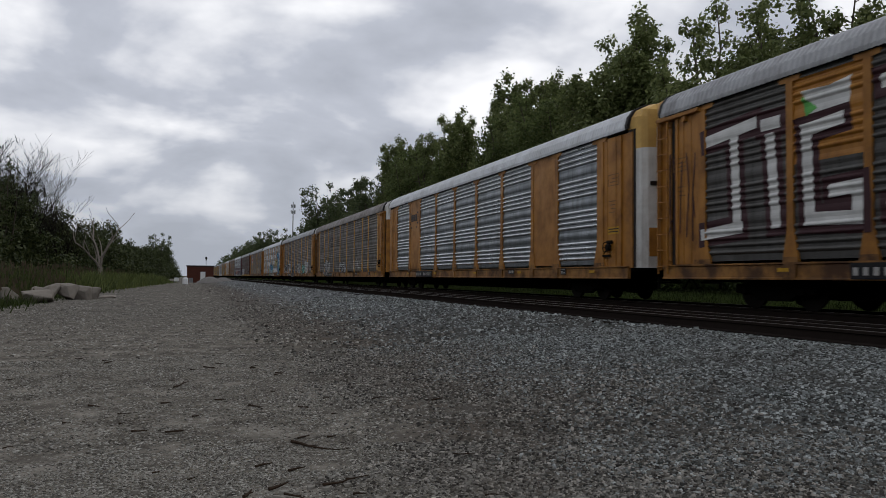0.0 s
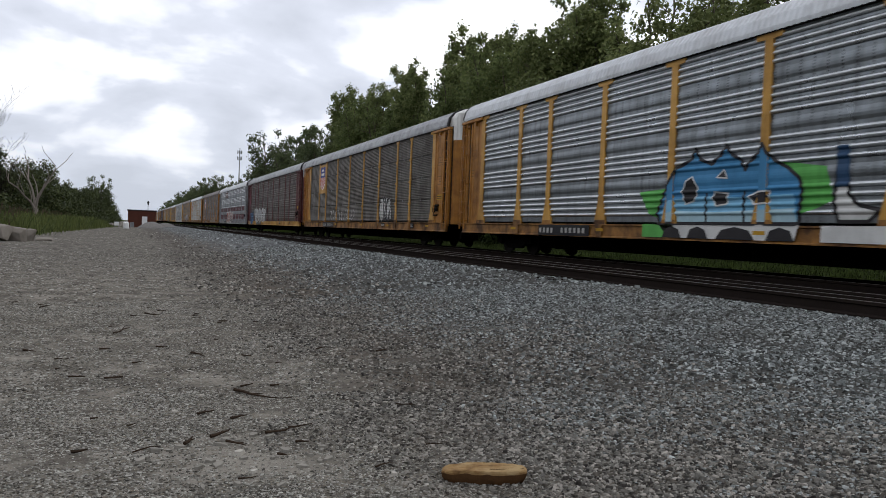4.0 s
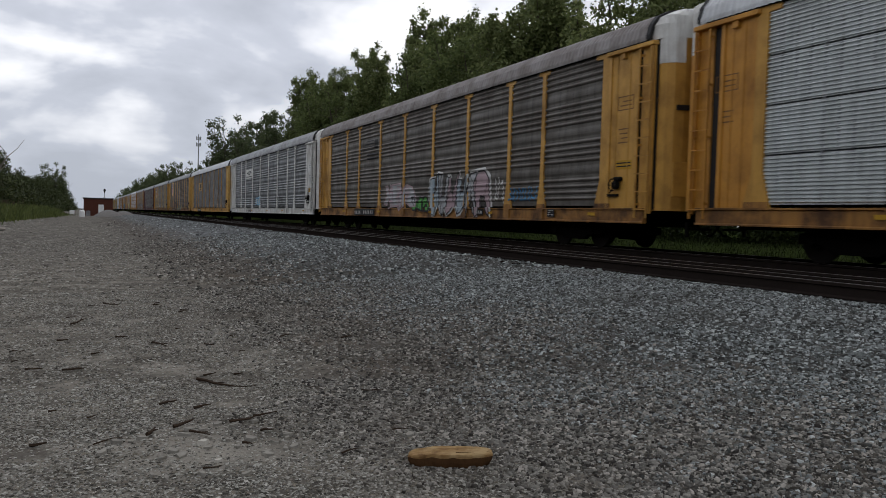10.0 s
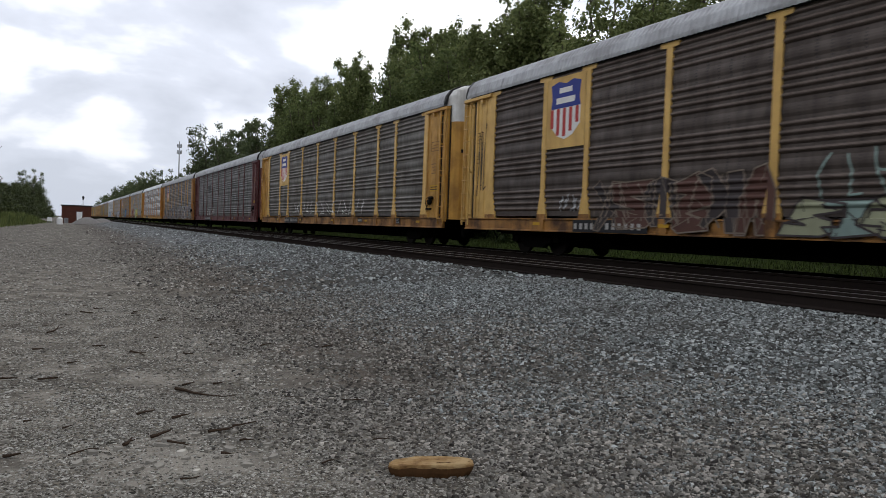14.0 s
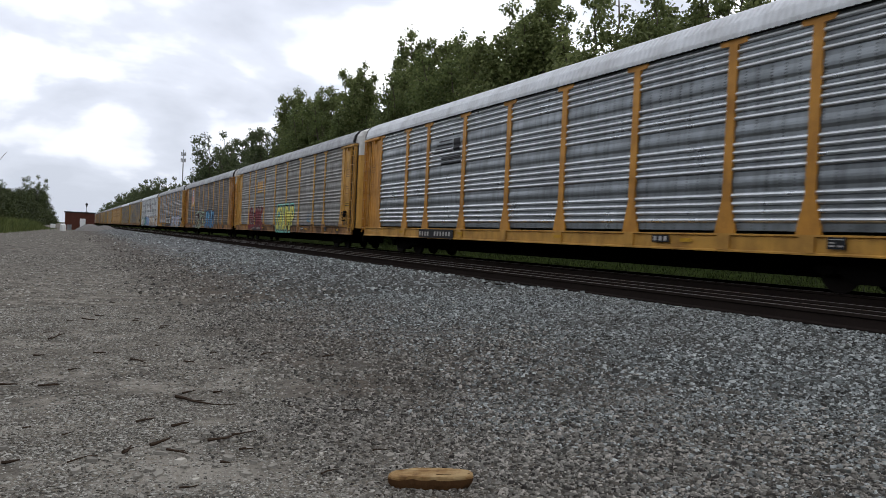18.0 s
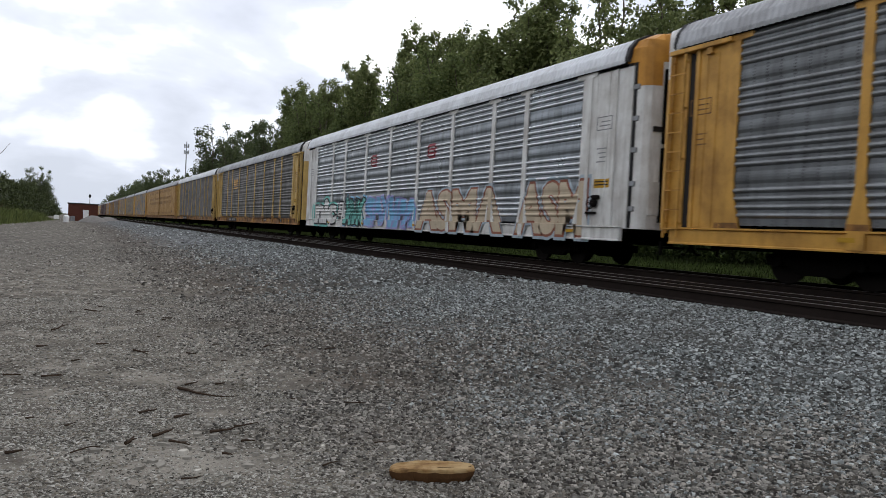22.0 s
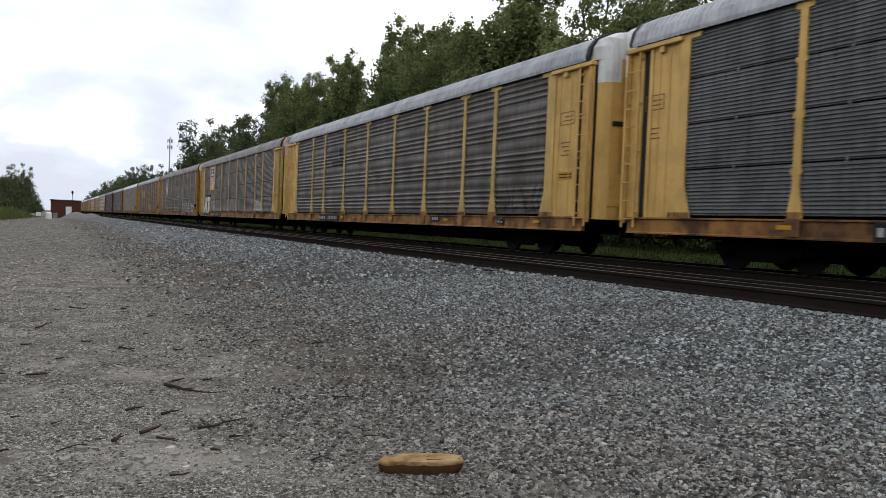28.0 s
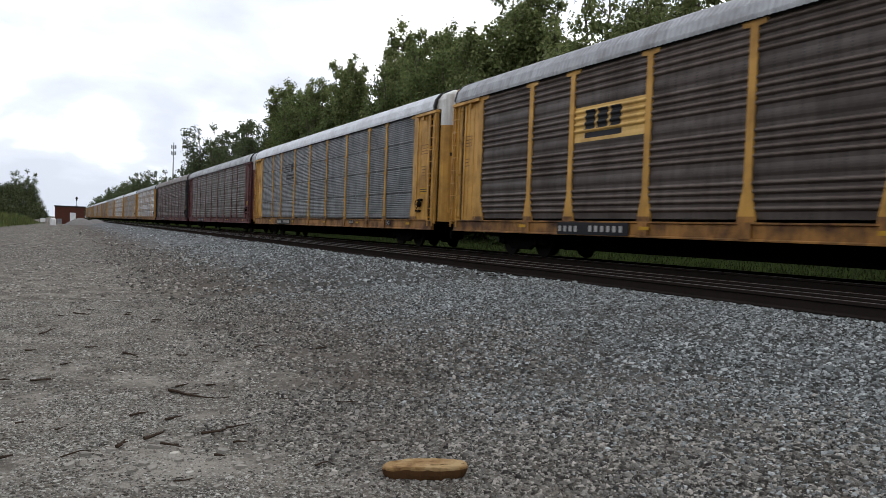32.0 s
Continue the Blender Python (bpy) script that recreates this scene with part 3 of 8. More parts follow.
def roof_end_mesh(material):
    """Rounded painted hood over the end door, with a band down its face."""
    def make():
        bm = bmesh.new()
        sec = [(x * 0.985, z + (z - 4.9) * 0.01) for x, z in ROOF_SEC]
        rings = []
        for y, w, drop in ((0.0, 1.47, 0.0), (0.36, 1.42, 0.0), (0.507, 1.36, 0.02), (0.628, 1.235, 0.05), (0.725, 1.01, 0.09), (0.778, 0.70, 0.15)):
            rings.append([bm.verts.new((max(-w, min(w, x)), y, max(4.9, z - drop * (z - 4.9)))) for x, z in sec])
        for a, b in zip(rings, rings[1:]):
            for i in range(len(sec) - 1):
                bm.faces.new((a[i], a[i + 1], b[i + 1], b[i]))
        bm.faces.new(rings[-1])
        bm.faces.new(rings[0][::-1])
        plan = [(-1.405, 0.0), (-1.405, 0.365), (-1.355, 0.507), (-1.225, 0.628), (-1.005, 0.718), (-0.7, 0.768), (0.7, 0.768), (1.005, 0.718), (1.225, 0.628), (1.355, 0.507), (1.405, 0.365), (1.405, 0.0)]
        lo = [bm.verts.new((x, y, 4.36)) for x, y in plan]
        hi = [bm.verts.new((x, y, 5.06)) for x, y in plan]
        for i in range(len(plan) - 1):
            bm.faces.new((lo[i], lo[i + 1], hi[i + 1], hi[i]))
        bm.faces.new(hi)
        bm.faces.new(lo[::-1])
        return bm_mesh("roof_end", bm, material)
    return cached(("roof_end", material.name), make)


def seal_mesh():
    """Dark rubber-edged slot where the end door meets the body, and the roof's end flashing."""
    def make():
        bm = bmesh.new()
        for s in (-1, 1):
            x0, x1 = sorted((s * 1.30, s * 1.45))
            box(bm, x0, x1, -0.02, 0.13, 1.0, 4.95)
            x0, x1 = sorted((s * 1.30, s * 1.425))
            box(bm, x0, x1, 0.17, 0.29, 1.0, 4.95)
        a = [bm.verts.new((x * 1.016, 0.005, z + 0.025 + (z - 4.9) * 0.03)) for x, z in ROOF_SEC]
        b = [bm.verts.new((x * 1.016, 0.13, z + 0.025 + (z - 4.9) * 0.03)) for x, z in ROOF_SEC]
        c = [bm.verts.new((x * 0.96, 0.13, 4.9 + (z - 4.9) * 0.96)) for x, z in ROOF_SEC]
        for i in range(len(ROOF_SEC) - 1):
            bm.faces.new((a[i], a[i + 1], b[i + 1], b[i]))
            bm.faces.new((b[i], b[i + 1], c[i + 1], c[i]))
        return bm_mesh("door_seal", bm, BLACKPAINT)
    return cached("door_seal", make)


def end_door_mesh(material):
    """Rounded clam-shell end door."""
    def make():
        bm = bmesh.new()
        plan = [(-1.40, 0.0), (-1.40, 0.36), (-1.35, 0.50), (-1.22, 0.62), (-1.0, 0.71), (-0.7, 0.76), (-0.03, 0.78), (-0.03, 0.74), (0.03, 0.74), (0.03, 0.78),
                (0.7, 0.76), (1.0, 0.71), (1.22, 0.62), (1.35, 0.50), (1.40, 0.36), (1.40, 0.0)]
        lo = [bm.verts.new((x, y, 0.98)) for x, y in plan]
        hi = [bm.verts.new((x, y, 5.05)) for x, y in plan]
        for i in range(len(plan) - 1):
            bm.faces.new((lo[i], lo[i + 1], hi[i + 1], hi[i]))
        bm.faces.new(hi)
        bm.faces.new(lo[::-1])
        return bm_mesh("end_door", bm, material)
    return cached(("end_door", material.name), make)


def ladder_mesh(material):
    """Ladder on the corner post beside the end door: two stiles, rusty rungs, standoffs."""
    def make():
        bm = bmesh.new()
        for y in (-0.20, 0.20):
            box(bm, -0.13, -0.09, y - 0.02, y + 0.02, 0.80, 4.78)
        for z in (1.1, 2.5, 3.6, 4.6):
            box(bm, -0.10, 0.03, 0.16, 0.20, z, z + 0.05)
            box(bm, -0.10, 0.03, -0.20, -0.16, z, z + 0.05)
        return bm_mesh("ladder", bm, material)
    return cached(("ladder", material.name), make)


def corner_mesh(material):
    """Yellow corner post and eave arm that carry the ladder."""
    def make():
        bm = bmesh.new()
        box(bm, 0.0, 0.06, -0.22, 0.22, 0.98, 4.80)
        box(bm, -0.06, 0.0, 0.17, 0.25, 0.90, 4.80)
        box(bm, -0.13, 0.06, -1.45, 0.28, 4.80, 4.90, 0.01)
        box(bm, -0.10, 0.0, -0.92, -0.78, 4.66, 4.80)
        return bm_mesh("corner_post", bm, material)
    return cached(("corner", material.name), make)


def brake_mesh():
    """Brake box with its lever, wheel rim and bracket."""
    def make():
        bm = bmesh.new()
        box(bm, -0.14, -0.02, -0.12, 0.14, 1.50, 1.70, 0.05)
        box(bm, -0.12, -0.02, -0.20, 0.10, 1.70, 1.80, 0.03)
        for k in range(12):
            p, q = [(-0.17, 0.02 + 0.15 * math.cos(a), 1.6 + 0.15 * math.sin(a)) for a in (2 * math.pi * k / 12, 2 * math.pi * (k + 1) / 12)]
            tube(bm, p, q, 0.014, 0.014, 5)
        for s in (-1, 1):
            tube(bm, (-0.17, 0.02 - 0.14 * s, 1.6), (-0.13, 0.02, 1.6), 0.012, 0.012, 5)
        tube(bm, (-0.10, 0.10, 1.50), (-0.10, 0.22, 1.40), 0.018, 0.018, 6)
        box(bm, -0.08, -0.02, -0.05, 0.34, 1.32, 1.38)
        return bm_mesh("hand_brake", bm, WHEEL)
    return cached("hand_brake", make)


def rung_mesh(material):
    return cached(("rung", material.name), lambda: bm_mesh("rung", box(bmesh.new(), -0.14, -0.115, -0.24, 0.24, -0.013, 0.013), material))


def sill_mesh(half, material):
    def make():
        bm = bmesh.new()
        extrude_profile(bm, [(-1.53, 0.67), (-1.53, 0.70), (-1.50, 0.72), (-1.50, 0.98), (-1.54, 1.0), (-1.54, 1.035), (-1.40, 1.035), (-1.40, 0.67)], -half, half)
        for y in POST_Y:
            if abs(y) < half:
                box(bm, -1.545, -1.49, y - 0.16, y + 0.16, 0.71, 1.0)
        return bm_mesh("side_sill", bm, material)
    return cached(("sill", half, material.name), make)


def wheel_mesh():
    def make():
        bm = bmesh.new()
        prof = [(0.0, 0.42), (0.03, 0.42), (0.03, 0.385), (0.13, 0.38), (0.13, 0.33), (0.06, 0.30), (0.05, 0.13), (0.14, 0.10), (0.14, 0.0)]
        n = 20
        rings = []
        for x, r in prof:
            if r == 0:
                rings.append([bm.verts.new((x - 0.07, 0, 0))])
                continue
            rings.append([bm.verts.new((x - 0.07, r * math.cos(2 * math.pi * i / n), r * math.sin(2 * math.pi * i / n))) for i in range(n)])
        for a, b in zip(rings, rings[1:]):
            for i in range(n):
                j = (i + 1) % n
                if len(b) == 1:
                    bm.faces.new((a[i], a[j], b[0]))
                else:
                    bm.faces.new((a[i], a[j], b[j], b[i]))
        bm.faces.new(rings[0][::-1])
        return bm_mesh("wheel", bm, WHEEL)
    return cached("wheel", make)


def truck_frame_mesh():
    def make():
        bm = bmesh.new()
        for s in (-1, 1):
            x0, x1 = sorted((s * 0.90, s * 1.04))
            pts = [(-1.18, 0.36), (-1.18, 0.56), (-0.75, 0.60), (-0.42, 0.72), (0.42, 0.72), (0.75, 0.60), (1.18, 0.56), (1.18, 0.36),
                   (0.70, 0.36), (0.45, 0.20), (-0.45, 0.20), (-0.70, 0.36)]
            a = [bm.verts.new((x0, y, z)) for y, z in pts]
            b = [bm.verts.new((x1, y, z)) for y, z in pts]
            n = len(pts)
            for i in range(n):
                bm.faces.new((a[i], a[(i + 1) % n], b[(i + 1) % n], b[i]))
            bm.faces.new(a[::-1])
            bm.faces.new(b)
            for y in (-0.86, 0.86):
                tube(bm, (s * 1.02, y, 0.42), (s * 1.12, y, 0.42), 0.10, 0.09, 10)
            for y in (-0.2, 0.0, 0.2):
                tube(bm, (s * 0.97, y, 0.28), (s * 0.97, y, 0.52), 0.07, 0.07, 8)
        box(bm, -1.0, 1.0, -0.2, 0.2, 0.46, 0.70)
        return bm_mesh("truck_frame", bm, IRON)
    return cached("truck_frame", make)


def axle_mesh():
    def make():
        bm = bmesh.new()
        tube(bm, (-1.0, 0, 0), (1.0, 0, 0), 0.08, 0.08, 10)
        return bm_mesh("axle", bm, IRON)
    return cached("axle", make)


def coupler_mesh():
    def make():
        bm = bmesh.new()
        box(bm, -0.09, 0.09, -0.5, 0.22, 0.74, 0.92, 0.015)
        box(bm, -0.16, 0.12, 0.16, 0.36, 0.70, 0.96, 0.04)
        tube(bm, (-0.35, 0.0, 0.66), (-0.30, 0.30, 0.42), 0.025, 0.025, 6)
        tube(bm, (-0.30, 0.30, 0.42), (-0.28, 0.40, 0.44), 0.025, 0.03, 6)
        box(bm, -1.40, -0.7, -0.12, -0.06, 0.55, 0.60)
        box(bm, -1.42, -1.36, -0.12, -0.06, 0.40, 0.72)
        return bm_mesh("coupler", bm, IRON)
    return cached("coupler", make)


def underframe_mesh(half):
    def make():
        bm = bmesh.new()
        box(bm, -1.40, 1.40, -half, half, 0.90, 1.02)
        box(bm, -0.45, 0.45, -half + 3.2, half - 3.2, 0.26, 0.90)
        box(bm, -0.38, 0.38, -half + 0.3, half - 0.3, 0.60, 0.90)
        box(bm, 1.40, 1.53, -half, half, 0.71, 1.06)
        for y in (-7.2, -4.3, -1.4, 1.4, 4.3, 7.2):
            if abs(y) < half - 3:
                box(bm, -1.38, 1.38, y - 0.08, y + 0.08, 0.72, 0.90)
        if half > 12:
            box(bm, -0.9, -0.45, -2.2, -0.6, 0.50, 0.88, 0.04)
            tube(bm, (-0.75, 1.0, 0.66), (-0.75, 2.4, 0.66), 0.2, 0.2, 12)
            tube(bm, (-1.05, -8, 0.68), (-1.05, 8, 0.68), 0.03, 0.03, 6)
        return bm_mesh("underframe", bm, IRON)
    return cached(("underframe", half), make)


def far_wall_mesh(half, material):
    def make():
        bm = bmesh.new()
        box(bm, 1.42, 1.48, -half, half, 1.02, 4.92)
        for y in (-11.87,) + POST_Y + (11.87,):
            if abs(y) < half:
                box(bm, 1.48, 1.56, y - 0.1, y + 0.1, 1.02, 4.92)
        return bm_mesh("far_wall", bm, material)
    return cached(("far_wall", half, material.name), make)


def end_sheet_mesh(length, material):
    """Smooth painted sheet beside the end door, with raised jambs and two folded seams."""
    def make():
        h = length / 2
        half = [(0.0, -0.02), (h - 0.32, -0.02), (h - 0.32, -0.032), (h - 0.30, -0.032), (h - 0.30, -0.02), (h - 0.10, -0.02), (h - 0.10, -0.05), (h, -0.05), (h, 0.05)]
        plan = [(-y, x) for y, x in half[:0:-1]] + half
        bm = bmesh.new()
        lo = [bm.verts.new((x, y, 1.04)) for y, x in plan]
        hi = [bm.verts.new((x, y, 4.86)) for y, x in plan]
        n = len(plan)
        for i in range(n):
            bm.faces.new((lo[i], lo[(i + 1) % n], hi[(i + 1) % n], hi[i]))
        bm.faces.new(lo[::-1])
        bm.faces.new(hi)
        return bm_mesh("end_sheet", bm, material)
    return cached(("end_sheet", length, material.name), make)


def add_truck(car, y):
    tr = put("truck", truck_frame_mesh(), car, (0, y, 0), "grimy black four-wheel bogie")
    for dy in (-0.86, 0.86):
        put("axle", axle_mesh(), tr, (0, dy, 0.42))
        put("wheel", wheel_mesh(), tr, (-0.72, dy, 0.42))
        put("wheel", wheel_mesh(), tr, (0.72, dy, 0.42), rot=(0, 0, math.pi))


def rects(name, car, items, material, out, label=""):
    """Flat painted blocks (y0, y1, z0, z1) that stand a few millimetres out from the side, each a part."""
    for y0, y1, z0, z1 in items:
        w, h = round(abs(y1 - y0), 3), round(abs(z1 - z0), 3)
        me = cached(("block", w, h, material.name), lambda: bm_mesh(name, box(bmesh.new(), -0.004, 0.0, -w / 2, w / 2, -h / 2, h / 2), material))
        put(name, me, car, (-out, (y0 + y1) / 2, (z0 + z1) / 2), label)


# -- painted lettering that follows the pressed sheet --
def out_at(section, z):
    for (z0, o0), (z1, o1) in zip(section, section[1:]):
        if z0 <= z <= z1:
            return o0 + (o1 - o0) * (z - z0) / max(1e-6, z1 - z0)
    return 0.0


def drape(bm, section, lift, posts=True):
    """Cut a flat shape (y, z) at every bend of the sheet and press it on the sheet and the posts."""
    zs = [v.co.z for v in bm.verts]
    ys = [v.co.y for v in bm.verts]
    lo, hi, left, right = min(zs), max(zs), min(ys), max(ys)
    cuts = [((0, 0, z), (0, 0, 1)) for z, o in section if lo < z < hi]
    sill = [((0, 0, z), (0, 0, 1)) for z in (1.061, 1.069) if lo < z < hi]
    stand = [y for y in POST_Y + (-END_Y, END_Y) if left - 0.2 < y < right + 0.2] if posts else []
    for y in stand:
        cuts += [((0, y + d, 0), (0, 1, 0)) for d in (-0.112, -0.102, 0.102, 0.112)]
    for co, no in cuts + sill:
        bmesh.ops.bisect_plane(bm, geom=bm.verts[:] + bm.edges[:] + bm.faces[:], plane_co=co, plane_no=no, dist=1e-5)
    for v in bm.verts:
        o = 0.085 if v.co.z < 1.065 else out_at(section, v.co.z)
        if any(abs(v.co.y - y) < 0.107 for y in stand):
            o = 0.052
        elif abs(v.co.y) > END_Y:
            o = 0.025
        v.co.x = -(SKIN + o + lift + v.co.x)


def letters(text, size_y, size_z, y0, z0, bold=0.0, shear=0.0):
    """Built-in lettering as a flat mesh that reads from the camera's side; y0 is the left end."""
    cu = bpy.data.curves.new("lettering", "FONT")
    cu.body, cu.offset, cu.shear = text, bold, shear
    cu.resolution_u = 3
    ob = bpy.data.objects.new("lettering", cu)
    me = bpy.data.meshes.new_from_object(ob)
    bm = bmesh.new()
    bm.from_mesh(me)
    bpy.data.objects.remove(ob)
    bpy.data.curves.remove(cu)
    bpy.data.meshes.remove(me)
    xs, zs = [v.co.x for v in bm.verts], [v.co.y for v in bm.verts]
    w, h = max(xs) - min(xs), max(zs) - min(zs)
    ax, az = min(xs), min(zs)
    for v in bm.verts:
        v.co = (0, y0 - (v.co.x - ax) / w * size_y, z0 + (v.co.y - az) / h * size_z)
    return bm


def stroke(bm, a, b, r, depth):
    """A round-ended brush stroke from a to b in (y, z)."""
    a, b = Vector((0, *a)), Vector((0, *b))
    d = b - a
    ang = math.atan2(d.z, d.y)
    vs = []
    for i in range(12):
        k = ang + math.pi / 2 + math.pi * i / 5 if i < 6 else ang - math.pi / 2 + math.pi * (i - 6) / 5
        c = a if i < 6 else b
        vs.append(bm.verts.new((depth, c.y + r * math.cos(k), c.z + r * math.sin(k))))
    try:
        bm.faces.new(vs)
    except ValueError:
        pass


def tag_strokes(rng, y0, y1, z0, z1, n):
    """The skeleton of n tumbling letter-like forms between y1 (left) and y0 (right)."""
    out = []
    w = (y1 - y0) / n
    h = z1 - z0
    for i in range(n):
        c = y0 + (i + 0.5) * w
        p = [(c + rng.uniform(-0.42, 0.42) * w, z0 + h * q) for q in (rng.uniform(0.05, 0.2), rng.uniform(0.4, 0.6), rng.uniform(0.8, 0.95))]
        out += [(p[0], p[1]), (p[1], p[2])]
        if rng.random() < 0.75:
            out.append((p[rng.randrange(3)], (c + rng.uniform(-0.5, 0.5) * w, z0 + h * rng.uniform(0.1, 0.9))))
        if rng.random() < 0.5:
            out.append(((c - 0.4 * w, z0 + h * rng.uniform(0.1, 0.3)), (c + 0.4 * w, z0 + h * rng.uniform(0.1, 0.35))))
    return out


# blocky forms in a unit square, warped and sheared until no letter is left in them
FORMS = [
    [(0, 0), (0.05, 0.8), (0.3, 1), (0.7, 1), (0.95, 0.8), (1, 0), (0.68, 0), (0.62, 0.45), (0.4, 0.45), (0.34, 0)],
    [(0, 1), (0.15, 0.35), (0.35, 0), (0.7, 0), (0.88, 0.4), (1, 1), (0.68, 1), (0.55, 0.5), (0.45, 0.5), (0.33, 1)],
    [(0, 0.05), (0, 0.35), (0.5, 0.38), (0, 0.55), (0.05, 0.9), (0.3, 1), (1, 0.95), (1, 0.68), (0.5, 0.66), (1, 0.5), (0.95, 0.1), (0.7, 0)],
    [(0.1, 0), (0.05, 0.25), (0.25, 0.3), (0.22, 0.72), (0, 0.75), (0.05, 1), (0.95, 1), (1, 0.76), (0.75, 0.72), (0.76, 0.28), (1, 0.22), (0.92, 0)],
    [(0, 0), (0, 1), (0.36, 1), (0.38, 0.66), (0.7, 1), (1, 0.95), (0.64, 0.52), (1, 0.06), (0.68, 0), (0.38, 0.36), (0.36, 0)],
    [(0.1, 0.1), (0, 0.4), (0.05, 0.8), (0.3, 1), (0.7, 1), (0.95, 0.8), (1, 0.35), (0.85, 0.05), (0.5, 0)]]


def graffiti_wild(car, style, y0, y1, z0, z1, fill, edge, seed, n=5, glow=None, shade=None, line=0.03):
    """A row of interlocking blocky forms: fill (one paint or several in turn), darker feet, thin outlines and inner cuts."""
    rng = random.Random(seed)
    sec = rib_section(style)
    fills = fill if isinstance(fill, (list, tuple)) else [fill]
    w, h = (y1 - y0) / n, z1 - z0
    shapes = []
    for i in range(n):
        f = rng.choice(FORMS)
        if rng.random() < 0.5:
            f = [(1 - u, v) for u, v in f]
        if rng.random() < 0.6:
            f = [(u, 1 - v) for u, v in f]
        lean, grow, drop = rng.uniform(-0.3, 0.3), rng.uniform(1.15, 1.45), rng.uniform(-0.02, 0.10)
        tall = rng.uniform(0.84, 1.0)
        left = y1 - i * w + 0.5 * (grow - 1) * w
        shapes.append([(left - (u + rng.uniform(-0.13, 0.13) + lean * (v - 0.5)) * w * grow, z0 + h * (drop + v * (tall - drop)) + rng.uniform(-0.09, 0.07) * h) for u, v in f])

    def lay(polys, mat, lift, label, cut=None):
        bm = bmesh.new()
        for k, pts in polys:
            try:
                bm.faces.new([bm.verts.new((0.0006 * k, y, max(0.72, z))) for y, z in pts])
            except ValueError:
                pass
        if cut is not None:
            bmesh.ops.bisect_plane(bm, geom=bm.verts[:] + bm.edges[:] + bm.faces[:], plane_co=(0, 0, cut), plane_no=(0, 0.12, 1), clear_outer=True)
        if bm.faces:
            drape(bm, sec, lift)
            part("graffiti", bm, mat, car, label)
        else:
            bm.free()
    if glow:
        halo = []
        for k, pts in enumerate(shapes):
            cy, cz = sum(q[0] for q in pts) / len(pts), sum(q[1] for q in pts) / len(pts)
            halo.append((k, [(cy + (y - cy) * 1.2, cz + (z - cz) * 1.14) for y, z in pts]))
        lay(halo, glow, 0.001, "sprayed cloud behind the lettering")
    for m, mat in enumerate(fills):
        lay([(k, pts) for k, pts in enumerate(shapes) if k % len(fills) == m], mat, 0.008, "spray-painted tangled lettering")
    if shade:
        lay([(k, pts) for k, pts in enumerate(shapes)], shade, 0.013, "darker sprayed feet of the lettering", z0 + h * 0.36)
    bm = bmesh.new()
    k = 0
    for pts in shapes:
        for a, b in zip(pts, pts[1:] + pts[:1]):
            stroke(bm, (a[0], max(0.72, a[1])), (b[0], max(0.72, b[1])), line, 0.00012 * k)
            k += 1
        for c in range(6):
            a, b = rng.choice(pts), rng.choice(pts)
            mid_ = ((a[0] + b[0]) / 2 + rng.uniform(-0.1, 0.1) * w, (a[1] + b[1]) / 2)
            stroke(bm, a, mid_, line * 0.55, 0.00012 * k)
            k += 1
    drape(bm, sec, 0.020)
    part("graffiti", bm, edge, car, "sprayed outlines")


def apart(bm):
    """The separate pieces of a mesh, each as a mesh of its own."""
    bm.verts.index_update()
    seen, pieces = set(), []
    for start in bm.verts:
        if start.index in seen:
            continue
        seen.add(start.index)
        heap, own = [start], []
        while heap:
            v = heap.pop()
            own.append(v)
            for e in v.link_edges:
                w = e.other_vert(v)
                if w.index not in seen:
                    seen.add(w.index)
                    heap.append(w)
        out = bmesh.new()
        twin = {v.index: out.verts.new(v.co) for v in own}
        for f in {f for v in own for f in v.link_faces}:
            out.faces.new([twin[v.index] for v in f.verts])
        pieces.append(out)
    bm.free()
    return pieces


def graffiti_text(car, style, text, y1, z0, w, h, fill, edge, bold=0.03, grow=0.05, shear=0.0, halo=None):
    sec = rib_section(style)
    rows = [(edge, grow, 0.004), (fill, 0.0, 0.0075)]
    if halo:
        rows = [(halo, grow * 2.2, 0.0015)] + rows
    for mat, g, lift in rows:
        bm = letters(text, w + 2 * g * h, h + 2 * g * h, y1 + g * h, z0 - g * h, bold + g * 0.55, shear)
        drape(bm, sec, lift)
        for piece in apart(bm):
            part("graffiti_letter", piece, mat, car, "spray-painted block letter")


def graffiti_scrawl(car, style, y0, y1, z0, z1, col, seed, n=6):
    rng = random.Random(seed)
    bm = bmesh.new()
    for i, (a, b) in enumerate(tag_strokes(rng, y0, y1, z0, z1, n)):
        stroke(bm, a, b, 0.022, 0.0004 * i)
    drape(bm, rib_section(style), 0.006)
    part("graffiti", bm, col, car, "thin sprayed scrawl")


# -- owner's marks, as plain shapes --
SHIELD_BLUE = plain("shield_blue", (0.035, 0.05, 0.22), 0.5, 0, 12, 0.2)
SHIELD_RED = plain("shield_red", (0.40, 0.05, 0.045), 0.5, 0, 12, 0.2)
MARK_WHITE = plain("mark_white", (0.68, 0.67, 0.64), 0.55, 0, 12, 0.25)
VENT_YELLOW = weathered("warm_yellow_paint", (0.43, 0.245, 0.062), (0.17, 0.08, 0.025), 0.6, 0.6)
VENT_BROWN = weathered("brown_louvre", (0.29, 0.155, 0.036), (0.10, 0.05, 0.02), 0.4, 0.6)
STENCIL = weathered("faded_stencil", (0.20, 0.10, 0.03), (0.10, 0.05, 0.02))
STENCIL_LIGHT = weathered("grey_stencil", (0.25, 0.25, 0.25), (0.12, 0.12, 0.12))
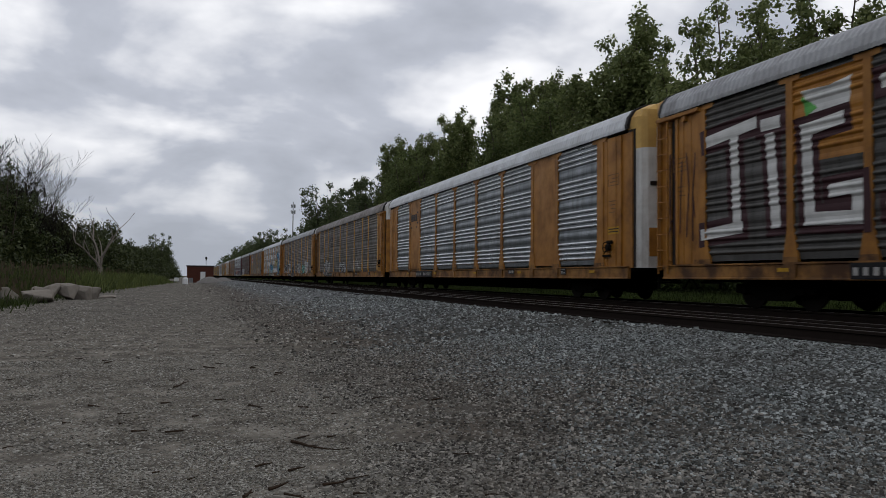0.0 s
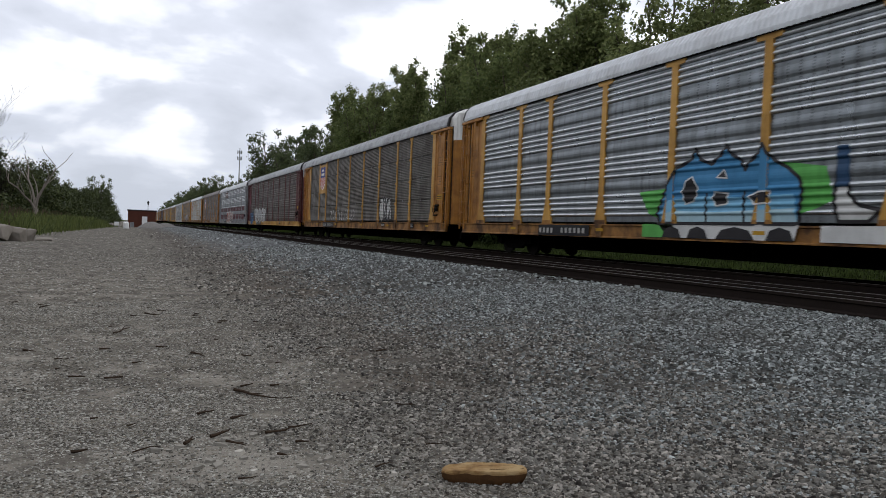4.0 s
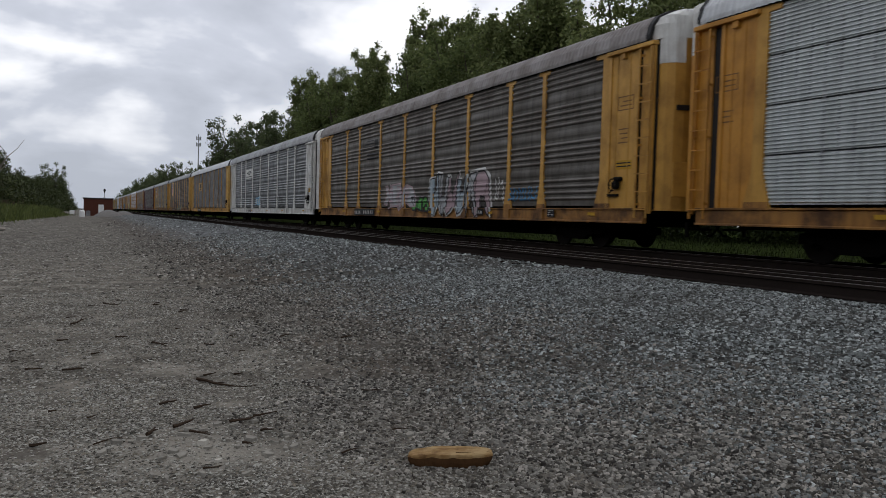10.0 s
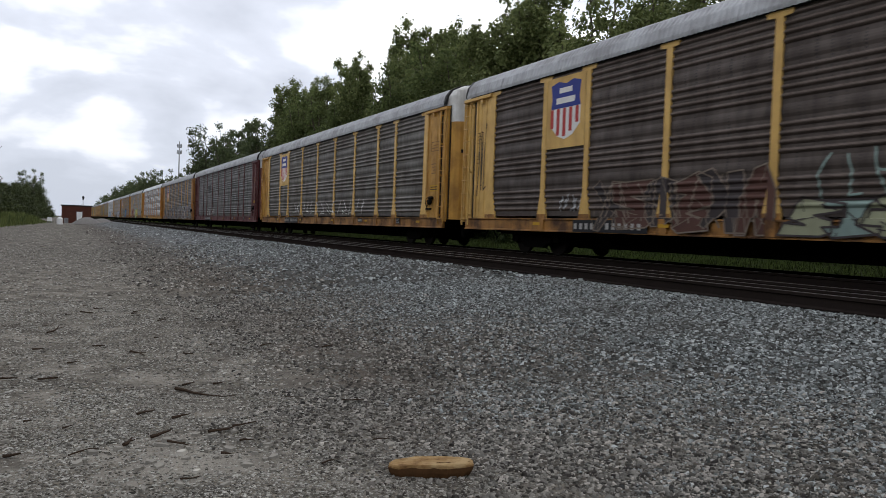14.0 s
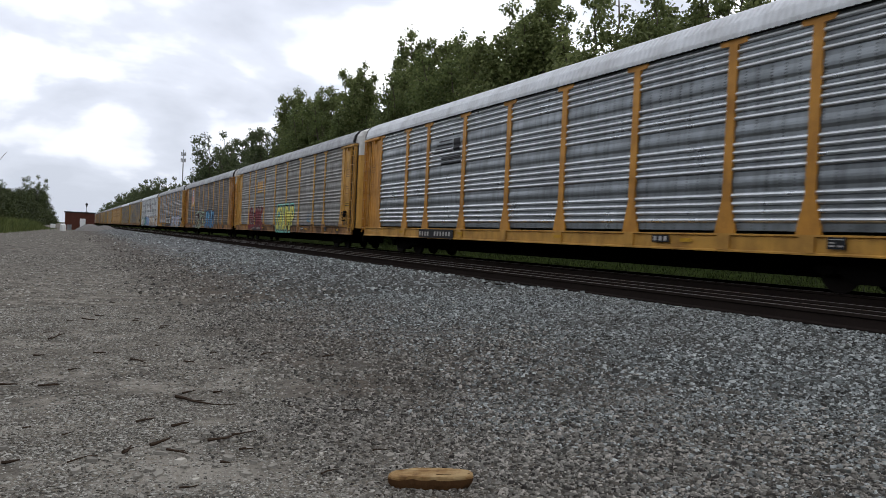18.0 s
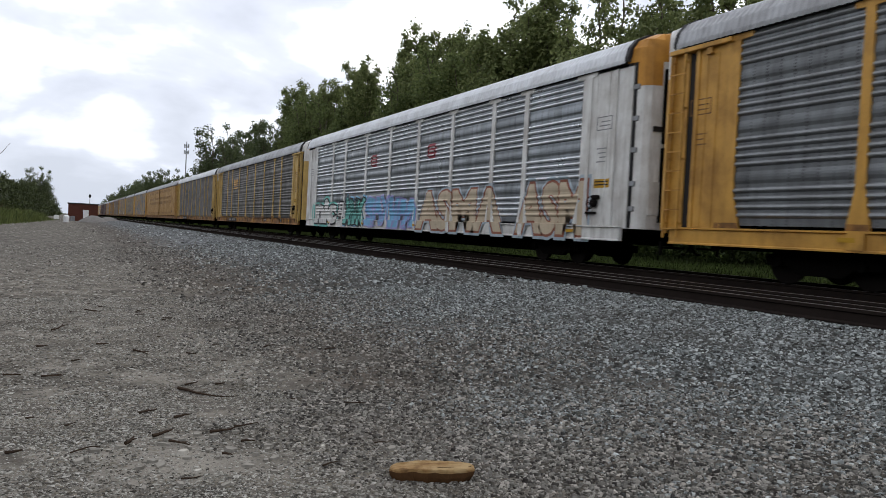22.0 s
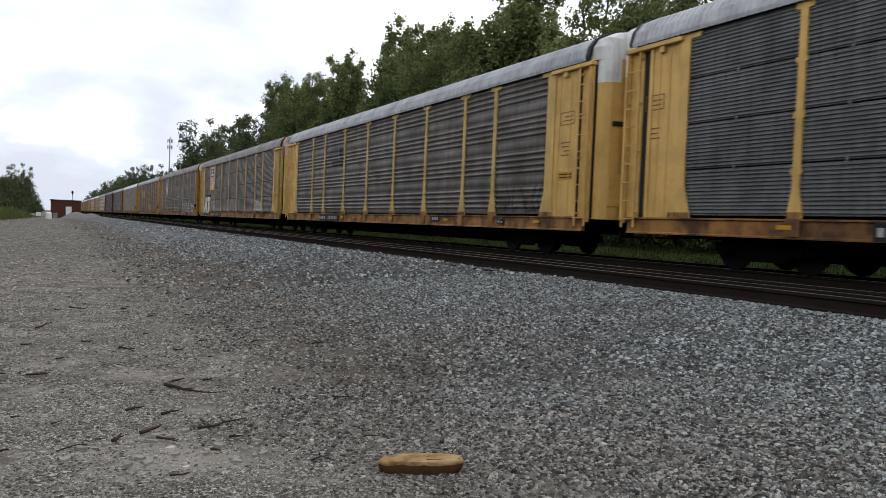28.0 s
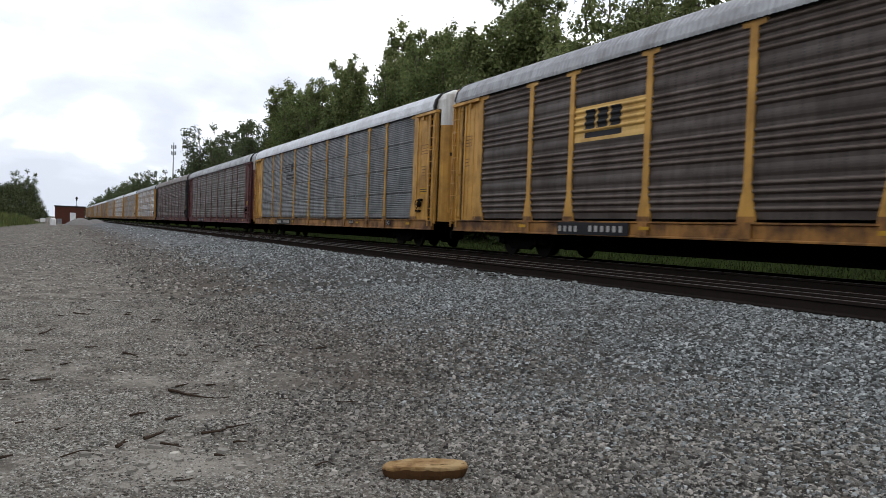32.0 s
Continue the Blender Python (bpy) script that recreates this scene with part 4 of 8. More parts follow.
NOTICE_YELLOW = plain("notice_yellow", (0.44, 0.25, 0.025), 0.6, 0, 12, 0.5)
BAR_FADED = plain("faded_bar", (0.36, 0.35, 0.33), 0.6, 0, 14, 0.5)
MARK_BLACK = plain("mark_black", (0.018, 0.018, 0.02), 0.55, 0, 12, 0.2)


def poly(name, car, pts, material, out, label=""):
    bm = bmesh.new()
    f = [bm.verts.new((-out - 0.004, y, z)) for y, z in pts]
    b = [bm.verts.new((-out, y, z)) for y, z in pts]
    n = len(pts)
    bm.faces.new(f)
    bm.faces.new(b[::-1])
    for i in range(n):
        bm.faces.new((f[i], b[i], b[(i + 1) % n], f[(i + 1) % n]))
    return part(name, bm, material, car, label)


def pressed(name, car, style, quads, material, lift, label=""):
    """Painted rectangles or outlines that follow the sheet's ribs; each a part."""
    for pts in quads:
        if len(pts) == 4 and not isinstance(pts[0], tuple):
            y0, y1, z0, z1 = pts
            pts = [(y0, z0), (y1, z0), (y1, z1), (y0, z1)]
        bm = bmesh.new()
        bm.faces.new([bm.verts.new((0, y, z)) for y, z in pts])
        drape(bm, rib_section(style), lift, False)
        part(name, bm, material, car, label)


def logo_blocks(car, style, y1, z0, s, material, lift):
    """Three chunky slanted marks over a bar."""
    quads = []
    for k in range(3):
        a = y1 - k * 0.76 * s
        quads.append([(a, z0 + 0.34 * s), (a - 0.62 * s, z0 + 0.34 * s), (a - 0.68 * s, z0 + 1.1 * s), (a - 0.06 * s, z0 + 1.1 * s)])
    quads.append((y1 - 2.2 * s, y1, z0, z0 + 0.22 * s))
    pressed("logo_mark", car, style, quads, material, lift, "bold company mark over a bar")


def logo(car, kind, paint_mat, style):
    z0, step = PANEL_LO, (PANEL_HI - PANEL_LO) / 4
    if kind == "panel":
        pressed("sign_plate", car, style, [(4.38, 7.01, z0 + 2 * step + 0.03, z0 + 3 * step - 0.03)], LEMON, 0.003, "yellow painted logo panel")
        logo_blocks(car, style, 6.6, z0 + 2 * step + 0.12, 0.64, MARK_BLACK, 0.007)
    elif kind == "blocks":
        logo_blocks(car, style, 6.5, 3.3, 0.70, YELLOW, 0.004)
    elif kind == "faint":
        logo_blocks(car, style, 6.5, 3.15, 0.66, MARK_BLACK, 0.004)
    elif kind == "shield":
        bm = bmesh.new()
        box(bm, -SKIN - 0.05, -SKIN - 0.040, 7.23, 8.92, z0 + 1.82, 4.82)
        part("sign_plate", bm, paint_mat, car, "painted logo panel between two posts")
        c, w = 8.075, 0.66
        top = 4.72
        pts = [(c - w, top - 0.10), (c - 0.5 * w, top - 0.02), (c, top - 0.10), (c + 0.5 * w, top - 0.02), (c + w, top - 0.10), (c + w * 0.92, top - 0.5), (c + w, top - 0.74), (c - w, top - 0.74), (c - w * 0.92, top - 0.5)]
        poly("shield", car, pts, SHIELD_BLUE, SKIN + 0.051, "blue shield top")
        poly("shield", car, [(c - w, top - 0.745), (c + w, top - 0.745), (c + 0.98 * w, top - 1.2), (c + 0.5 * w, top - 1.48), (c, top - 1.58), (c - 0.5 * w, top - 1.48), (c - 0.98 * w, top - 1.2)], MARK_WHITE, SKIN + 0.051, "white shield field")
        rects("shield_stripe", car, [(c - w * 0.86 + i * w * 0.42 - 0.035 * w, c - w * 0.86 + i * w * 0.42 + 0.17 * w, top - (1.18, 1.38, 1.50, 1.46, 1.26)[i], top - 0.75) for i in range(5)], SHIELD_RED, SKIN + 0.0555, "red stripe")
        rects("shield_bar", car, [(c - 0.42 * w, c + 0.42 * w, top - 0.34, top - 0.2), (c - 0.62 * w, c + 0.62 * w, top - 0.62, top - 0.46)], MARK_WHITE, SKIN + 0.0555, "white lettering bar")
    elif kind == "stripes":
        pressed("logo_mark", car, style, [[(6.7 - 0.15 * i, 3.72 + 0.13 * i), (5.2, 3.72 + 0.13 * i), (5.2, 3.77 + 0.13 * i), (6.7 - 0.15 * i, 3.77 + 0.13 * i)] for i in range(4)] + [(4.6, 5.1, 3.72, 4.16), (4.5, 6.0, 3.47, 3.57), (4.45, 6.0, 3.28, 3.38)], MARK_BLACK, 0.004, "black striped company mark")
    elif kind == "maroon_sign":
        bm = bmesh.new()
        box(bm, -SKIN - 0.05, -SKIN - 0.040, 4.38, 7.01, 4.05, 4.80)
        part("sign_plate", bm, MAROON, car, "maroon company sign plate")
        rects("sign_bar", car, [(4.6, 6.1, 4.42, 4.60), (4.9, 5.9, 4.2, 4.26), (6.3, 6.8, 4.3, 4.62)], MARK_WHITE, SKIN + 0.051, "white lettering bar")
        bays = [(-11.7, -9.2), (-8.9, -7.25), (-6.95, -4.45), (-4.1, -1.6), (-1.25, 1.25), (1.6, 4.1), (4.45, 6.95), (7.25, 8.9), (9.2, 11.7)]
        for z, tall in ((1.22, 0.65), (2.24, 0.49)):
            pressed("stripe", car, style, [(a, b, z, z + tall) for a, b in bays], paint("wine_stripe", (0.095, 0.015, 0.022)), 0.003, "maroon band on the ribs")
    elif kind == "white_sign":
        bm = bmesh.new()
        box(bm, -SKIN - 0.05, -SKIN - 0.040, 4.38, 7.01, 3.42, 4.15)
        part("sign_plate", bm, WHITE, car, "white company sign plate")
        rects("sign_bar", car, [(4.7, 6.6, 3.82, 3.88), (4.9, 6.3, 3.92, 3.98), (5.2, 6.0, 3.72, 3.78), (4.6, 6.7, 3.52, 3.58)], MARK_BLACK, SKIN + 0.051, "black lettering bar")
    elif kind == "red_emblem":
        for c in (3.3, -2.6):
            pressed("logo_mark", car, style, [[(c - 0.26, 3.38), (c - 0.36, 3.5), (c - 0.36, 3.8), (c - 0.26, 3.92), (c + 0.26, 3.92), (c + 0.36, 3.8), (c + 0.36, 3.5), (c + 0.26, 3.38)]], RED_, 0.004, "red emblem")
            pressed("logo_bar", car, style, [(c - 0.24, c + 0.2, 3.47 + 0.14 * k, 3.52 + 0.14 * k) for k in range(3)], MARK_WHITE, 0.008, "white lettering bar")


def finish_car(car, y):
    car.location = (TRACK_FAR, y, RAIL_TOP)
    MOVING.append((car, y))


def marks(car, light=False):
    """Stencils: number bars on the sill, data blocks on the end sheets."""
    if light:
        rects("number_bar", car, [(6.44 - 0.21 * k - 0.14, 6.44 - 0.21 * k, 0.77, 0.91) for k in range(2)] + [(5.67 - 0.212 * k - 0.14, 5.67 - 0.212 * k, 0.76, 0.92) for k in range(6)], MARK_BLACK, 1.5015, "black number bar")
    else:
        bm = bmesh.new()
        box(bm, -1.552, -1.546, 4.70, 7.50, 0.69, 1.0)
        plate = part("number_board", bm, MARK_BLACK, car, "black number board with white bars")
        rects("number_bar", plate, [(7.44 - 0.225 * k - 0.115, 7.44 - 0.225 * k, 0.76, 0.91) for k in range(4)] + [(6.18 - 0.228 * k - 0.115, 6.18 - 0.228 * k, 0.77, 0.92) for k in range(6)], BAR_FADED, 1.5525)
        bm = bmesh.new()
        box(bm, -1.552, -1.546, -5.62, -5.08, 0.82, 0.98)
        plate = part("owner_board", bm, MARK_BLACK, car, "small black owner's board with three pale bars")
        rects("owner_bar", plate, [(-5.14 - 0.16 * k - 0.09, -5.14 - 0.16 * k, 0.85, 0.95) for k in range(3)], BAR_FADED, 1.5525)
        bm = bmesh.new()
        box(bm, -1.552, -1.546, -9.80, -9.45, 0.79, 1.0)
        plate = part("service_board", bm, MARK_BLACK, car, "black service stencil board")
        rects("service_bar", plate, [(-9.60, -9.49, 0.83, 0.86), (-9.76, -9.65, 0.83, 0.86), (-9.76, -9.49, 0.95, 0.965), (-9.60, -9.49, 0.89, 0.91)], BAR_FADED, 1.5525)
    rects("caution_plate", car, [(-12.95, -12.35, 1.98, 2.2)], NOTICE_YELLOW, SKIN + 0.021, "yellow caution plate")
    rects("caution_line", car, [(-12.92, -12.38, 2.12, 2.15), (-12.92, -12.38, 2.04, 2.07)], MARK_BLACK, SKIN + 0.0255, "black lettering bar")
    ink = STENCIL_LIGHT if light else STENCIL
    rects("stencil", car, [(12.55 + 0.05 * (k % 2), 12.95 - 0.06 * (k % 3), z - 0.11 * k, z + 0.03 - 0.11 * k) for k in range(3) for z in (3.0,)] + [(-12.8 + 0.05 * (k % 2), -12.4 - 0.06 * (k % 3), z - 0.11 * k, z + 0.03 - 0.11 * k) for k in range(4) for z in (2.95,)], ink, SKIN + 0.021, "small stencilled data line")
    rects("data_panel", car, [(y + a, y + b, z + c, z + d) for y, z in ((12.45, 3.42), (-12.95, 3.42)) for a, b, c, d in ((0, 0.6, 0, 0.025), (0, 0.6, 0.32, 0.345), (0, 0.025, 0.025, 0.32), (0.575, 0.6, 0.025, 0.32), (0.08, 0.5, 0.10, 0.13), (0.08, 0.42, 0.2, 0.23))], ink, SKIN + 0.021, "faded stencilled data panel")
    rects("reflector", car, [(y - 0.16, y + 0.16, 0.84, 0.92) for y in (-11.5, -6.1, -1.42, 4.2, 9.2)], NOTICE_YELLOW, 1.5465, "yellow reflector strip")


def autorack(i, y, panel="grey", style="group", posts=YELLOW, ends=YELLOW, roof="grey", cap=WHITE, sill=None, mark="", door=None, plain_bays=(), label="", brake=True, ladders=True, rear=None):
    """One enclosed car carrier; y is its middle at the clip's start, the front looks to -y."""
    car = new("autorack_car")
    tagged(car, label, "train car", "cars of the freight train")
    sheet = PANELS[panel]
    sill = sill or (RUSTY if posts in (YELLOW, ORANGE, LEMON, TAN, STRAW) else posts)
    edges = (END_Y,) + POST_Y[::-1] + (-END_Y,)
    put("underframe", underframe_mesh(13.6), car)
    put("side_sill", sill_mesh(13.45, sill), car)
    put("far_wall", far_wall_mesh(13.42, sheet), car)
    put("roof", roof_mesh(13.4, ROOFS[roof]), car, label="ribbed arched steel roof")
    for n, (a, b) in enumerate(zip(edges, edges[1:])):
        w = round(abs(a - b), 2)
        if n in plain_bays:
            put("side_panel", cached(("flat", w, ends.name), lambda: bm_mesh("side_panel", box(bmesh.new(), -0.03, 0.05, -w / 2, w / 2, PANEL_LO, PANEL_HI), ends)), car, (-SKIN, (a + b) / 2, 0))
        else:
            put("side_panel", sheet_mesh(style, w, sheet, CREST_GLINTS[panel]), car, (-SKIN, (a + b) / 2, 0))
    for yy in POST_Y:
        put("post", post_mesh(posts, 0.15 if style == "dense" else 0.215 if panel == "silver" else 0.18, style == "dense", panel == "pale"), car, (-SKIN, yy, 0))
    for s in (-1, 1):
        put("end_post", post_mesh(posts, 0.26), car, (-SKIN, s * END_Y, 0))
        turn = (0, 0, 0 if s > 0 else math.pi)
        wide = 1.10 if s < 0 else 0.92
        coat = rear if rear and s > 0 else ends
        put("end_sheet", end_sheet_mesh(wide, coat), car, (-SKIN, s * (12.0 + wide / 2), 0))
        put("end_door", end_door_mesh(rear if rear and s > 0 else door or ends), car, (0, s * 13.42, 0), rot=turn)
        put("roof_end", roof_end_mesh(cap), car, (0, s * 13.41, 0), "smooth painted hood over the end door", turn)
        put("door_seal", seal_mesh(), car, (0, s * 13.42, 0), rot=turn)
        put("coupler", coupler_mesh(), car, (0, s * 13.9, 0), rot=(0, 0, 0 if s > 0 else math.pi))
        add_truck(car, s * 10.05)
    for s in (-1, 1):
        at = -13.42 if s < 0 else 13.38
        if not ladders:
            put("corner_post", cached(("plain_corner", ends.name), lambda: bm_mesh("corner_post", box(bmesh.new(), 0.0, 0.06, -0.48, 0.2, 0.98, 4.86), ends)), car, (-SKIN, s * 13.42, 0)).scale = (1, s, 1)
            continue
        coat = rear if rear and s > 0 else ends
        put("corner_post", corner_mesh(coat), car, (-SKIN, at, 0)).scale = (1, s, 1)
        lad = put("ladder", ladder_mesh(coat), car, (-SKIN, at, 0))
        for k in range(9):
            put("rung", rung_mesh(coat), lad, (0, 0, 1.0 + 0.42 * k))
        gap = 0.025 if s < 0 else 0.13
        # gap beside the ladder: its shade is a black filler box
        put("door_slot", cached(("slot", gap), lambda: bm_mesh("door_slot", box(bmesh.new(), 0.03 if s > 0 else -0.012, 0.09, -gap, gap, 1.0, 4.78), BLACKPAINT)), car, (-SKIN, -13.12 if s < 0 else 13.04, 0))
    hatch = cached(("hatch", ends.name), lambda: bm_mesh("door_hatch", box(bmesh.new(), -0.24, 0.24, -0.02, 0.02, 1.3, 2.1, 0.012), door or ends))
    put("door_hatch", hatch, car, (-0.98, -14.14, 0), rot=(0, 0, radians(-22)))
    put("door_slit", cached("slit", lambda: bm_mesh("door_slit", box(bmesh.new(), -0.3, 0.3, -0.012, 0.012, 3.28, 3.40), BLACKPAINT)), car, (-0.9, -14.17, 0), rot=(0, 0, radians(-14)))
    if brake:
        put("hand_brake", brake_mesh(), car, (-SKIN, -12.45, 0), "dark hand brake on its bracket")
    # thin black strip below the roof: the eave's shade added as a part
    put("eave_gasket", cached("shade_strip", lambda: bm_mesh("eave_gasket", box(bmesh.new(), -1.475, -1.40, -13.4, 13.4, 4.927, 4.97), BLACKPAINT)), car)
    if style == "dense":
        clip = cached("clip", lambda: bm_mesh("clip", box(bmesh.new(), -0.05, -0.02, -0.014, 0.014, -0.045, 0.035, 0.006), GREYPAINT))
        for a, b in zip(edges, edges[1:]):
            for k in (1, 2, 3):
                put("clip", clip, car, (-SKIN, (a + b) / 2, PANEL_LO + k * (PANEL_HI - PANEL_LO) / 4))
    if mark:
        logo(car, mark, posts, style)
    marks(car, ends is WHITE)
    finish_car(car, y)
    return car


def vent_unit(i, y, front):
    """One half of an articulated car carrier: flat yellow sheets with louvred vents; front is the coupled end."""
    half = 10.55
    car = new("vented_autorack_unit")
    tagged(car, "yellow articulated car carrier with louvred side vents", "train car", "cars of the freight train")
    put("underframe", underframe_mesh(half), car)
    put("side_sill", sill_mesh(half, RUSTY), car)
    put("far_wall", far_wall_mesh(half, LEMON), car)
    put("roof", roof_mesh(half, ROOFS["grey"]), car, label="ribbed grey roof")
    n = 10
    w = (2 * half - 2.2 - 0.5) / n
    start = -half + 2.2 if front < 0 else -half + 0.5
    flat = cached("vent_sheet", lambda: bm_mesh("side_panel", box(bmesh.new(), -0.03, 0.05, -w / 2 + 0.05, w / 2 - 0.05, PANEL_LO, PANEL_HI, 0.014), VENT_YELLOW))

    def louvre(h):
        bm = bmesh.new()
        box(bm, -0.006, 0.0, -w * 0.34, w * 0.34, 0.0, h)
        k = 0.02
        while k < h - 0.02:
            box(bm, -0.016, -0.006, -w * 0.33, w * 0.33, k, k + 0.022)
            k += 0.045
        return bm_mesh("vent", bm, VENT_BROWN)
    for k in range(n):
        c = start + (k + 0.5) * w
        put("side_panel", flat, car, (-SKIN, c, 0))
        plain_end = k < 2 if front < 0 else k > 7
        if plain_end:
            continue
        for z, h in ((4.30, 0.36), (3.38, 0.36), (2.70, 0.40), (1.30, 0.26)):
            put("vent", cached(("louvre", h), lambda: louvre(h)), car, (-SKIN - 0.031, c, z), "brown louvred vent")
    for k in range(n + 1):
        put("post", cached("vent_post", lambda: bm_mesh("post", box(bmesh.new(), -0.03, 0.03, -0.05, 0.05, 1.0, 4.92, 0.01), VENT_BROWN)), car, (-SKIN, start + k * w, 0))
    put("end_sheet", end_sheet_mesh(2.0, VENT_YELLOW), car, (-SKIN, front * (half - 1.08), 0))
    put("end_door", end_door_mesh(VENT_YELLOW), car, (0, front * half, 0), rot=(0, 0, 0 if front > 0 else math.pi))
    put("roof_end", roof_end_mesh(VENT_YELLOW), car, (0, front * half, 0), rot=(0, 0, 0 if front > 0 else math.pi))
    put("bellows", end_door_mesh(BLACKPAINT), car, (0, -front * half, 0), "black folding bellows between the units", (0, 0, 0 if front < 0 else math.pi))
    put("bellows_hood", roof_end_mesh(BLACKPAINT), car, (0, -front * half, 0), "", (0, 0, 0 if front < 0 else math.pi))
    put("coupler", coupler_mesh(), car, (0, front * (half + 0.2), 0), rot=(0, 0, 0 if front > 0 else math.pi))
    add_truck(car, front * (half - 2.0))
    if front < 0:
        add_truck(car, half + 0.2)
    put("ladder", ladder_mesh(VENT_YELLOW), car, (-SKIN, front * (half - 0.35), 0))
    e = front * (half - 1.3)
    rects("stencil", car, [(e - 0.25, e + 0.25, 3.9 - 0.12 * k, 3.93 - 0.12 * k) for k in range(7)], STENCIL, SKIN + 0.021, "small stencilled data line")
    rects("data_panel", car, [(e - 0.35, e + 0.35, 1.75, 1.95)], STENCIL, SKIN + 0.021, "stencilled panel")
    f = start + w * (1.4 if front < 0 else n - 1.4)
    rects("notice", car, [(f - 0.22, f + 0.22, 1.45, 1.75)], MARK_BLACK, SKIN + 0.031, "black notice plate")
    finish_car(car, y)


def joint(k):
    return JOINT0 + PITCH * k + (14.4 if k > 22 else 0.0)


def mid(i):
    return joint(i) - PITCH / 2


W_, K_, RED_ = paint("white", (0.62, 0.62, 0.60)), paint("black", (0.02, 0.018, 0.02)), paint("red", (0.22, 0.02, 0.03))
YEL_, BLUE_, TEAL_ = paint("yellow", (0.62, 0.58, 0.12)), paint("blue", (0.05, 0.22, 0.42)), paint("teal", (0.16, 0.48, 0.42))
GRN_, PUR_ = paint("green", (0.10, 0.38, 0.08)), paint("purple", (0.36, 0.34, 0.62))
SILV_, MRN_, PINK_ = paint("silver", (0.42, 0.43, 0.44)), paint("wine", (0.045, 0.014, 0.018)), paint("pink", (0.55, 0.12, 0.26))
SKY_ = paint("light_blue", (0.20, 0.46, 0.66))


def bold_jig(car):
    """Tall square-cut white letters on a dark wine ground, drawn stroke by stroke: J, i, G."""
    sec = rib_section("group")
    lines = [((11.6, 4.0), (10.15, 4.15)), ((10.75, 4.05), (10.65, 1.95)), ((11.75, 1.75), (10.6, 1.85)),
             ((9.75, 4.05), (9.45, 4.05)), ((9.6, 3.7), (9.45, 1.9)),
             ((7.8, 3.8), (8.6, 3.72)), ((8.6, 3.72), (8.52, 1.92)), ((8.52, 1.9), (7.36, 1.86)), ((7.36, 1.86), (7.37, 2.42)), ((7.37, 2.45), (7.9, 2.42)),
             ((6.7, 4.3), (5.1, 4.4)), ((6.0, 4.2), (5.9, 2.1)), ((6.6, 2.0), (5.2, 2.1))]
    for mat, r, lift in ((MRN_, 0.30, 0.004), (W_, 0.135, 0.016)):
        bm = bmesh.new()
        for i, ((a, b), (c, d)) in enumerate(lines):
            u = Vector((c - a, d - b)).normalized()
            n = Vector((-u.y, u.x))
            q = [(a - u.x * r + n.x * r, b - u.y * r + n.y * r), (a - u.x * r - n.x * r, b - u.y * r - n.y * r), (c + u.x * r - n.x * r, d + u.y * r - n.y * r), (c + u.x * r + n.x * r, d + u.y * r + n.y * r)]
            bm.faces.new([bm.verts.new((0.0005 * i, y, z)) for y, z in q])
        drape(bm, sec, lift)
        part("graffiti", bm, mat, car, "tall white letters on a dark wine ground")


def rounded(pts, k=4):
    """A closed outline through the points with soft corners."""
    n = len(pts)
    out = []
    for i in range(n):
        p0, p1, p2, p3 = (Vector(pts[(i + d) % n]) for d in (-1, 0, 1, 2))
        for j in range(k):
            u = j / k
            q = 0.5 * (2 * p1 + (p2 - p0) * u + (2 * p0 - 5 * p1 + 4 * p2 - p3) * u * u + (3 * p1 - p0 - 3 * p2 + p3) * u ** 3)
            out.append((q.x, q.y))
    return out


def painted(car, style, pts, mat, lift, label, edge=None, line=0.025, soft=0):
    """A painted outline (y, z) pressed on the sheet; edge: the paint of a line round it."""
    pts = rounded(pts, soft) if soft else pts
    bm = bmesh.new()
    bm.faces.new([bm.verts.new((0, y, z)) for y, z in pts])
    drape(bm, rib_section(style), lift)
    ob = part("graffiti", bm, mat, car, label)
    if edge:
        bm = bmesh.new()
        for i, (a, b) in enumerate(zip(pts, pts[1:] + pts[:1])):
            stroke(bm, a, b, line, 0.00012 * i)
        drape(bm, rib_section(style), lift + 0.006)
        part("graffiti", bm, edge, car, "dark sprayed outline")
    return ob


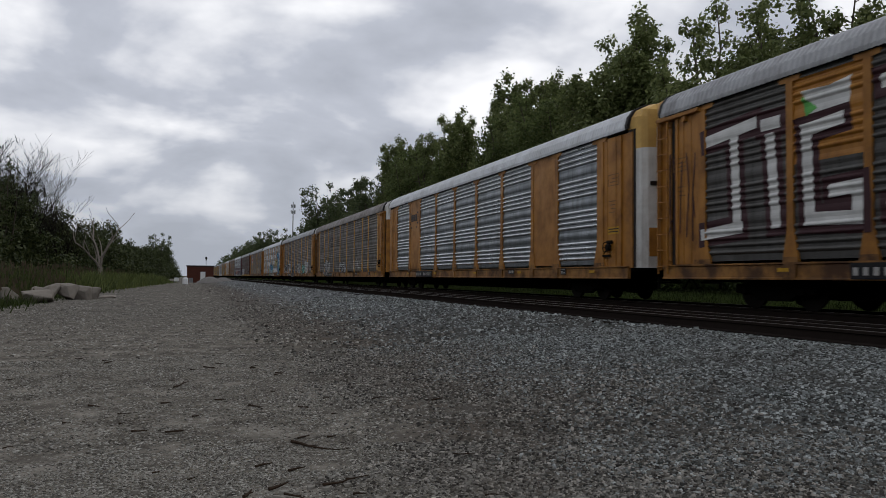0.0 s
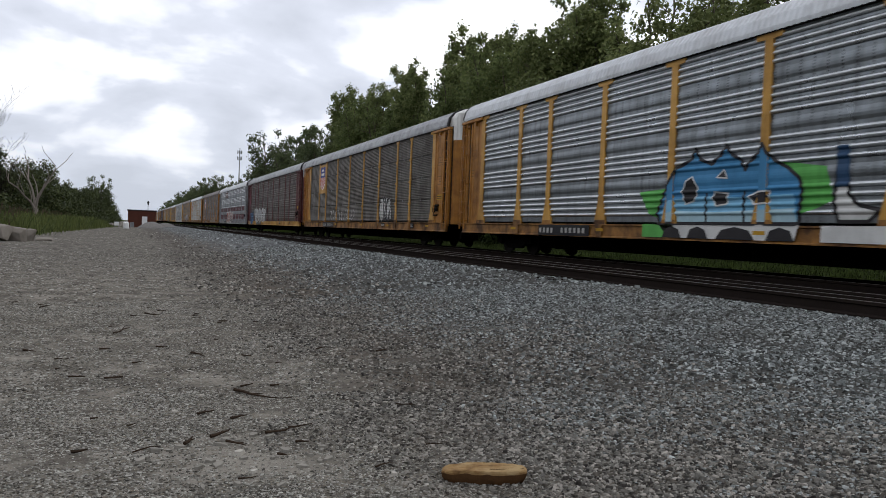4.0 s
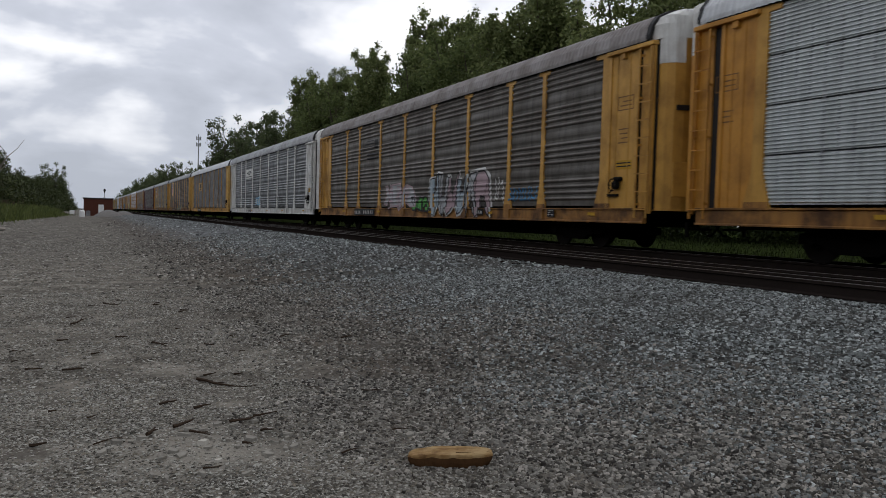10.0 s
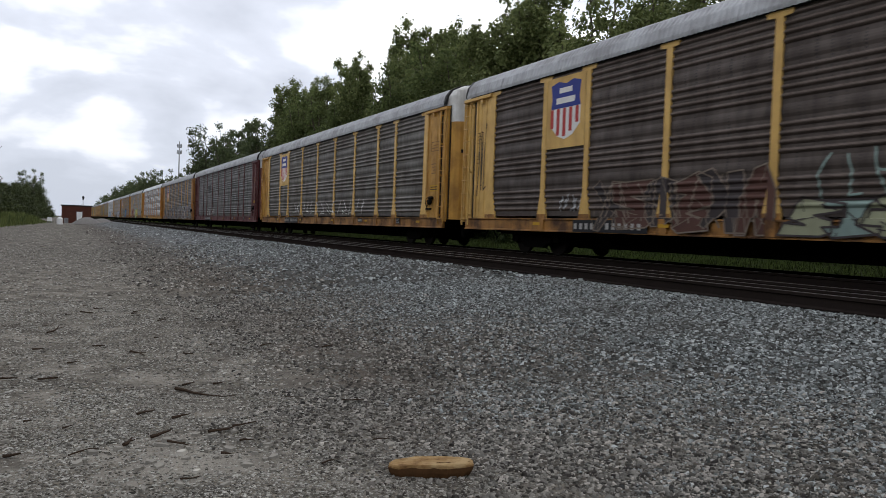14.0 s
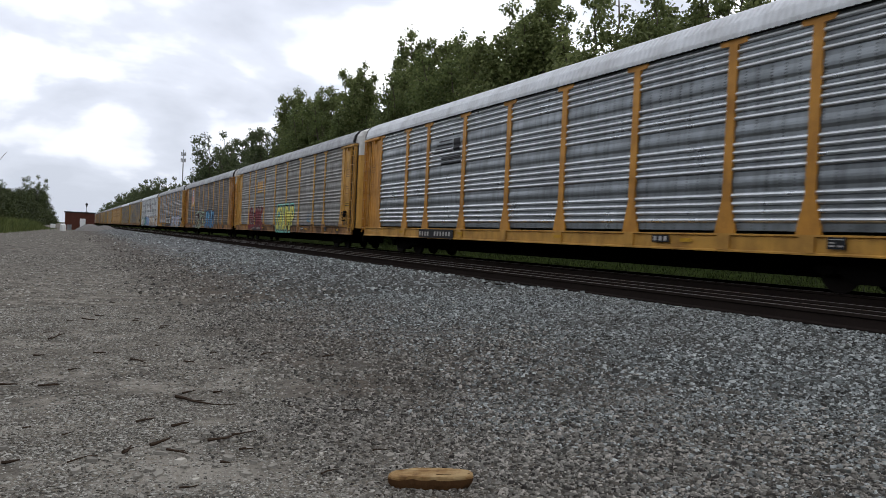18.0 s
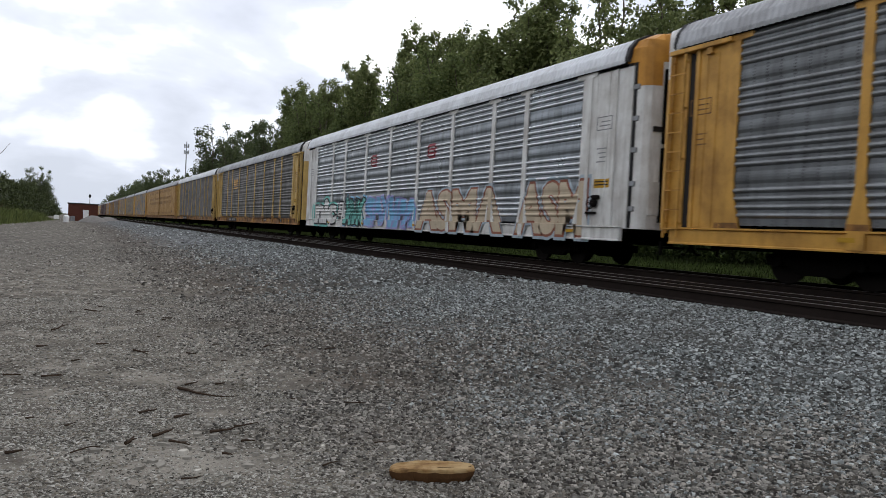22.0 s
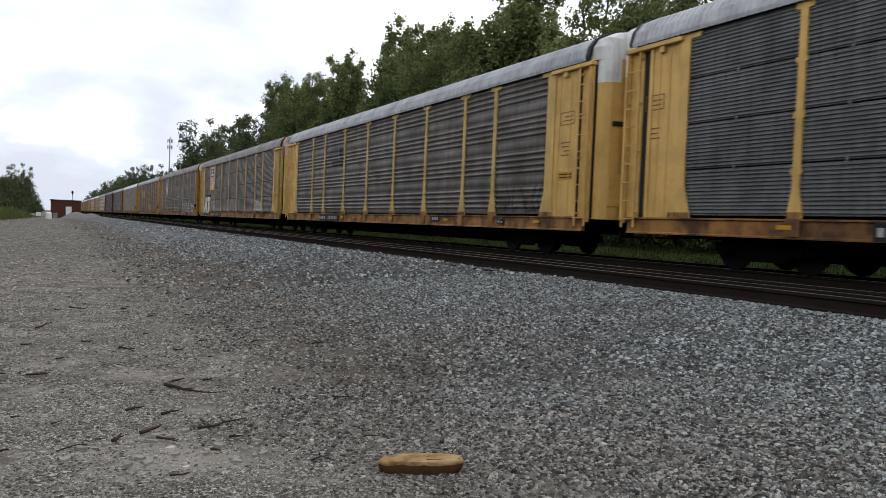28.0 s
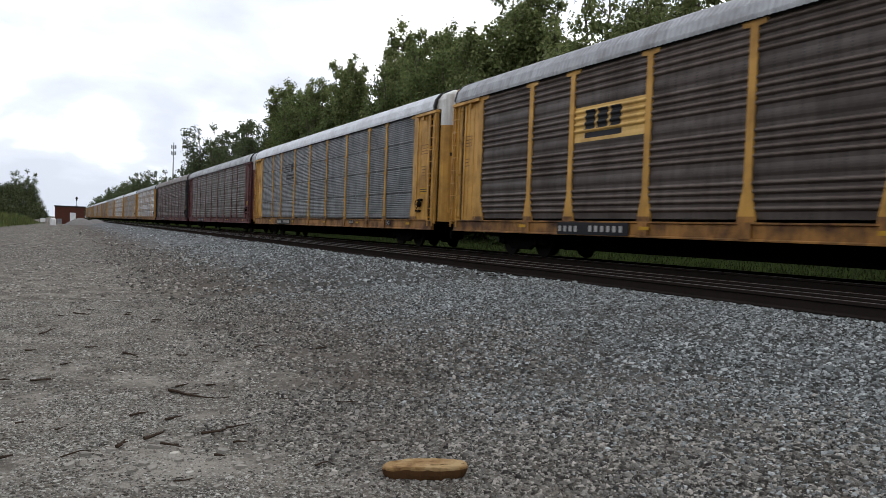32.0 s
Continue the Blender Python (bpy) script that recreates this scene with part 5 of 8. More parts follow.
def build_bird(car):
    """Blue vulture with a great tan beak, and a fat blue tag of three domes further back."""
    g = "group"
    NAVY = paint("deep_blue", (0.02, 0.06, 0.13))
    PALE = paint("pale_water", (0.38, 0.55, 0.62))
    painted(car, g, [(-10.35, 1.9), (-11.75, 1.95), (-11.85, 1.1), (-11.1, 1.2), (-10.3, 1.5)], GRN_, 0.002, "green sprayed cloud")
    painted(car, g, [(-7.5, 3.55), (-7.95, 3.9), (-8.7, 4.1), (-9.5, 4.08), (-10.1, 3.8), (-10.45, 3.4), (-10.6, 2.8), (-10.5, 1.9), (-10.35, 1.45), (-10.95, 1.4), (-11.5, 1.1), (-11.95, 0.76), (-8.42, 0.76), (-8.5, 1.45), (-8.85, 1.95), (-9.05, 2.7), (-8.7, 3.3), (-8.0, 3.4)], BLUE_, 0.004, "blue sprayed bird body", K_, 0.022)
    painted(car, g, [(-10.35, 1.42), (-10.95, 1.38), (-11.5, 1.08), (-11.9, 0.78), (-10.9, 0.78), (-10.4, 1.1)], NAVY, 0.008, "dark blue sprayed wing", K_, 0.03)
    painted(car, g, [(-9.6, 1.02), (-10.5, 1.0), (-10.3, 0.82), (-9.7, 0.80)], PALE, 0.009, "pale sprayed collar")
    painted(car, g, [(-11.0, 0.98), (-11.5, 0.99), (-11.5, 0.84), (-10.9, 0.84)], YEL_, 0.012, "yellow sprayed dab")
    rng = random.Random(5)
    for mat, lift, n, r in ((SKY_, 0.009, 70, 0.034), (NAVY, 0.011, 70, 0.024), (PALE, 0.013, 34, 0.02)):
        bm = bmesh.new()
        for i in range(n):
            z = rng.uniform(0.85, 3.75)
            mid_ = -9.75 - 0.25 * math.sin((z - 0.8) * 1.1)
            y = mid_ + rng.uniform(-0.72, 0.72)
            stroke(bm, (y, z), (y + rng.uniform(-0.05, 0.16), max(0.8, z - rng.uniform(0.22, 0.5))), r, 0.0002 * i)
        drape(bm, rib_section(g), lift)
        part("graffiti", bm, mat, car, "sprayed feather strokes")
    painted(car, g, [(-7.8, 3.5), (-8.45, 3.68), (-9.2, 3.66), (-9.65, 3.4), (-9.2, 3.34), (-8.7, 3.48)], SKY_, 0.016, "pale blue brow", NAVY, 0.02)
    painted(car, g, [(-4.98, 1.68), (-5.22, 2.39), (-5.6, 2.85), (-6.35, 3.26), (-7.2, 3.45), (-7.95, 3.42), (-8.63, 3.08), (-9.02, 2.78), (-8.96, 2.36), (-8.68, 2.14), (-7.7, 2.12), (-6.8, 2.16), (-5.82, 2.08), (-5.3, 1.95)], paint("straw", (0.47, 0.39, 0.16)), 0.012, "straw yellow sprayed beak", K_, 0.022, 3)
    painted(car, g, [(-7.12, 3.4), (-7.95, 3.4), (-8.58, 3.12), (-8.62, 2.9), (-7.96, 2.88), (-7.3, 3.0)], paint("dusky_pink", (0.32, 0.20, 0.17)), 0.015, "dusky pink cheek", None, 0.02, 3)
    painted(car, g, [(-5.27, 2.38), (-6.46, 2.55), (-7.08, 2.78), (-7.96, 2.84), (-8.64, 2.86), (-8.65, 2.74), (-7.97, 2.70), (-7.24, 2.62), (-6.55, 2.42), (-5.63, 2.34)], K_, 0.019, "dark line of the beak")
    painted(car, g, [(-6.6, 2.50), (-7.3, 2.70), (-8.5, 2.79), (-8.5, 2.76), (-7.3, 2.65), (-6.6, 2.46)], YEL_, 0.023, "yellow highlight in the beak")
    painted(car, g, [(-4.97, 1.66), (-5.2, 2.36), (-5.5, 2.14), (-5.25, 1.92)], K_, 0.018, "black tip of the beak")
    pressed("graffiti", car, g, [(y - 0.05, y, 2.3, 2.58) for y in (-7.5, -7.75, -8.0)], K_, 0.019, "dark stroke on the beak")
    painted(car, g, [(-8.6, 3.46), (-8.94, 3.45), (-9.04, 3.28), (-8.76, 3.22)], K_, 0.022, "dark eye", PALE, 0.02, 3)
    for k in range(8):
        pressed("graffiti", car, g, [(-4.62 - 0.26 * k, -4.42 - 0.26 * k, 3.70, 3.86)], RED_, 0.006, "red lettering bar")
    # the blue tag: green clouds, three domes with spikes, dark openings, white drips over the sill
    painted(car, g, [(2.6, 1.85), (1.55, 1.9), (1.6, 1.1), (2.2, 1.3)], GRN_, 0.001, "green sprayed cloud")
    pressed("graffiti", car, g, [(1.2, 2.35, 0.73, 1.05)], GRN_, 0.001, "green sprayed cloud on the sill")
    painted(car, g, [(-1.8, 1.6), (-1.9, 2.3), (-2.9, 2.15), (-3.1, 1.5), (-2.2, 1.2)], GRN_, 0.001, "green sprayed cloud")
    painted(car, g, [(1.88, 1.31), (1.56, 1.96), (1.23, 2.36), (0.74, 2.52), (0.6, 2.76), (0.45, 2.52), (0.08, 2.38), (-0.2, 2.58), (-0.35, 2.76), (-0.5, 2.56), (-0.79, 2.42), (-0.9, 2.2), (-1.01, 2.34), (-1.25, 2.52), (-1.37, 2.70), (-1.5, 2.5), (-1.72, 2.33), (-2.03, 2.17), (-2.29, 1.98), (-2.39, 1.74), (-2.35, 1.34), (-2.32, 1.07), (1.8, 1.07)], BLUE_, 0.004, "blue sprayed tag", K_, 0.038)
    painted(car, g, [(1.80, 1.3), (1.45, 1.62), (0.3, 1.68), (-0.9, 1.62), (-2.2, 1.66), (-2.30, 1.1), (1.7, 1.1)], SKY_, 0.007, "pale blue foot of the tag")
    painted(car, g, [(1.75, 1.26), (1.3, 1.36), (-0.2, 1.32), (-2.2, 1.38), (-2.28, 1.09), (1.65, 1.09)], PALE, 0.010, "paler foot of the tag")
    for pts in ([(1.01, 1.82), (0.88, 2.05), (0.68, 2.13), (0.47, 1.84), (0.55, 1.59), (0.87, 1.51)], [(0.01, 1.63), (-0.07, 1.76), (-0.46, 1.72), (-0.45, 1.49), (-0.14, 1.45)], [(-1.05, 1.64), (-1.26, 1.72), (-1.6, 1.74), (-1.62, 1.5), (-1.22, 1.47)]):
        painted(car, g, pts, K_, 0.016, "dark opening in the tag", W_, 0.018)
    for y in (0.2, -0.92):
        painted(car, g, [(y + 0.03, 1.1), (y + 0.03, 1.75), (y - 0.03, 1.75), (y - 0.03, 1.1)], K_, 0.016, "dark line between the domes")
    painted(car, g, [(-0.1, 2.08), (-0.3, 2.24), (-0.42, 2.05)], K_, 0.016, "small dark opening", W_, 0.015)
    pressed("graffiti", car, g, [[(1.75, 1.05), (1.45, 0.80), (0.9, 0.73), (-2.3, 0.73), (-2.4, 1.05)]], W_, 0.001, "white sprayed drips on the sill")
    for y, w in ((1.25, 0.34), (0.38, 0.34), (-0.75, 0.56), (-1.95, 0.36)):
        pressed("graffiti", car, g, [[(y + w, 0.73), (y + w * 0.7, 0.93), (y, 1.0), (y - w * 0.7, 0.93), (y - w, 0.73)]], K_, 0.005, "black arch between the drips")
    painted(car, g, [(-3.18, 2.42), (-3.3, 2.4), (-3.42, 1.6), (-3.62, 1.41), (-4.05, 1.32), (-3.8, 1.12), (-3.2, 1.12), (-3.1, 1.5)], W_, 0.003, "white sprayed shape", K_, 0.035)
    painted(car, g, [(-3.12, 2.5), (-3.38, 2.5), (-3.40, 1.75), (-3.14, 1.75)], NAVY, 0.010, "dark blue sprayed stroke")
    pressed("graffiti", car, g, [(-4.3, -2.9, 0.73, 1.04)], W_, 0.001, "white sprayed patch on the sill")


def build_train():
    L_BROWN = "weathered brown-grey car carrier with yellow posts on the track"
    A = autorack
    c = A(-1, mid(-1), "dark", "group", ORANGE, ORANGE, "grey", YELLOW, label="rusty orange car carrier covered in white block graffiti")
    pressed("painted_field", c, "group", [(7.2, 8.95, 3.06, 4.82)], ORANGE, 0.002, "orange painted field on the sheet")
    pressed("graffiti", c, "group", [[(8.73, 4.55), (8.5, 4.03), (7.54, 4.08), (7.49, 4.6), (8.0, 4.5)]], W_, 0.008, "white sprayed flag")
    pressed("graffiti", c, "group", [[(8.74, 4.45), (8.6, 4.0), (8.3, 4.12)]], GRN_, 0.012, "green sprayed corner of a flag")
    bold_jig(c)
    graffiti_scrawl(c, "group", 12.1, 13.3, 1.4, 4.2, MRN_, 3, 5)
    c = A(0, mid(0), "silver", "group", ORANGE, ORANGE, "white", LEMON, door=WHITE, ladders=False, plain_bays=(1, 7), label="orange car carrier with bright silver side sheets")
    for a, b in ((9.0, 8.9), (7.5, 7.4)):
        inner = b - 0.14 if a > 8 else a + 0.14
        rects("logo", c, [(b, a, 3.62, 4.28), (inner, b if a > 8 else a, 3.62, 3.7), (inner, b if a > 8 else a, 4.2, 4.28)], K_, SKIN + 0.032, "black bracket")
    rects("logo", c, [(8.42, 8.74, 3.78, 4.16), (8.02, 8.36, 3.78, 4.16), (7.64, 7.96, 3.78, 4.16)], K_, SKIN + 0.032, "black logo block")
    rects("logo", c, [(8.6, 8.76, 3.40, 3.48), (7.64, 7.8, 3.40, 3.48)], K_, SKIN + 0.032, "black stencil mark")
    c = A(1, mid(1), "brown", "group", YELLOW, ORANGE, "dark", WHITE, mark="stripes", label=L_BROWN, rear=OCHRE)
    graffiti_wild(c, "group", 6.3, 9.2, 0.8, 2.05, SILV_, K_, 11, 4, W_)
    graffiti_wild(c, "group", -1.5, 1.5, 1.0, 1.9, SILV_, K_, 111, 4)
    graffiti_scrawl(c, "group", -7, -4, 1.1, 2.1, W_, 12, 6)
    c = A(2, mid(2), "brown", "group", YELLOW, ORANGE, "grey", WHITE, mark="stripes", label="brown-grey car carrier with black and white graffiti")
    painted(c, "group", [(11.62, 1.7), (11.55, 1.1), (5.85, 1.1), (5.5, 2.28), (6.1, 2.32), (7.1, 2.2), (8.0, 2.18), (9.2, 2.08), (10.4, 2.08), (11.35, 2.0)], W_, 0.002, "white sprayed ground", K_, 0.03)
    graffiti_text(c, "group", "ENVOY", 11.4, 1.13, 5.6, 1.0, K_, W_, 0.075, 0.02)
    graffiti_scrawl(c, "group", 4.75, 5.9, 1.2, 2.2, SILV_, 113, 8)
    coal, chalk = paint("charcoal", (0.022, 0.024, 0.032)), paint("chalk_grey", (0.36, 0.36, 0.37))
    painted(c, "group", [(3.95, 1.45), (3.9, 1.85), (3.7, 2.05), (3.45, 2.0), (3.3, 1.78), (3.15, 1.95), (2.95, 2.0), (2.75, 1.82), (2.6, 2.0), (2.3, 1.95), (2.1, 2.1), (1.8, 2.05), (1.62, 1.75), (1.65, 1.3), (1.75, 0.72), (3.75, 0.72), (3.82, 1.1)], coal, 0.003, "charcoal sprayed letters with a thin pale outline", chalk, 0.03, 3)
    painted(c, "group", [(3.5, 0.74), (3.5, 1.3), (3.3, 1.52), (3.05, 1.47), (2.92, 1.2), (2.92, 0.74)], coal, 0.012, "charcoal sprayed letter", chalk, 0.022, 3)
    painted(c, "group", [(2.68, 1.55), (2.02, 1.55), (2.02, 1.32), (2.28, 1.22), (2.3, 0.85), (2.5, 0.85), (2.62, 1.3)], coal, 0.012, "charcoal sprayed letter", chalk, 0.022, 2)
    graffiti_wild(c, "group", -3.8, -1.5, 1.05, 2.1, K_, W_, 16, 4)
    graffiti_wild(c, "group", -7.2, -4.9, 0.95, 2.0, TEAL_, K_, 14, 3)
    graffiti_wild(c, "group", -9.3, -7.25, 1.0, 2.35, SILV_, W_, 17, 4)
    graffiti_scrawl(c, "group", -10.3, -9.5, 1.1, 1.6, RED_, 15, 4)
    graffiti_scrawl(c, "group", -11.3, -10.5, 1.2, 1.7, W_, 18, 3)
    c = A(3, mid(3), "silver", "group", YELLOW, ORANGE, "white", WHITE, label="bright silver car carrier with blue and yellow graffiti bird")
    build_bird(c)
    c = A(4, mid(4), "brown", "dense", YELLOW, ORANGE, "grey", WHITE, mark="shield", label=L_BROWN)
    graffiti_wild(c, "dense", -6.4, -4.6, 1.1, 2.3, W_, K_, 19, 3)
    graffiti_scrawl(c, "dense", 0, 6, 1.1, 1.8, W_, 20, 9)
    c = A(5, mid(5), "deep", "group", MAROON, MAROON, "grey", ROOFS["grey"], YELLOW, label="dark rusty car carrier with maroon posts and graffiti")
    graffiti_wild(c, "group", 10.0, 11.9, 0.7, 1.95, paint("navy", (0.012, 0.025, 0.07)), BLUE_, 21, 3)
    graffiti_wild(c, "group", 2.4, 8.9, 1.0, 2.35, SILV_, W_, 22, 8)
    graffiti_scrawl(c, "group", 12.3, 12.8, 2.4, 4.4, PINK_, 23, 2)
    c = A(6, mid(6), "silver", "group", GREYPAINT, GREYPAINT, "white", GREYPAINT, mark="maroon_sign", label="silver car carrier with maroon stripes and sign")
    graffiti_wild(c, "group", -1.5, 4.6, 0.72, 2.25, [paint("brick_orange", (0.40, 0.09, 0.035)), paint("rust_red", (0.30, 0.06, 0.03))], W_, 24, 5, paint("cream", (0.55, 0.48, 0.42)), MRN_, 0.05)
    graffiti_scrawl(c, "group", -2.1, -1.5, 1.5, 1.9, W_, 124, 3)
    c = A(7, mid(7), "brown", "group", ORANGE, ORANGE, "dark", WHITE, mark="shield", label=L_BROWN, brake=False, rear=OCHRE)
    cream = paint("cream_grey", (0.40, 0.38, 0.31))
    graffiti_wild(c, "group", -5.2, -2.1, 0.75, 1.5, cream, RUSTY, 25, 5)
    graffiti_wild(c, "group", -9.0, -5.4, 0.75, 1.6, cream, RUSTY, 125, 5)
    graffiti_scrawl(c, "group", 8.6, 10.6, 1.1, 2.0, W_, 26, 4)
    c = A(8, mid(8), "pale", "dense", YELLOW, AMBER, "white", WHITE, RUSTY, "shield", label="clean pale car carrier with orange posts and ends")
    graffiti_scrawl(c, "dense", 1.5, 4.5, 0.78, 1.05, W_, 27, 6)
    c = A(9, mid(9), "brown", "group", YELLOW, YELLOW, "dark", WHITE, mark="stripes", label="brown-grey car carrier with pastel graffiti")
    chalk = paint("chalk_blue", (0.36, 0.43, 0.48))
    graffiti_wild(c, "group", -5.8, -1.3, 0.8, 2.25, [chalk, SILV_, paint("chalk_pink", (0.42, 0.31, 0.33))], K_, 28, 6, W_, None, 0.022)
    graffiti_wild(c, "group", 0.3, 3.5, 1.0, 2.1, SILV_, paint("chalk_pink", (0.42, 0.31, 0.33)), 29, 4)
    graffiti_wild(c, "group", -1.2, 0.2, 0.9, 1.5, GRN_, K_, 129, 2)
    graffiti_scrawl(c, "group", -8.8, -7.2, 1.2, 1.7, BLUE_, 130, 9)
    graffiti_scrawl(c, "group", -6.9, -6.2, 1.1, 2.1, W_, 131, 3)
    c = A(10, mid(10), "grey", "group", WHITE, WHITE, "grey", WHITE, mark="white_sign", label="grey car carrier with white posts and white ends")
    graffiti_wild(c, "group", 1.4, 2.7, 1.25, 1.9, W_, SKY_, 30, 2)
    graffiti_scrawl(c, "group", -13, -12, 1.3, 2.4, K_, 31, 3)
    graffiti_scrawl(c, "group", -7, -3.5, 1.0, 2.0, K_, 32, 6)
    c = A(11, mid(11), "steel", "dense", YELLOW, LEMON, "white", ROOFS["white"], YELLOW, mark="panel", label="dark grey car carrier with yellow posts and logo panel")
    graffiti_scrawl(c, "dense", 12.4, 13.2, 2.5, 3.0, K_, 33, 3)
    c = A(12, mid(12), "deep", "group", LEMON, LEMON, "grey", WHITE, mark="shield", label="dark brown car carrier with pale yellow posts")
    graffiti_scrawl(c, "group", 12.2, 13.0, 1.6, 4.2, K_, 34, 4)
    soot = paint("soot", (0.045, 0.035, 0.035))
    graffiti_wild(c, "group", 1.3, 6.6, 0.75, 2.05, [soot, paint("dark_russet", (0.085, 0.036, 0.026))], paint("dull_tan", (0.19, 0.15, 0.115)), 35, 6, None, None, 0.016)
    graffiti_scrawl(c, "group", 1.4, 6.5, 0.8, 2.0, paint("dull_tan", (0.19, 0.15, 0.115)), 135, 9)
    graffiti_scrawl(c, "group", 7.2, 8.3, 1.2, 1.7, SILV_, 136, 4)
    graffiti_wild(c, "group", -3.6, 0.9, 0.75, 1.5, [paint("pale_olive", (0.30, 0.31, 0.20)), paint("grey_mint", (0.22, 0.30, 0.27))], soot, 36, 6, None, None, 0.02)
    graffiti_scrawl(c, "group", -3.0, 0.6, 1.3, 2.3, paint("grey_mint", (0.22, 0.30, 0.27)), 137, 7)
    c = A(13, mid(13), "brown", "group", LEMON, YELLOW, "grey", WHITE, mark="shield", label=L_BROWN)
    graffiti_scrawl(c, "group", -6, 6, 1.1, 1.9, W_, 37, 14)
    c = A(14, mid(14), "dark", "group", MAROON, MAROON, "grey", ROOFS["grey"], MAROON, "faint", label="dark car carrier with maroon posts and ends")
    graffiti_scrawl(c, "group", 3, 7, 1.1, 1.8, W_, 38, 6)
    c = A(15, mid(15), "brown", "group", YELLOW, ORANGE, "grey", WHITE, mark="shield", label="brown-grey car carrier with long white graffiti")
    ash = paint("ash", (0.12, 0.11, 0.105))
    mixed = [ash, paint("soot", (0.045, 0.035, 0.035)), paint("pale_ash", (0.19, 0.18, 0.17)), paint("dull_plum", (0.16, 0.10, 0.085))]
    graffiti_wild(c, "group", 4.6, 12.0, 0.74, 1.85, mixed, paint("dull_silver", (0.24, 0.235, 0.23)), 39, 8, None, MRN_, 0.022)
    graffiti_wild(c, "group", -4.3, 4.8, 0.74, 2.2, mixed, paint("dull_silver", (0.24, 0.235, 0.23)), 40, 9, paint("dim_ash", (0.07, 0.06, 0.055)), MRN_, 0.026)
    graffiti_wild(c, "group", -12.0, -4.2, 0.74, 2.25, [ash, mixed[3], mixed[1]], SILV_, 140, 7, paint("dim_ash", (0.07, 0.06, 0.055)), None, 0.028)
    graffiti_scrawl(c, "group", -6.1, -5.2, 1.7, 2.3, YEL_, 241, 5)
    graffiti_scrawl(c, "group", -9.6, -8.0, 1.4, 2.0, RED_, 141, 6)
    c = A(16, mid(16), "silver", "group", AMBER, AMBER, "white", WHITE, YELLOW, mark="stripes", label="bright silver car carrier with yellow posts", brake=False)
    c = A(17, mid(17), "ash", "group", YELLOW, YELLOW, "grey", WHITE, mark="blocks", label="grey car carrier with red and yellow graffiti")
    graffiti_wild(c, "group", 4.8, 8.7, 0.75, 2.25, RED_, MRN_, 42, 4, RED_)
    graffiti_scrawl(c, "group", 5.0, 8.5, 1.0, 2.2, TEAL_, 142, 6)
    graffiti_text(c, "group", "GRUMP", 0.8, 0.78, 4.1, 1.45, YEL_, K_, 0.03, 0.06, 0, TEAL_)
    graffiti_scrawl(c, "group", -7.0, -6.0, 1.2, 1.8, BLUE_, 43, 4)
    graffiti_scrawl(c, "group", -13.0, -12.2, 1.05, 1.7, K_, 143, 4)
    c = A(18, mid(18), "brown", "group", YELLOW, ORANGE, "grey", WHITE, mark="shield", label="brown-grey car carrier with white and blue graffiti", brake=False)
    graffiti_wild(c, "group", 0.3, 5.5, 0.72, 2.45, MRN_, paint("mint", (0.42, 0.55, 0.40)), 44, 5, None, paint("olive_grey", (0.20, 0.21, 0.13)), 0.035)
    graffiti_wild(c, "group", -4.9, -0.4, 0.72, 2.45, [SKY_, BLUE_], paint("deep_blue", (0.02, 0.06, 0.13)), 45, 6, MRN_, BLUE_, 0.025)
    graffiti_scrawl(c, "group", -5.6, -5.05, 1.4, 2.0, W_, 46, 4)
    c = A(19, mid(19), "grey", "group", YELLOW, YELLOW, "grey", WHITE, YELLOW, door=YELLOW, label="grey car carrier with black, white and violet graffiti")
    rects("graffiti", c, [(-1.3, 3.8, 1.07, 1.95)], K_, SKIN + 0.046, "black sprayed field")
    rects("graffiti", c, [(-1.3, 3.8, 0.72, 1.05)], K_, 1.5465, "black sprayed field on the sill")
    rects("graffiti", c, [(y, y + 1.2, z, z + 0.2) for y in (-1.05, 0.65, 2.4) for z in (1.12, 1.6)], W_, SKIN + 0.051, "pale block letters")
    rects("graffiti", c, [(y + 0.45, y + 0.75, z, z + 0.24) for y in (-1.05, 0.65, 2.4) for z in (1.34,)], W_, SKIN + 0.051, "pale block letters")
    painted(c, "group", [(-1.35, 0.8), (-1.35, 1.6), (-2.6, 1.5), (-2.6, 0.8)], paint("slate_blue", (0.045, 0.10, 0.19)), 0.002, "blue sprayed ground")
    painted(c, "group", [(-8.8, 0.8), (-8.8, 1.5), (-9.6, 1.45), (-10.4, 1.15), (-11.2, 0.8)], paint("slate_blue", (0.045, 0.10, 0.19)), 0.002, "blue sprayed ground")
    graffiti_text(c, "group", "ERASE", -2.3, 0.74, 7.3, 1.22, paint("lilac", (0.38, 0.39, 0.48)), W_, 0.05, 0.045, 0.1, paint("slate_blue", (0.045, 0.10, 0.19)))
    graffiti_scrawl(c, "group", -10.4, -9.9, 0.9, 1.2, W_, 47, 3)
    c = A(20, mid(20), "silver", "group", WHITE, WHITE, "white", AMBER, mark="red_emblem", ladders=False, label="white car carrier with teal and pastel graffiti")
    rod = bm_mesh("lock_rod", box(bmesh.new(), -0.045, 0.045, -0.05, 0.05, 0.0, 1.75, 0.008), IRON)
    for x, y, z in ((-0.92, -14.15, 1.15), (-0.92, -14.15, 3.0), (-0.05, -14.21, 1.15), (-0.05, -14.21, 3.0)):
        put("lock_rod", rod, c, (x, y, z), "dark vertical door lock rod")
    hinge = bm_mesh("door_hinge", box(bmesh.new(), -0.03, 0.03, -0.15, 0.15, -0.06, 0.06, 0.01), GREYPAINT)
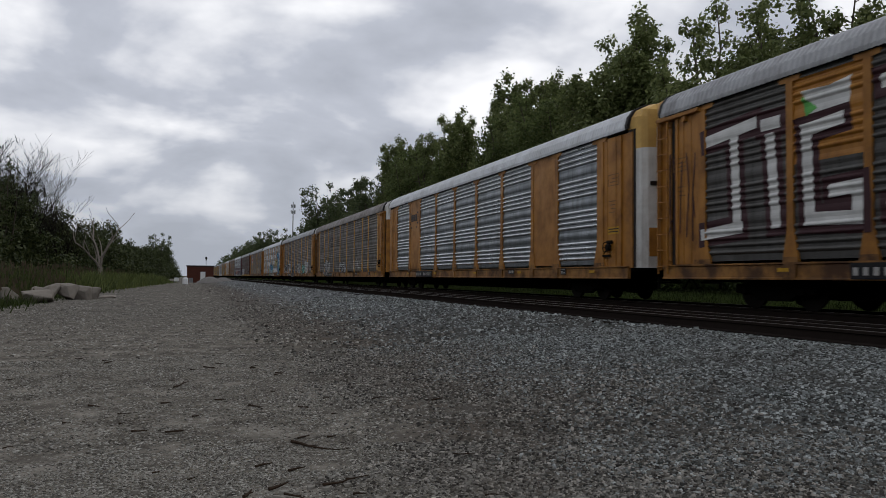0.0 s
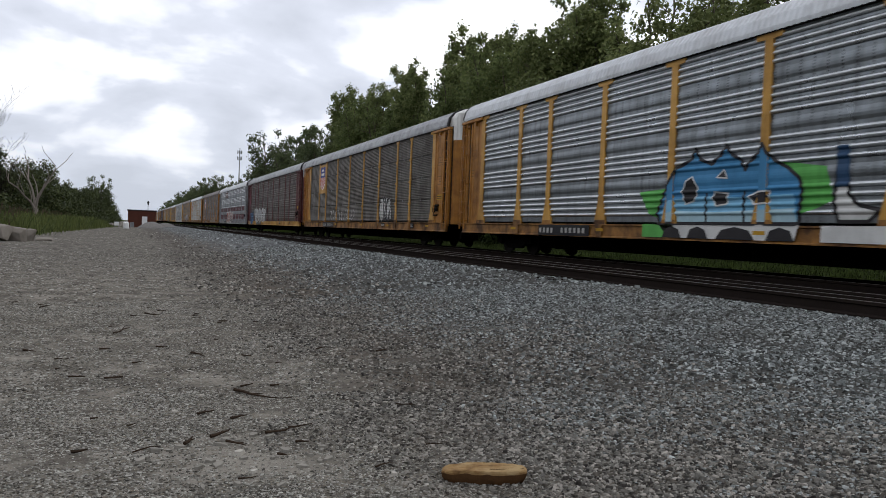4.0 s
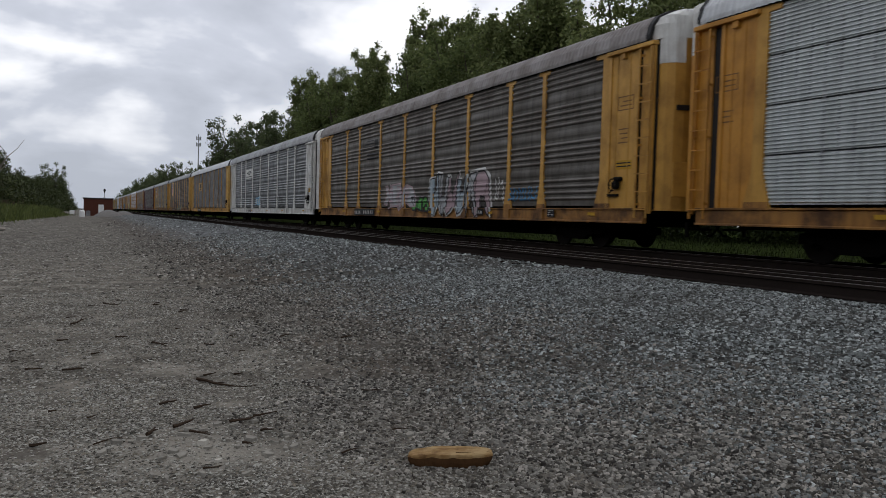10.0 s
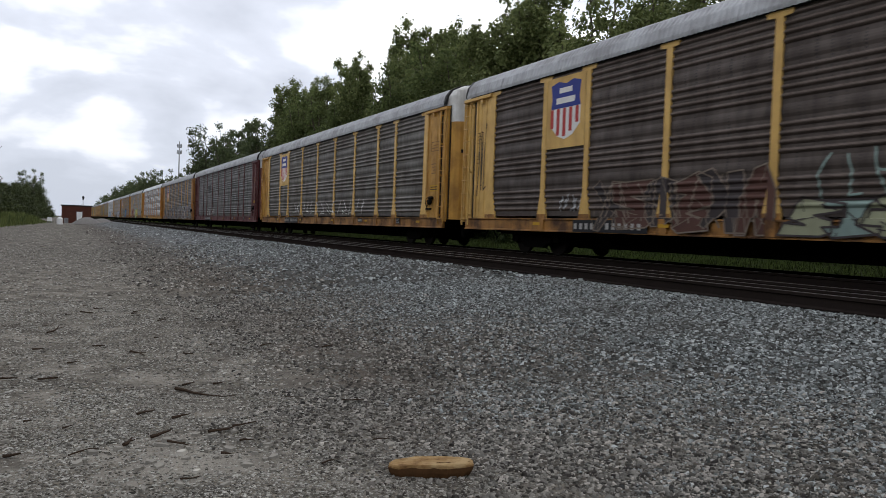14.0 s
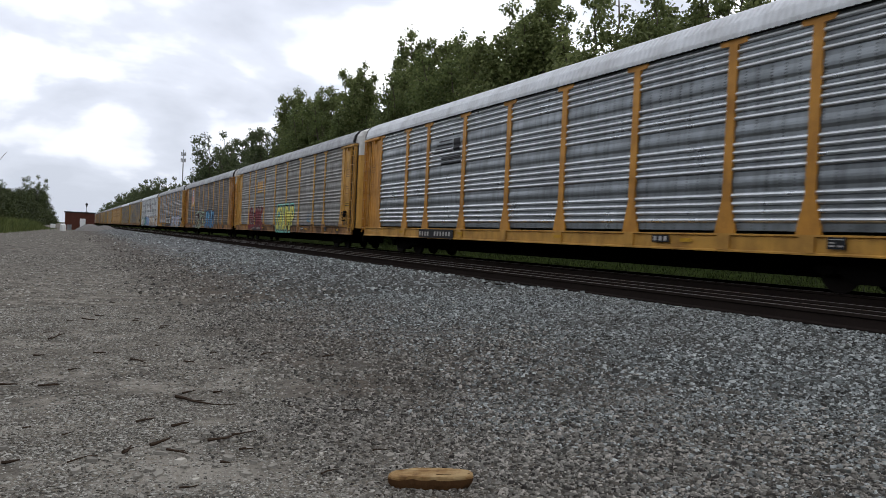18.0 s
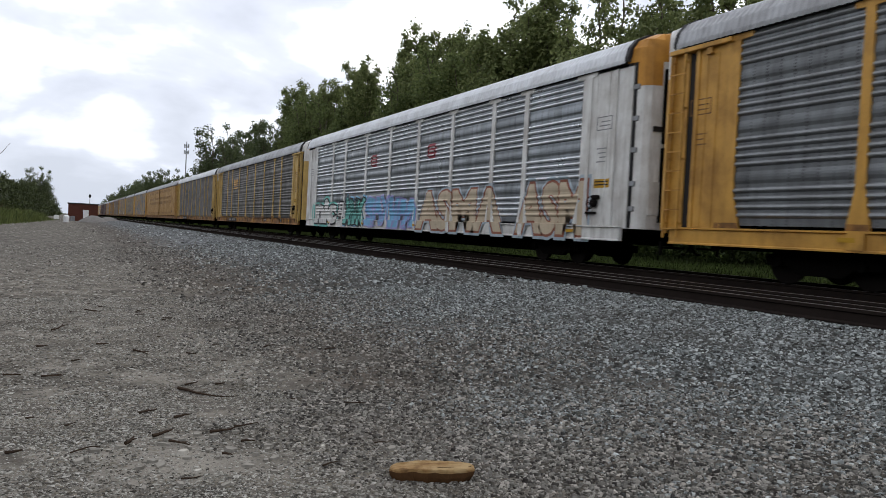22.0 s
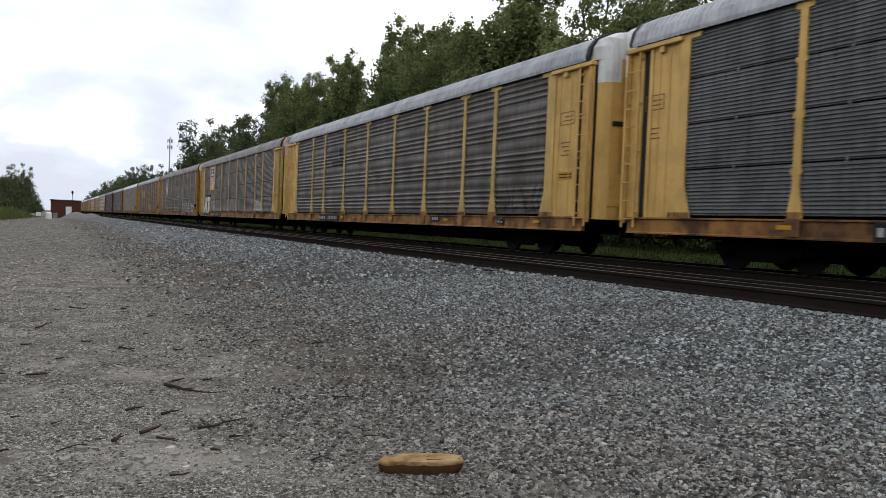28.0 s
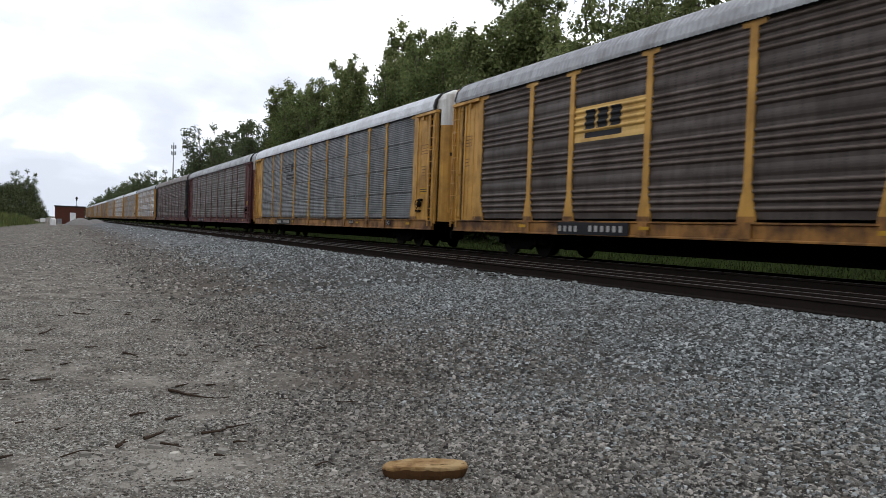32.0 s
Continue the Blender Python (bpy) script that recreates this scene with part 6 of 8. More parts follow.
    for z in (1.45, 2.05, 2.85, 3.6, 4.35):
        put("door_hinge", hinge, c, (-1.405, -13.66, z), "grey door hinge")
    painted(c, "group", [(12.35, 1.1), (12.45, 1.5), (12.3, 1.85), (12.0, 1.9), (11.75, 1.6), (11.8, 1.1), (12.0, 0.8), (12.2, 0.8)], TEAL_, 0.003, "teal sprayed oval")
    graffiti_text(c, "group", "nic", 11.7, 0.82, 3.5, 1.25, W_, K_, 0.06, 0.07, 0, TEAL_)
    painted(c, "group", [(8.15, 1.15), (7.85, 1.95), (6.95, 1.95), (6.95, 1.1)], K_, 0.003, "black sprayed frame")
    painted(c, "group", [(8.0, 1.2), (7.75, 1.88), (7.02, 1.88), (7.02, 1.18)], W_, 0.007, "white sprayed field")
    pressed("graffiti", c, "group", [(7.1, 7.7, 1.7, 1.77), (7.2, 7.6, 1.5, 1.57), (7.1, 7.75, 1.28, 1.36)], K_, 0.011, "black lettering bar")
    graffiti_wild(c, "group", 4.2, 6.8, 0.75, 2.2, TEAL_, K_, 48, 3, SKY_)
    graffiti_wild(c, "group", -1.4, 3.9, 0.75, 2.1, SKY_, PUR_, 47, 6)
    chalk_ = paint("chalk_blue", (0.36, 0.43, 0.48))
    tan, rust = paint("tan", (0.50, 0.41, 0.29)), paint("rust", (0.26, 0.09, 0.05))
    graffiti_text(c, "group", "ASMA", -1.6, 0.75, 6.4, 1.4, tan, rust, 0.05, 0.05, 0, chalk_)
    graffiti_text(c, "group", "ASM", -8.8, 0.75, 3.3, 1.45, tan, rust, 0.05, 0.05, 0, chalk_)
    c = A(21, mid(21), "dark", "group", STRAW, STRAW, "grey", WHITE, mark="blocks", label="dark grey car carrier with yellow posts and ends")
    c = A(22, mid(22), "dark", "dense", STRAW, STRAW, "white", WHITE, mark="stripes", label="dark grey car carrier with green scrawled graffiti")
    dull_green = paint("dull_green", (0.13, 0.19, 0.11))
    graffiti_scrawl(c, "dense", -3.2, 1.9, 0.85, 1.75, dull_green, 50, 8)
    graffiti_scrawl(c, "dense", -6.9, -3.3, 0.85, 1.8, dull_green, 150, 6)
    vent_unit(23, joint(22) + 10.95, -1)
    vent_unit(23, joint(22) + 32.05, 1)
    c = A(24, mid(24), "steel", "dense", LEMON, LEMON, "grey", WHITE, RUSTY, "panel", label="dark grey car carrier with pale yellow posts")
    graffiti_scrawl(c, "dense", -7, -2, 1.1, 2.0, SILV_, 51, 7)
    c = A(25, mid(25), "brown", "group", STRAW, LEMON, "grey", WHITE, mark="stripes", label=L_BROWN, brake=False)
    graffiti_scrawl(c, "group", -11.8, -9.2, 1.05, 2.0, K_, 52, 6)
    c = A(26, mid(26), "brown", "dense", LEMON, STRAW, "dark", FADED, mark="shield", label="brown-grey car carrier with white graffiti", brake=False)
    graffiti_text(c, "dense", "AT", 11.8, 0.95, 2.9, 1.4, W_, K_, 0.07, 0.13)
    graffiti_scrawl(c, "dense", 6.7, 8.5, 1.2, 2.0, W_, 53, 5)
    graffiti_scrawl(c, "dense", -8.85, -7.3, 1.1, 2.0, W_, 54, 9)
    graffiti_scrawl(c, "dense", -8.85, -7.3, 1.1, 1.9, W_, 154, 9)
    c = A(27, mid(27), "umber", "group", TAN, ORANGE, "dark", WHITE, mark="shield", label=L_BROWN, rear=TAN)
    graffiti_wild(c, "group", -9.2, -4.8, 1.0, 2.0, paint("ash", (0.17, 0.16, 0.155)), SILV_, 55, 5)
    graffiti_wild(c, "group", -11.6, -9.6, 1.0, 1.85, paint("soot", (0.09, 0.08, 0.075)), W_, 56, 3)
    graffiti_scrawl(c, "group", -0.9, 1.4, 1.05, 1.75, W_, 57, 6)
    c = A(28, mid(28), "deep", "group", YELLOW, YELLOW, "grey", YELLOW, mark="panel", label=L_BROWN)
    graffiti_scrawl(c, "group", -3.8, -2.0, 1.05, 2.3, W_, 58, 6)
    graffiti_scrawl(c, "group", -8.8, -7.3, 1.75, 2.2, K_, 59, 7)
    c = A(29, mid(29), "grey", "dense", YELLOW, YELLOW, "white", WHITE, mark="stripes", label="grey car carrier with yellow posts and white roof")
    c = A(30, mid(30), "brown", "group", MAROON, MAROON, "grey", ROOFS["grey"], MAROON, label="rusty car carrier with maroon ends")
    c = A(31, mid(31), "deep", "group", MAROON, BLACKPAINT, "dark", ROOFS["dark"], MAROON, label="dark rusty car carrier")
    rng = random.Random(7)
    for i in range(32, 42):
        k = rng.choice((("grey", "group"), ("brown", "group"), ("silver", "group"), ("dark", "dense")))
        A(i, mid(i), k[0], k[1], YELLOW, rng.choice((YELLOW, ORANGE)), rng.choice(("white", "grey")), WHITE, label=L_BROWN)


build_train()


# ---- trees ----
def leaf_cloud(rng, centres, count, size, flat=0.75, stray=0.16, even=0.25):
    """Leaf quads scattered in lobes (x, y, z, r): outer shells are denser, with gaps between lobes."""
    cen = np.array(centres)
    wts = cen[:, 3] ** 2.2
    pick = rng.choice(len(cen), count, p=wts / wts.sum())
    d = rng.normal(size=(count, 3))
    d /= np.linalg.norm(d, axis=1)[:, None]
    rad = rng.uniform(0.0, 1.0, count) ** 0.5 * rng.uniform(1 - even, 1 + even, count)
    pos = cen[pick, :3] + d * (cen[pick, 3] * rad)[:, None] * np.array([1, 1, flat]) + rng.normal(scale=stray, size=(count, 3))
    nrm = d * 0.75 + rng.normal(scale=0.42, size=(count, 3)) + np.array([0, 0, 0.25])
    u = np.cross(nrm, rng.normal(size=(count, 3)))
    u /= np.linalg.norm(u, axis=1)[:, None] + 1e-9
    w = np.cross(nrm, u)
    w /= np.linalg.norm(w, axis=1)[:, None] + 1e-9
    s = rng.uniform(0.6, 1.35, count)[:, None] * size
    a, b = u * s, w * s * 0.62
    v = np.stack([pos - a, pos + b, pos + a, pos - b], 1).reshape(-1, 3)
    return v


def quads_mesh(name, v, material):
    n = len(v) // 4
    me = bpy.data.meshes.new(name)
    me.vertices.add(len(v))
    me.vertices.foreach_set("co", v.astype(np.float32).ravel())
    me.loops.add(4 * n)
    me.loops.foreach_set("vertex_index", np.arange(4 * n, dtype=np.int32))
    me.polygons.add(n)
    me.polygons.foreach_set("loop_start", np.arange(0, 4 * n, 4, dtype=np.int32))
    me.polygons.foreach_set("loop_total", np.full(n, 4, dtype=np.int32))
    me.update(calc_edges=True)
    me.materials.append(material)
    return me


def bough(bm, pts, r0, r1):
    """A tapering branch along a bent line of points."""
    n = len(pts) - 1
    for i in range(n):
        ra, rb = r0 + (r1 - r0) * i / n, r0 + (r1 - r0) * (i + 1) / n
        tube(bm, pts[i], pts[i + 1], ra, rb, 7 if ra > 0.06 else 4, False)


def make_tree(name, seed, height, reach, leaf_mat, count, size, label="", fork=0.2, leaders=7, twigs=11, skirt=40, tuft=0.95, floor=0.72):
    """A broad-leaved tree: trunk, ascending leaders, side boughs, and tufts of single leaves at their ends.

    fork: where the trunk divides; floor: how low the shortest leader ends; skirt: tufts that close the lower crown."""
    rng, nrng = random.Random(seed), np.random.default_rng(seed)
    bm = bmesh.new()
    r0 = height * 0.017
    top = Vector((rng.uniform(-0.3, 0.3), rng.uniform(-0.3, 0.3), height * fork))
    bough(bm, [Vector((0, 0, -0.4)), top * 0.5 + Vector((0.1, 0.05, 0)), top], r0 * 1.3, r0)
    lobes = []
    for i in range(leaders):
        az = 2 * math.pi * i / leaders + rng.uniform(-0.5, 0.5)
        out = reach * rng.uniform(0.22, 0.78)
        end = height * (0.965 if i == 0 else rng.uniform(floor, 0.95))
        if i == 0:
            out = reach * 0.2
        line = []
        for k in range(9):
            q = k / 8
            w = out * q ** 0.75
            line.append(Vector((top.x + w * math.cos(az) + rng.uniform(-0.25, 0.25) * q, top.y + w * math.sin(az) + rng.uniform(-0.25, 0.25) * q,
                                top.z + (end - top.z) * q - (0.6 * top.z * 0.3 if k == 0 else 0))))
        bough(bm, line, r0 * 0.55, 0.02)
        tip = line[-1]
        lobes.append((tip.x, tip.y, tip.z, tuft * rng.uniform(0.38, 0.55), 1.5))
        for k in range(twigs):
            q = 0.18 + 0.8 * (k + rng.random()) / twigs
            j = min(7, int(q * 8))
            base = line[j].lerp(line[j + 1], q * 8 - j)
            a2 = az + rng.uniform(-2.0, 2.0) if rng.random() < 0.75 else rng.uniform(0, 6.28)
            ln = reach * (0.52 - 0.36 * q) * rng.uniform(0.55, 1.25)
            tipv = base + Vector((math.cos(a2) * ln, math.sin(a2) * ln, ln * rng.uniform(0.15, 0.95)))
            mid = base.lerp(tipv, 0.55) + Vector((0, 0, -0.08 * ln))
            bough(bm, [base, mid, tipv], 0.035 + 0.03 * (1 - q), 0.012)
            r = tuft * (0.95 - 0.42 * q) * rng.uniform(0.65, 1.2)
            tall = rng.uniform(0.85, 1.1) if q < 0.55 else rng.uniform(1.0, 1.6)
            lobes.append((tipv.x, tipv.y, tipv.z, r, tall))
            if q < 0.8 or rng.random() < 0.5:
                lobes.append((mid.x, mid.y, mid.z + 0.1, r * rng.uniform(0.7, 1.0), 0.9))
    for i in range(skirt):
        a2, q = rng.uniform(0, 6.28), rng.random() ** 0.5
        lobes.append((reach * 0.8 * q * math.cos(a2), reach * 0.8 * q * math.sin(a2), height * rng.uniform(fork * 0.6, 0.62), tuft * rng.uniform(0.8, 1.3), 0.9))
    t = new(name)
    tagged(t, label, "tree")
    part("trunk", bm, BARK, t)
    put("crown", quads_mesh("crown", tuft_leaves(nrng, lobes, count, size), leaf_mat), t)
    return t


def tuft_leaves(rng, lobes, count, size):
    """Leaves of many tufts (x, y, z, r, tallness): thick in the middle of a tuft, thinning to a ragged edge, hanging outward."""
    cen = np.array(lobes)
    wts = cen[:, 3] ** 2.1 * cen[:, 4]
    pick = rng.choice(len(cen), count, p=wts / wts.sum())
    d = rng.normal(size=(count, 3))
    d /= np.linalg.norm(d, axis=1)[:, None]
    rad = rng.uniform(0.0, 1.0, count) ** 0.42 * rng.uniform(0.72, 1.16, count)
    ext = np.stack([cen[pick, 3], cen[pick, 3], cen[pick, 3] * cen[pick, 4]], 1)
    pos = cen[pick, :3] + d * ext * rad[:, None]
    nrm = d * 0.6 + rng.normal(scale=0.5, size=(count, 3)) + np.array([0, 0, 0.35])
    u = np.cross(nrm, rng.normal(size=(count, 3)))
    u /= np.linalg.norm(u, axis=1)[:, None] + 1e-9
    w = np.cross(nrm, u)
    w /= np.linalg.norm(w, axis=1)[:, None] + 1e-9
    k = rng.uniform(0.6, 1.3, count)[:, None] * size
    a, b = u * k, w * k * 0.66
    return np.stack([pos - a, pos + b, pos + a, pos - b], 1).reshape(-1, 3)


def make_thicket(name, seed, height, width, leaf_mat, count, size, label):
    """A dense shrub mass, leafy from the ground up, with a broken top."""
    rng, nrng = random.Random(seed), np.random.default_rng(seed)
    lobes = []
    for i in range(80):
        a, q = rng.uniform(0, 6.28), rng.random() ** 0.6
        z = height * (1 - 0.75 * q ** 2) * rng.uniform(0.12, 1.0)
        lobes.append((width * q * math.cos(a), width * q * math.sin(a), z, rng.uniform(0.06, 0.13) * height))
    return tagged(put(name, quads_mesh(name, leaf_cloud(nrng, lobes, count, size, 0.9), leaf_mat)), label, "shrub")


def sow(proto, rows):
    """Further trees of one form: x, y, scale, turn."""
    for x, y, s, a in rows:
        c = copy_thing(proto, pose(x, y, ground_z(x, y) - 0.1, 0, 0, a) @ Matrix.Scale(s, 4))
        c.scale = (s, s, s)


def build_trees():
    L = "green broad-leaved tree in full leaf behind the tracks"
    tall = make_tree("tree", 3, 19.0, 4.2, LEAF_A, 34000, 0.14, "tall " + L, 0.2, 8, 14, 60, 1.22, 0.66)
    wide = make_tree("tree", 8, 16.0, 4.6, LEAF_B, 38000, 0.14, "broad dark " + L, 0.16, 9, 13, 90, 1.25, 0.70)
    slim = make_tree("tree", 15, 19.5, 2.5, LEAF_A, 20000, 0.14, "slender green tree with separate upright tufts behind the tracks", 0.25, 5, 13, 20, 1.05, 0.80)
    airy = make_tree("tree", 41, 17.5, 4.4, LEAF_A, 18000, 0.14, "tall green tree with an open crown and bare limbs showing", 0.32, 7, 13, 14, 1.12, 0.62)
    bush = make_thicket("thicket", 21, 8.0, 4.5, LEAF_C, 16000, 0.095, "dense green thicket beside the railway")
    far_bush = make_thicket("thicket", 22, 8.0, 4.8, LEAF_HAZED, 5000, 0.18, "dense green thicket beyond the railway")
    side_bush = make_thicket("thicket", 23, 8.0, 4.8, LEAF_DIM, 6000, 0.16, "dense dull green thicket at the lot's edge")
    far_wide = make_tree("tree", 31, 14.0, 4.6, LEAF_HAZED, 13000, 0.17, "broad dark green tree far along the line", 0.16, 7, 10, 60, 1.15, 0.74)
    thin = make_tree("tree", 52, 14.0, 2.6, LEAF_DIM, 2600, 0.13, "thin tree with sparse yellowing leaves at the lot's edge", 0.12, 6, 9, 0, 0.9, 0.6)

    def stand(proto, tops, nominal):
        """Trees by place, height and turn: the first takes the built one, the rest are copies."""
        for i, (x, y, h, a) in enumerate(tops):
            k = (h - ground_z(x, y)) / nominal
            if i == 0:
                proto.location, proto.rotation_euler, proto.scale = (x, y, ground_z(x, y) - 0.1), (0, 0, radians(a)), (k, k, k)
            else:
                c = copy_thing(proto, pose(x, y, ground_z(x, y) - 0.1, 0, 0, a))
                c.scale = (k, k, k)
    # from the camera outward: an open pair with sky between, the first stand, a notch, the second stand, a round tree, the hedge
    stand(airy, [(27, 34.6, 17.6, 20), (27.5, 30.2, 15.8, 120), (28, 25.6, 15.8, 250), (28, 22.5, 15, 60)], 17.5)
    stand(tall, [(27.5, 43.2, 19.8, 0), (27, 60.6, 20.0, 140), (28, 56.6, 18.6, 33), (29, 92.5, 20.5, 80), (27, 98.5, 20.6, 250), (29, 20, 16.5, 20), (30.5, 24.2, 17.4, 15), (27, 86, 18.6, 300), (29, 17, 16, 130), (27, 45.2, 18.6, 60)], 19.0)
    stand(wide, [(26.5, 51.2, 16.6, 75), (27, 47.6, 15.8, 210), (26, 57.5, 15.8, 95), (29, 61.5, 15.0, 330), (27.5, 75.2, 16.6, 130), (27, 81.4, 16.8, 15), (26.5, 87.4, 17.4, 240),
                 (28, 93.5, 17.6, 60), (30, 99.5, 18.2, 130), (31, 79, 16.6, 210), (31, 42, 14.0, 20), (30, 33, 12.5, 90), (28, 69.4, 13.6, 180), (29, 24, 12.5, 270), (27.5, 37, 10.5, 40)], 16.0)
    stand(slim, [(27, 73.4, 19.4, 250), (27.5, 78.6, 20.3, 45), (26.5, 61.2, 19.4, 140), (28, 90.0, 19.6, 220), (27, 102.2, 21.0, 30), (28, 59.5, 19.4, 80), (27, 53.5, 18.2, 300), (27.5, 40.9, 17.6, 190), (27.5, 95.5, 20.2, 10)], 19.5)
    # lower hedge, a round tree standing out of it, and the long row beyond
    stand(far_wide, [(26, 108, 16.4, 44), (28, 113, 16.8, 20), (27, 118, 17.0, 70), (28, 123, 17.2, 200), (26, 128.5, 17.0, 320), (28, 134, 15.6, 99), (29, 104, 15.0, 115),
                     (27.8, 163, 21.6, 15), (29.5, 151, 18.5, 200), (27, 141, 16.4, 160)], 14.0)
    bush.location, far_bush.location, side_bush.location = (24, 62, 0.5), (25, 180, 0.5), (-20, 55, -0.3)
    sow(bush, [(25, 50 + 8.5 * i, random.uniform(0.9, 1.3), random.uniform(0, 360)) for i in range(8)] + [(24, -12 + 5 * i, random.uniform(0.7, 1.1), random.uniform(0, 360)) for i in range(15)])
    sow(far_bush, [(24.5, 118 + 8.5 * i, random.uniform(0.95, 1.3), random.uniform(0, 360)) for i in range(8)])
    far = [(random.uniform(26, 36), 215 + 15 * i + random.uniform(-6, 6), random.uniform(0.95, 1.2), random.uniform(0, 360)) for i in range(30)]
    for x, y, s, a in far[::2]:
        c = copy_thing(far_wide, pose(x, y, 0.4, 0, 0, a))
        c.scale = (s * 1.12, s * 1.12, s * 1.12)
    sow(far_bush, [(x - 1, y, s * 1.7, a) for x, y, s, a in far])
    sow(far_bush, [(x + 10, y + 200, s * 2.6, a) for x, y, s, a in far[::2]])
    # the wooded side opposite: dark undergrowth, thin half-bare trees above it
    sow(side_bush, [(-19 - random.uniform(0, 5), 62 + 7 * i, random.uniform(1.05, 1.4), random.uniform(0, 360)) for i in range(9)])
    sow(side_bush, [(-23 - random.uniform(0, 5), 80 + 8 * i, random.uniform(1.5, 1.75), random.uniform(0, 360)) for i in range(5)])
    sow(side_bush, [(-14.5 - random.uniform(0, 4), 118 + 11 * i, random.uniform(1.2, 1.5), random.uniform(0, 360)) for i in range(26)])
    sow(side_bush, [(-12 - random.uniform(0, 5), 300 + 16 * i, random.uniform(1.5, 1.8), random.uniform(0, 360)) for i in range(12)])
    sow(side_bush, [(-19 - random.uniform(0, 5), 125 + 7 * i, random.uniform(1.0, 1.35), random.uniform(0, 360)) for i in range(15)])
    # unseen thickets beside and behind the camera, added to shade the cars' sides
    sow(side_bush, [(-22 - random.uniform(0, 5), -76 + 7.5 * i, random.uniform(1.2, 1.6), random.uniform(0, 360)) for i in range(17)])
    stand(thin, [(-20.5, 88, 15.5, 0), (-19.5, 92, 14.0, 60), (-21.5, 97, 16.5, 120), (-20, 103, 15.0, 200), (-19, 108, 13.5, 290), (-21.5, 112, 16.0, 20), (-20, 118, 14.0, 90), (-19.5, 125, 14.0, 150), (-22.5, 85, 16.5, 230), (-24, 92, 17.5, 310)], 14.0)
    # the second list holds unseen trees by the camera, added to block low sky
    for x, y, k, a in [(-24, 84, 0.9, 10), (-26, 98, 0.95, 80), (-24, 118, 0.8, 150), (-23, 140, 0.8, 220), (-21, 165, 0.8, 300), (-18, 200, 0.8, 30), (-30, 110, 0.95, 60), (-27, 88, 0.95, 200), (-11.6, 330, 1.35, 40), (-22, 99, 0.98, 20), (-21, 103, 0.92, 100), (-22.5, 108, 0.95, 160)] + [(-27 - 3 * (i % 3), -78 + 7 * i, 0.95 + 0.06 * (i % 4), 47 * i) for i in range(19)]:
        c = copy_thing(far_wide, pose(x, y, -0.4, 0, 0, a))
        c.scale = (k, k, k)


build_trees()


def gnarl(bm, rng, p, d, length, r, depth, bend, tips, fine=0.008):
    """A crooked bare limb that forks into ever finer twigs."""
    p = Vector(p)
    for k in range(4):
        d = (d + Vector((rng.uniform(-bend, bend), rng.uniform(-bend, bend), rng.uniform(-0.5, 0.8) * bend))).normalized()
        q = p + d * length / 4
        r1 = max(fine, r * 0.84)
        tube(bm, p, q, r, r1, 6 if r > 0.05 else 3, False)
        p, r = q, r1
        if depth:
            for _ in range(1 if k < 3 else 2):
                side = Vector((rng.uniform(-1, 1), rng.uniform(-1, 1), rng.uniform(0.2, 1.3))).normalized()
                gnarl(bm, rng, p, (d * 0.7 + side * 0.75).normalized(), length * rng.uniform(0.42, 0.66), r * 0.58, depth - 1, bend, tips, fine)
    tips.append(p.z)


def bare_tree(name, seed, height, r, material, label, depth, spread, bend, stems, fork):
    rng = random.Random(seed)
    bm = bmesh.new()
    tips = []
    tube(bm, (0, 0, -0.3), (0, 0, height * fork), r * 1.25, r, 8, False)
    for i in range(stems):
        a = 2 * math.pi * i / stems + rng.uniform(-0.5, 0.5)
        d = Vector((math.cos(a) * spread, math.sin(a) * spread, 1)).normalized()
        gnarl(bm, rng, (0, 0, height * fork * rng.uniform(0.85, 1.0)), d, height * rng.uniform(0.5, 0.8), r * 0.62, depth, bend, tips, 0.017)
    k = height / max(tips)
    for v in bm.verts:
        v.co.z *= k
    return tagged(part(name, bm, material, None), label, "tree")


def build_bare_trees():
    d = bare_tree("dead_tree", 6, 8.9, 0.24, DEADWOOD, "bleached dead tree with broken bare limbs", 1, 0.32, 0.3, 3, 0.35)
    d.location = (-8.9, 86, -0.3)
    b = bare_tree("bare_tree", 9, 19.0, 0.17, TWIGS, "tall leafless tree with fine twigs", 3, 0.10, 0.11, 3, 0.3)
    b.location = (-20.6, 97, -0.3)
    for x, y, s, a in [(-22.2, 99, 1.05, 290), (-19.6, 101, 0.92, 70), (-21.4, 106, 0.95, 140), (-18.9, 104, 0.78, 95), (-18.2, 108, 0.66, 160), (-17.2, 106, 0.62, 240), (-16.2, 109, 0.58, 20), (-20.3, 112, 0.85, 200), (-15.3, 112, 0.52, 50), (-10, 330, 0.6, 100)]:
        c = copy_thing(b, pose(x, y, -0.3, 0, 0, a))
        c.scale = (s, s, s)


build_bare_trees()


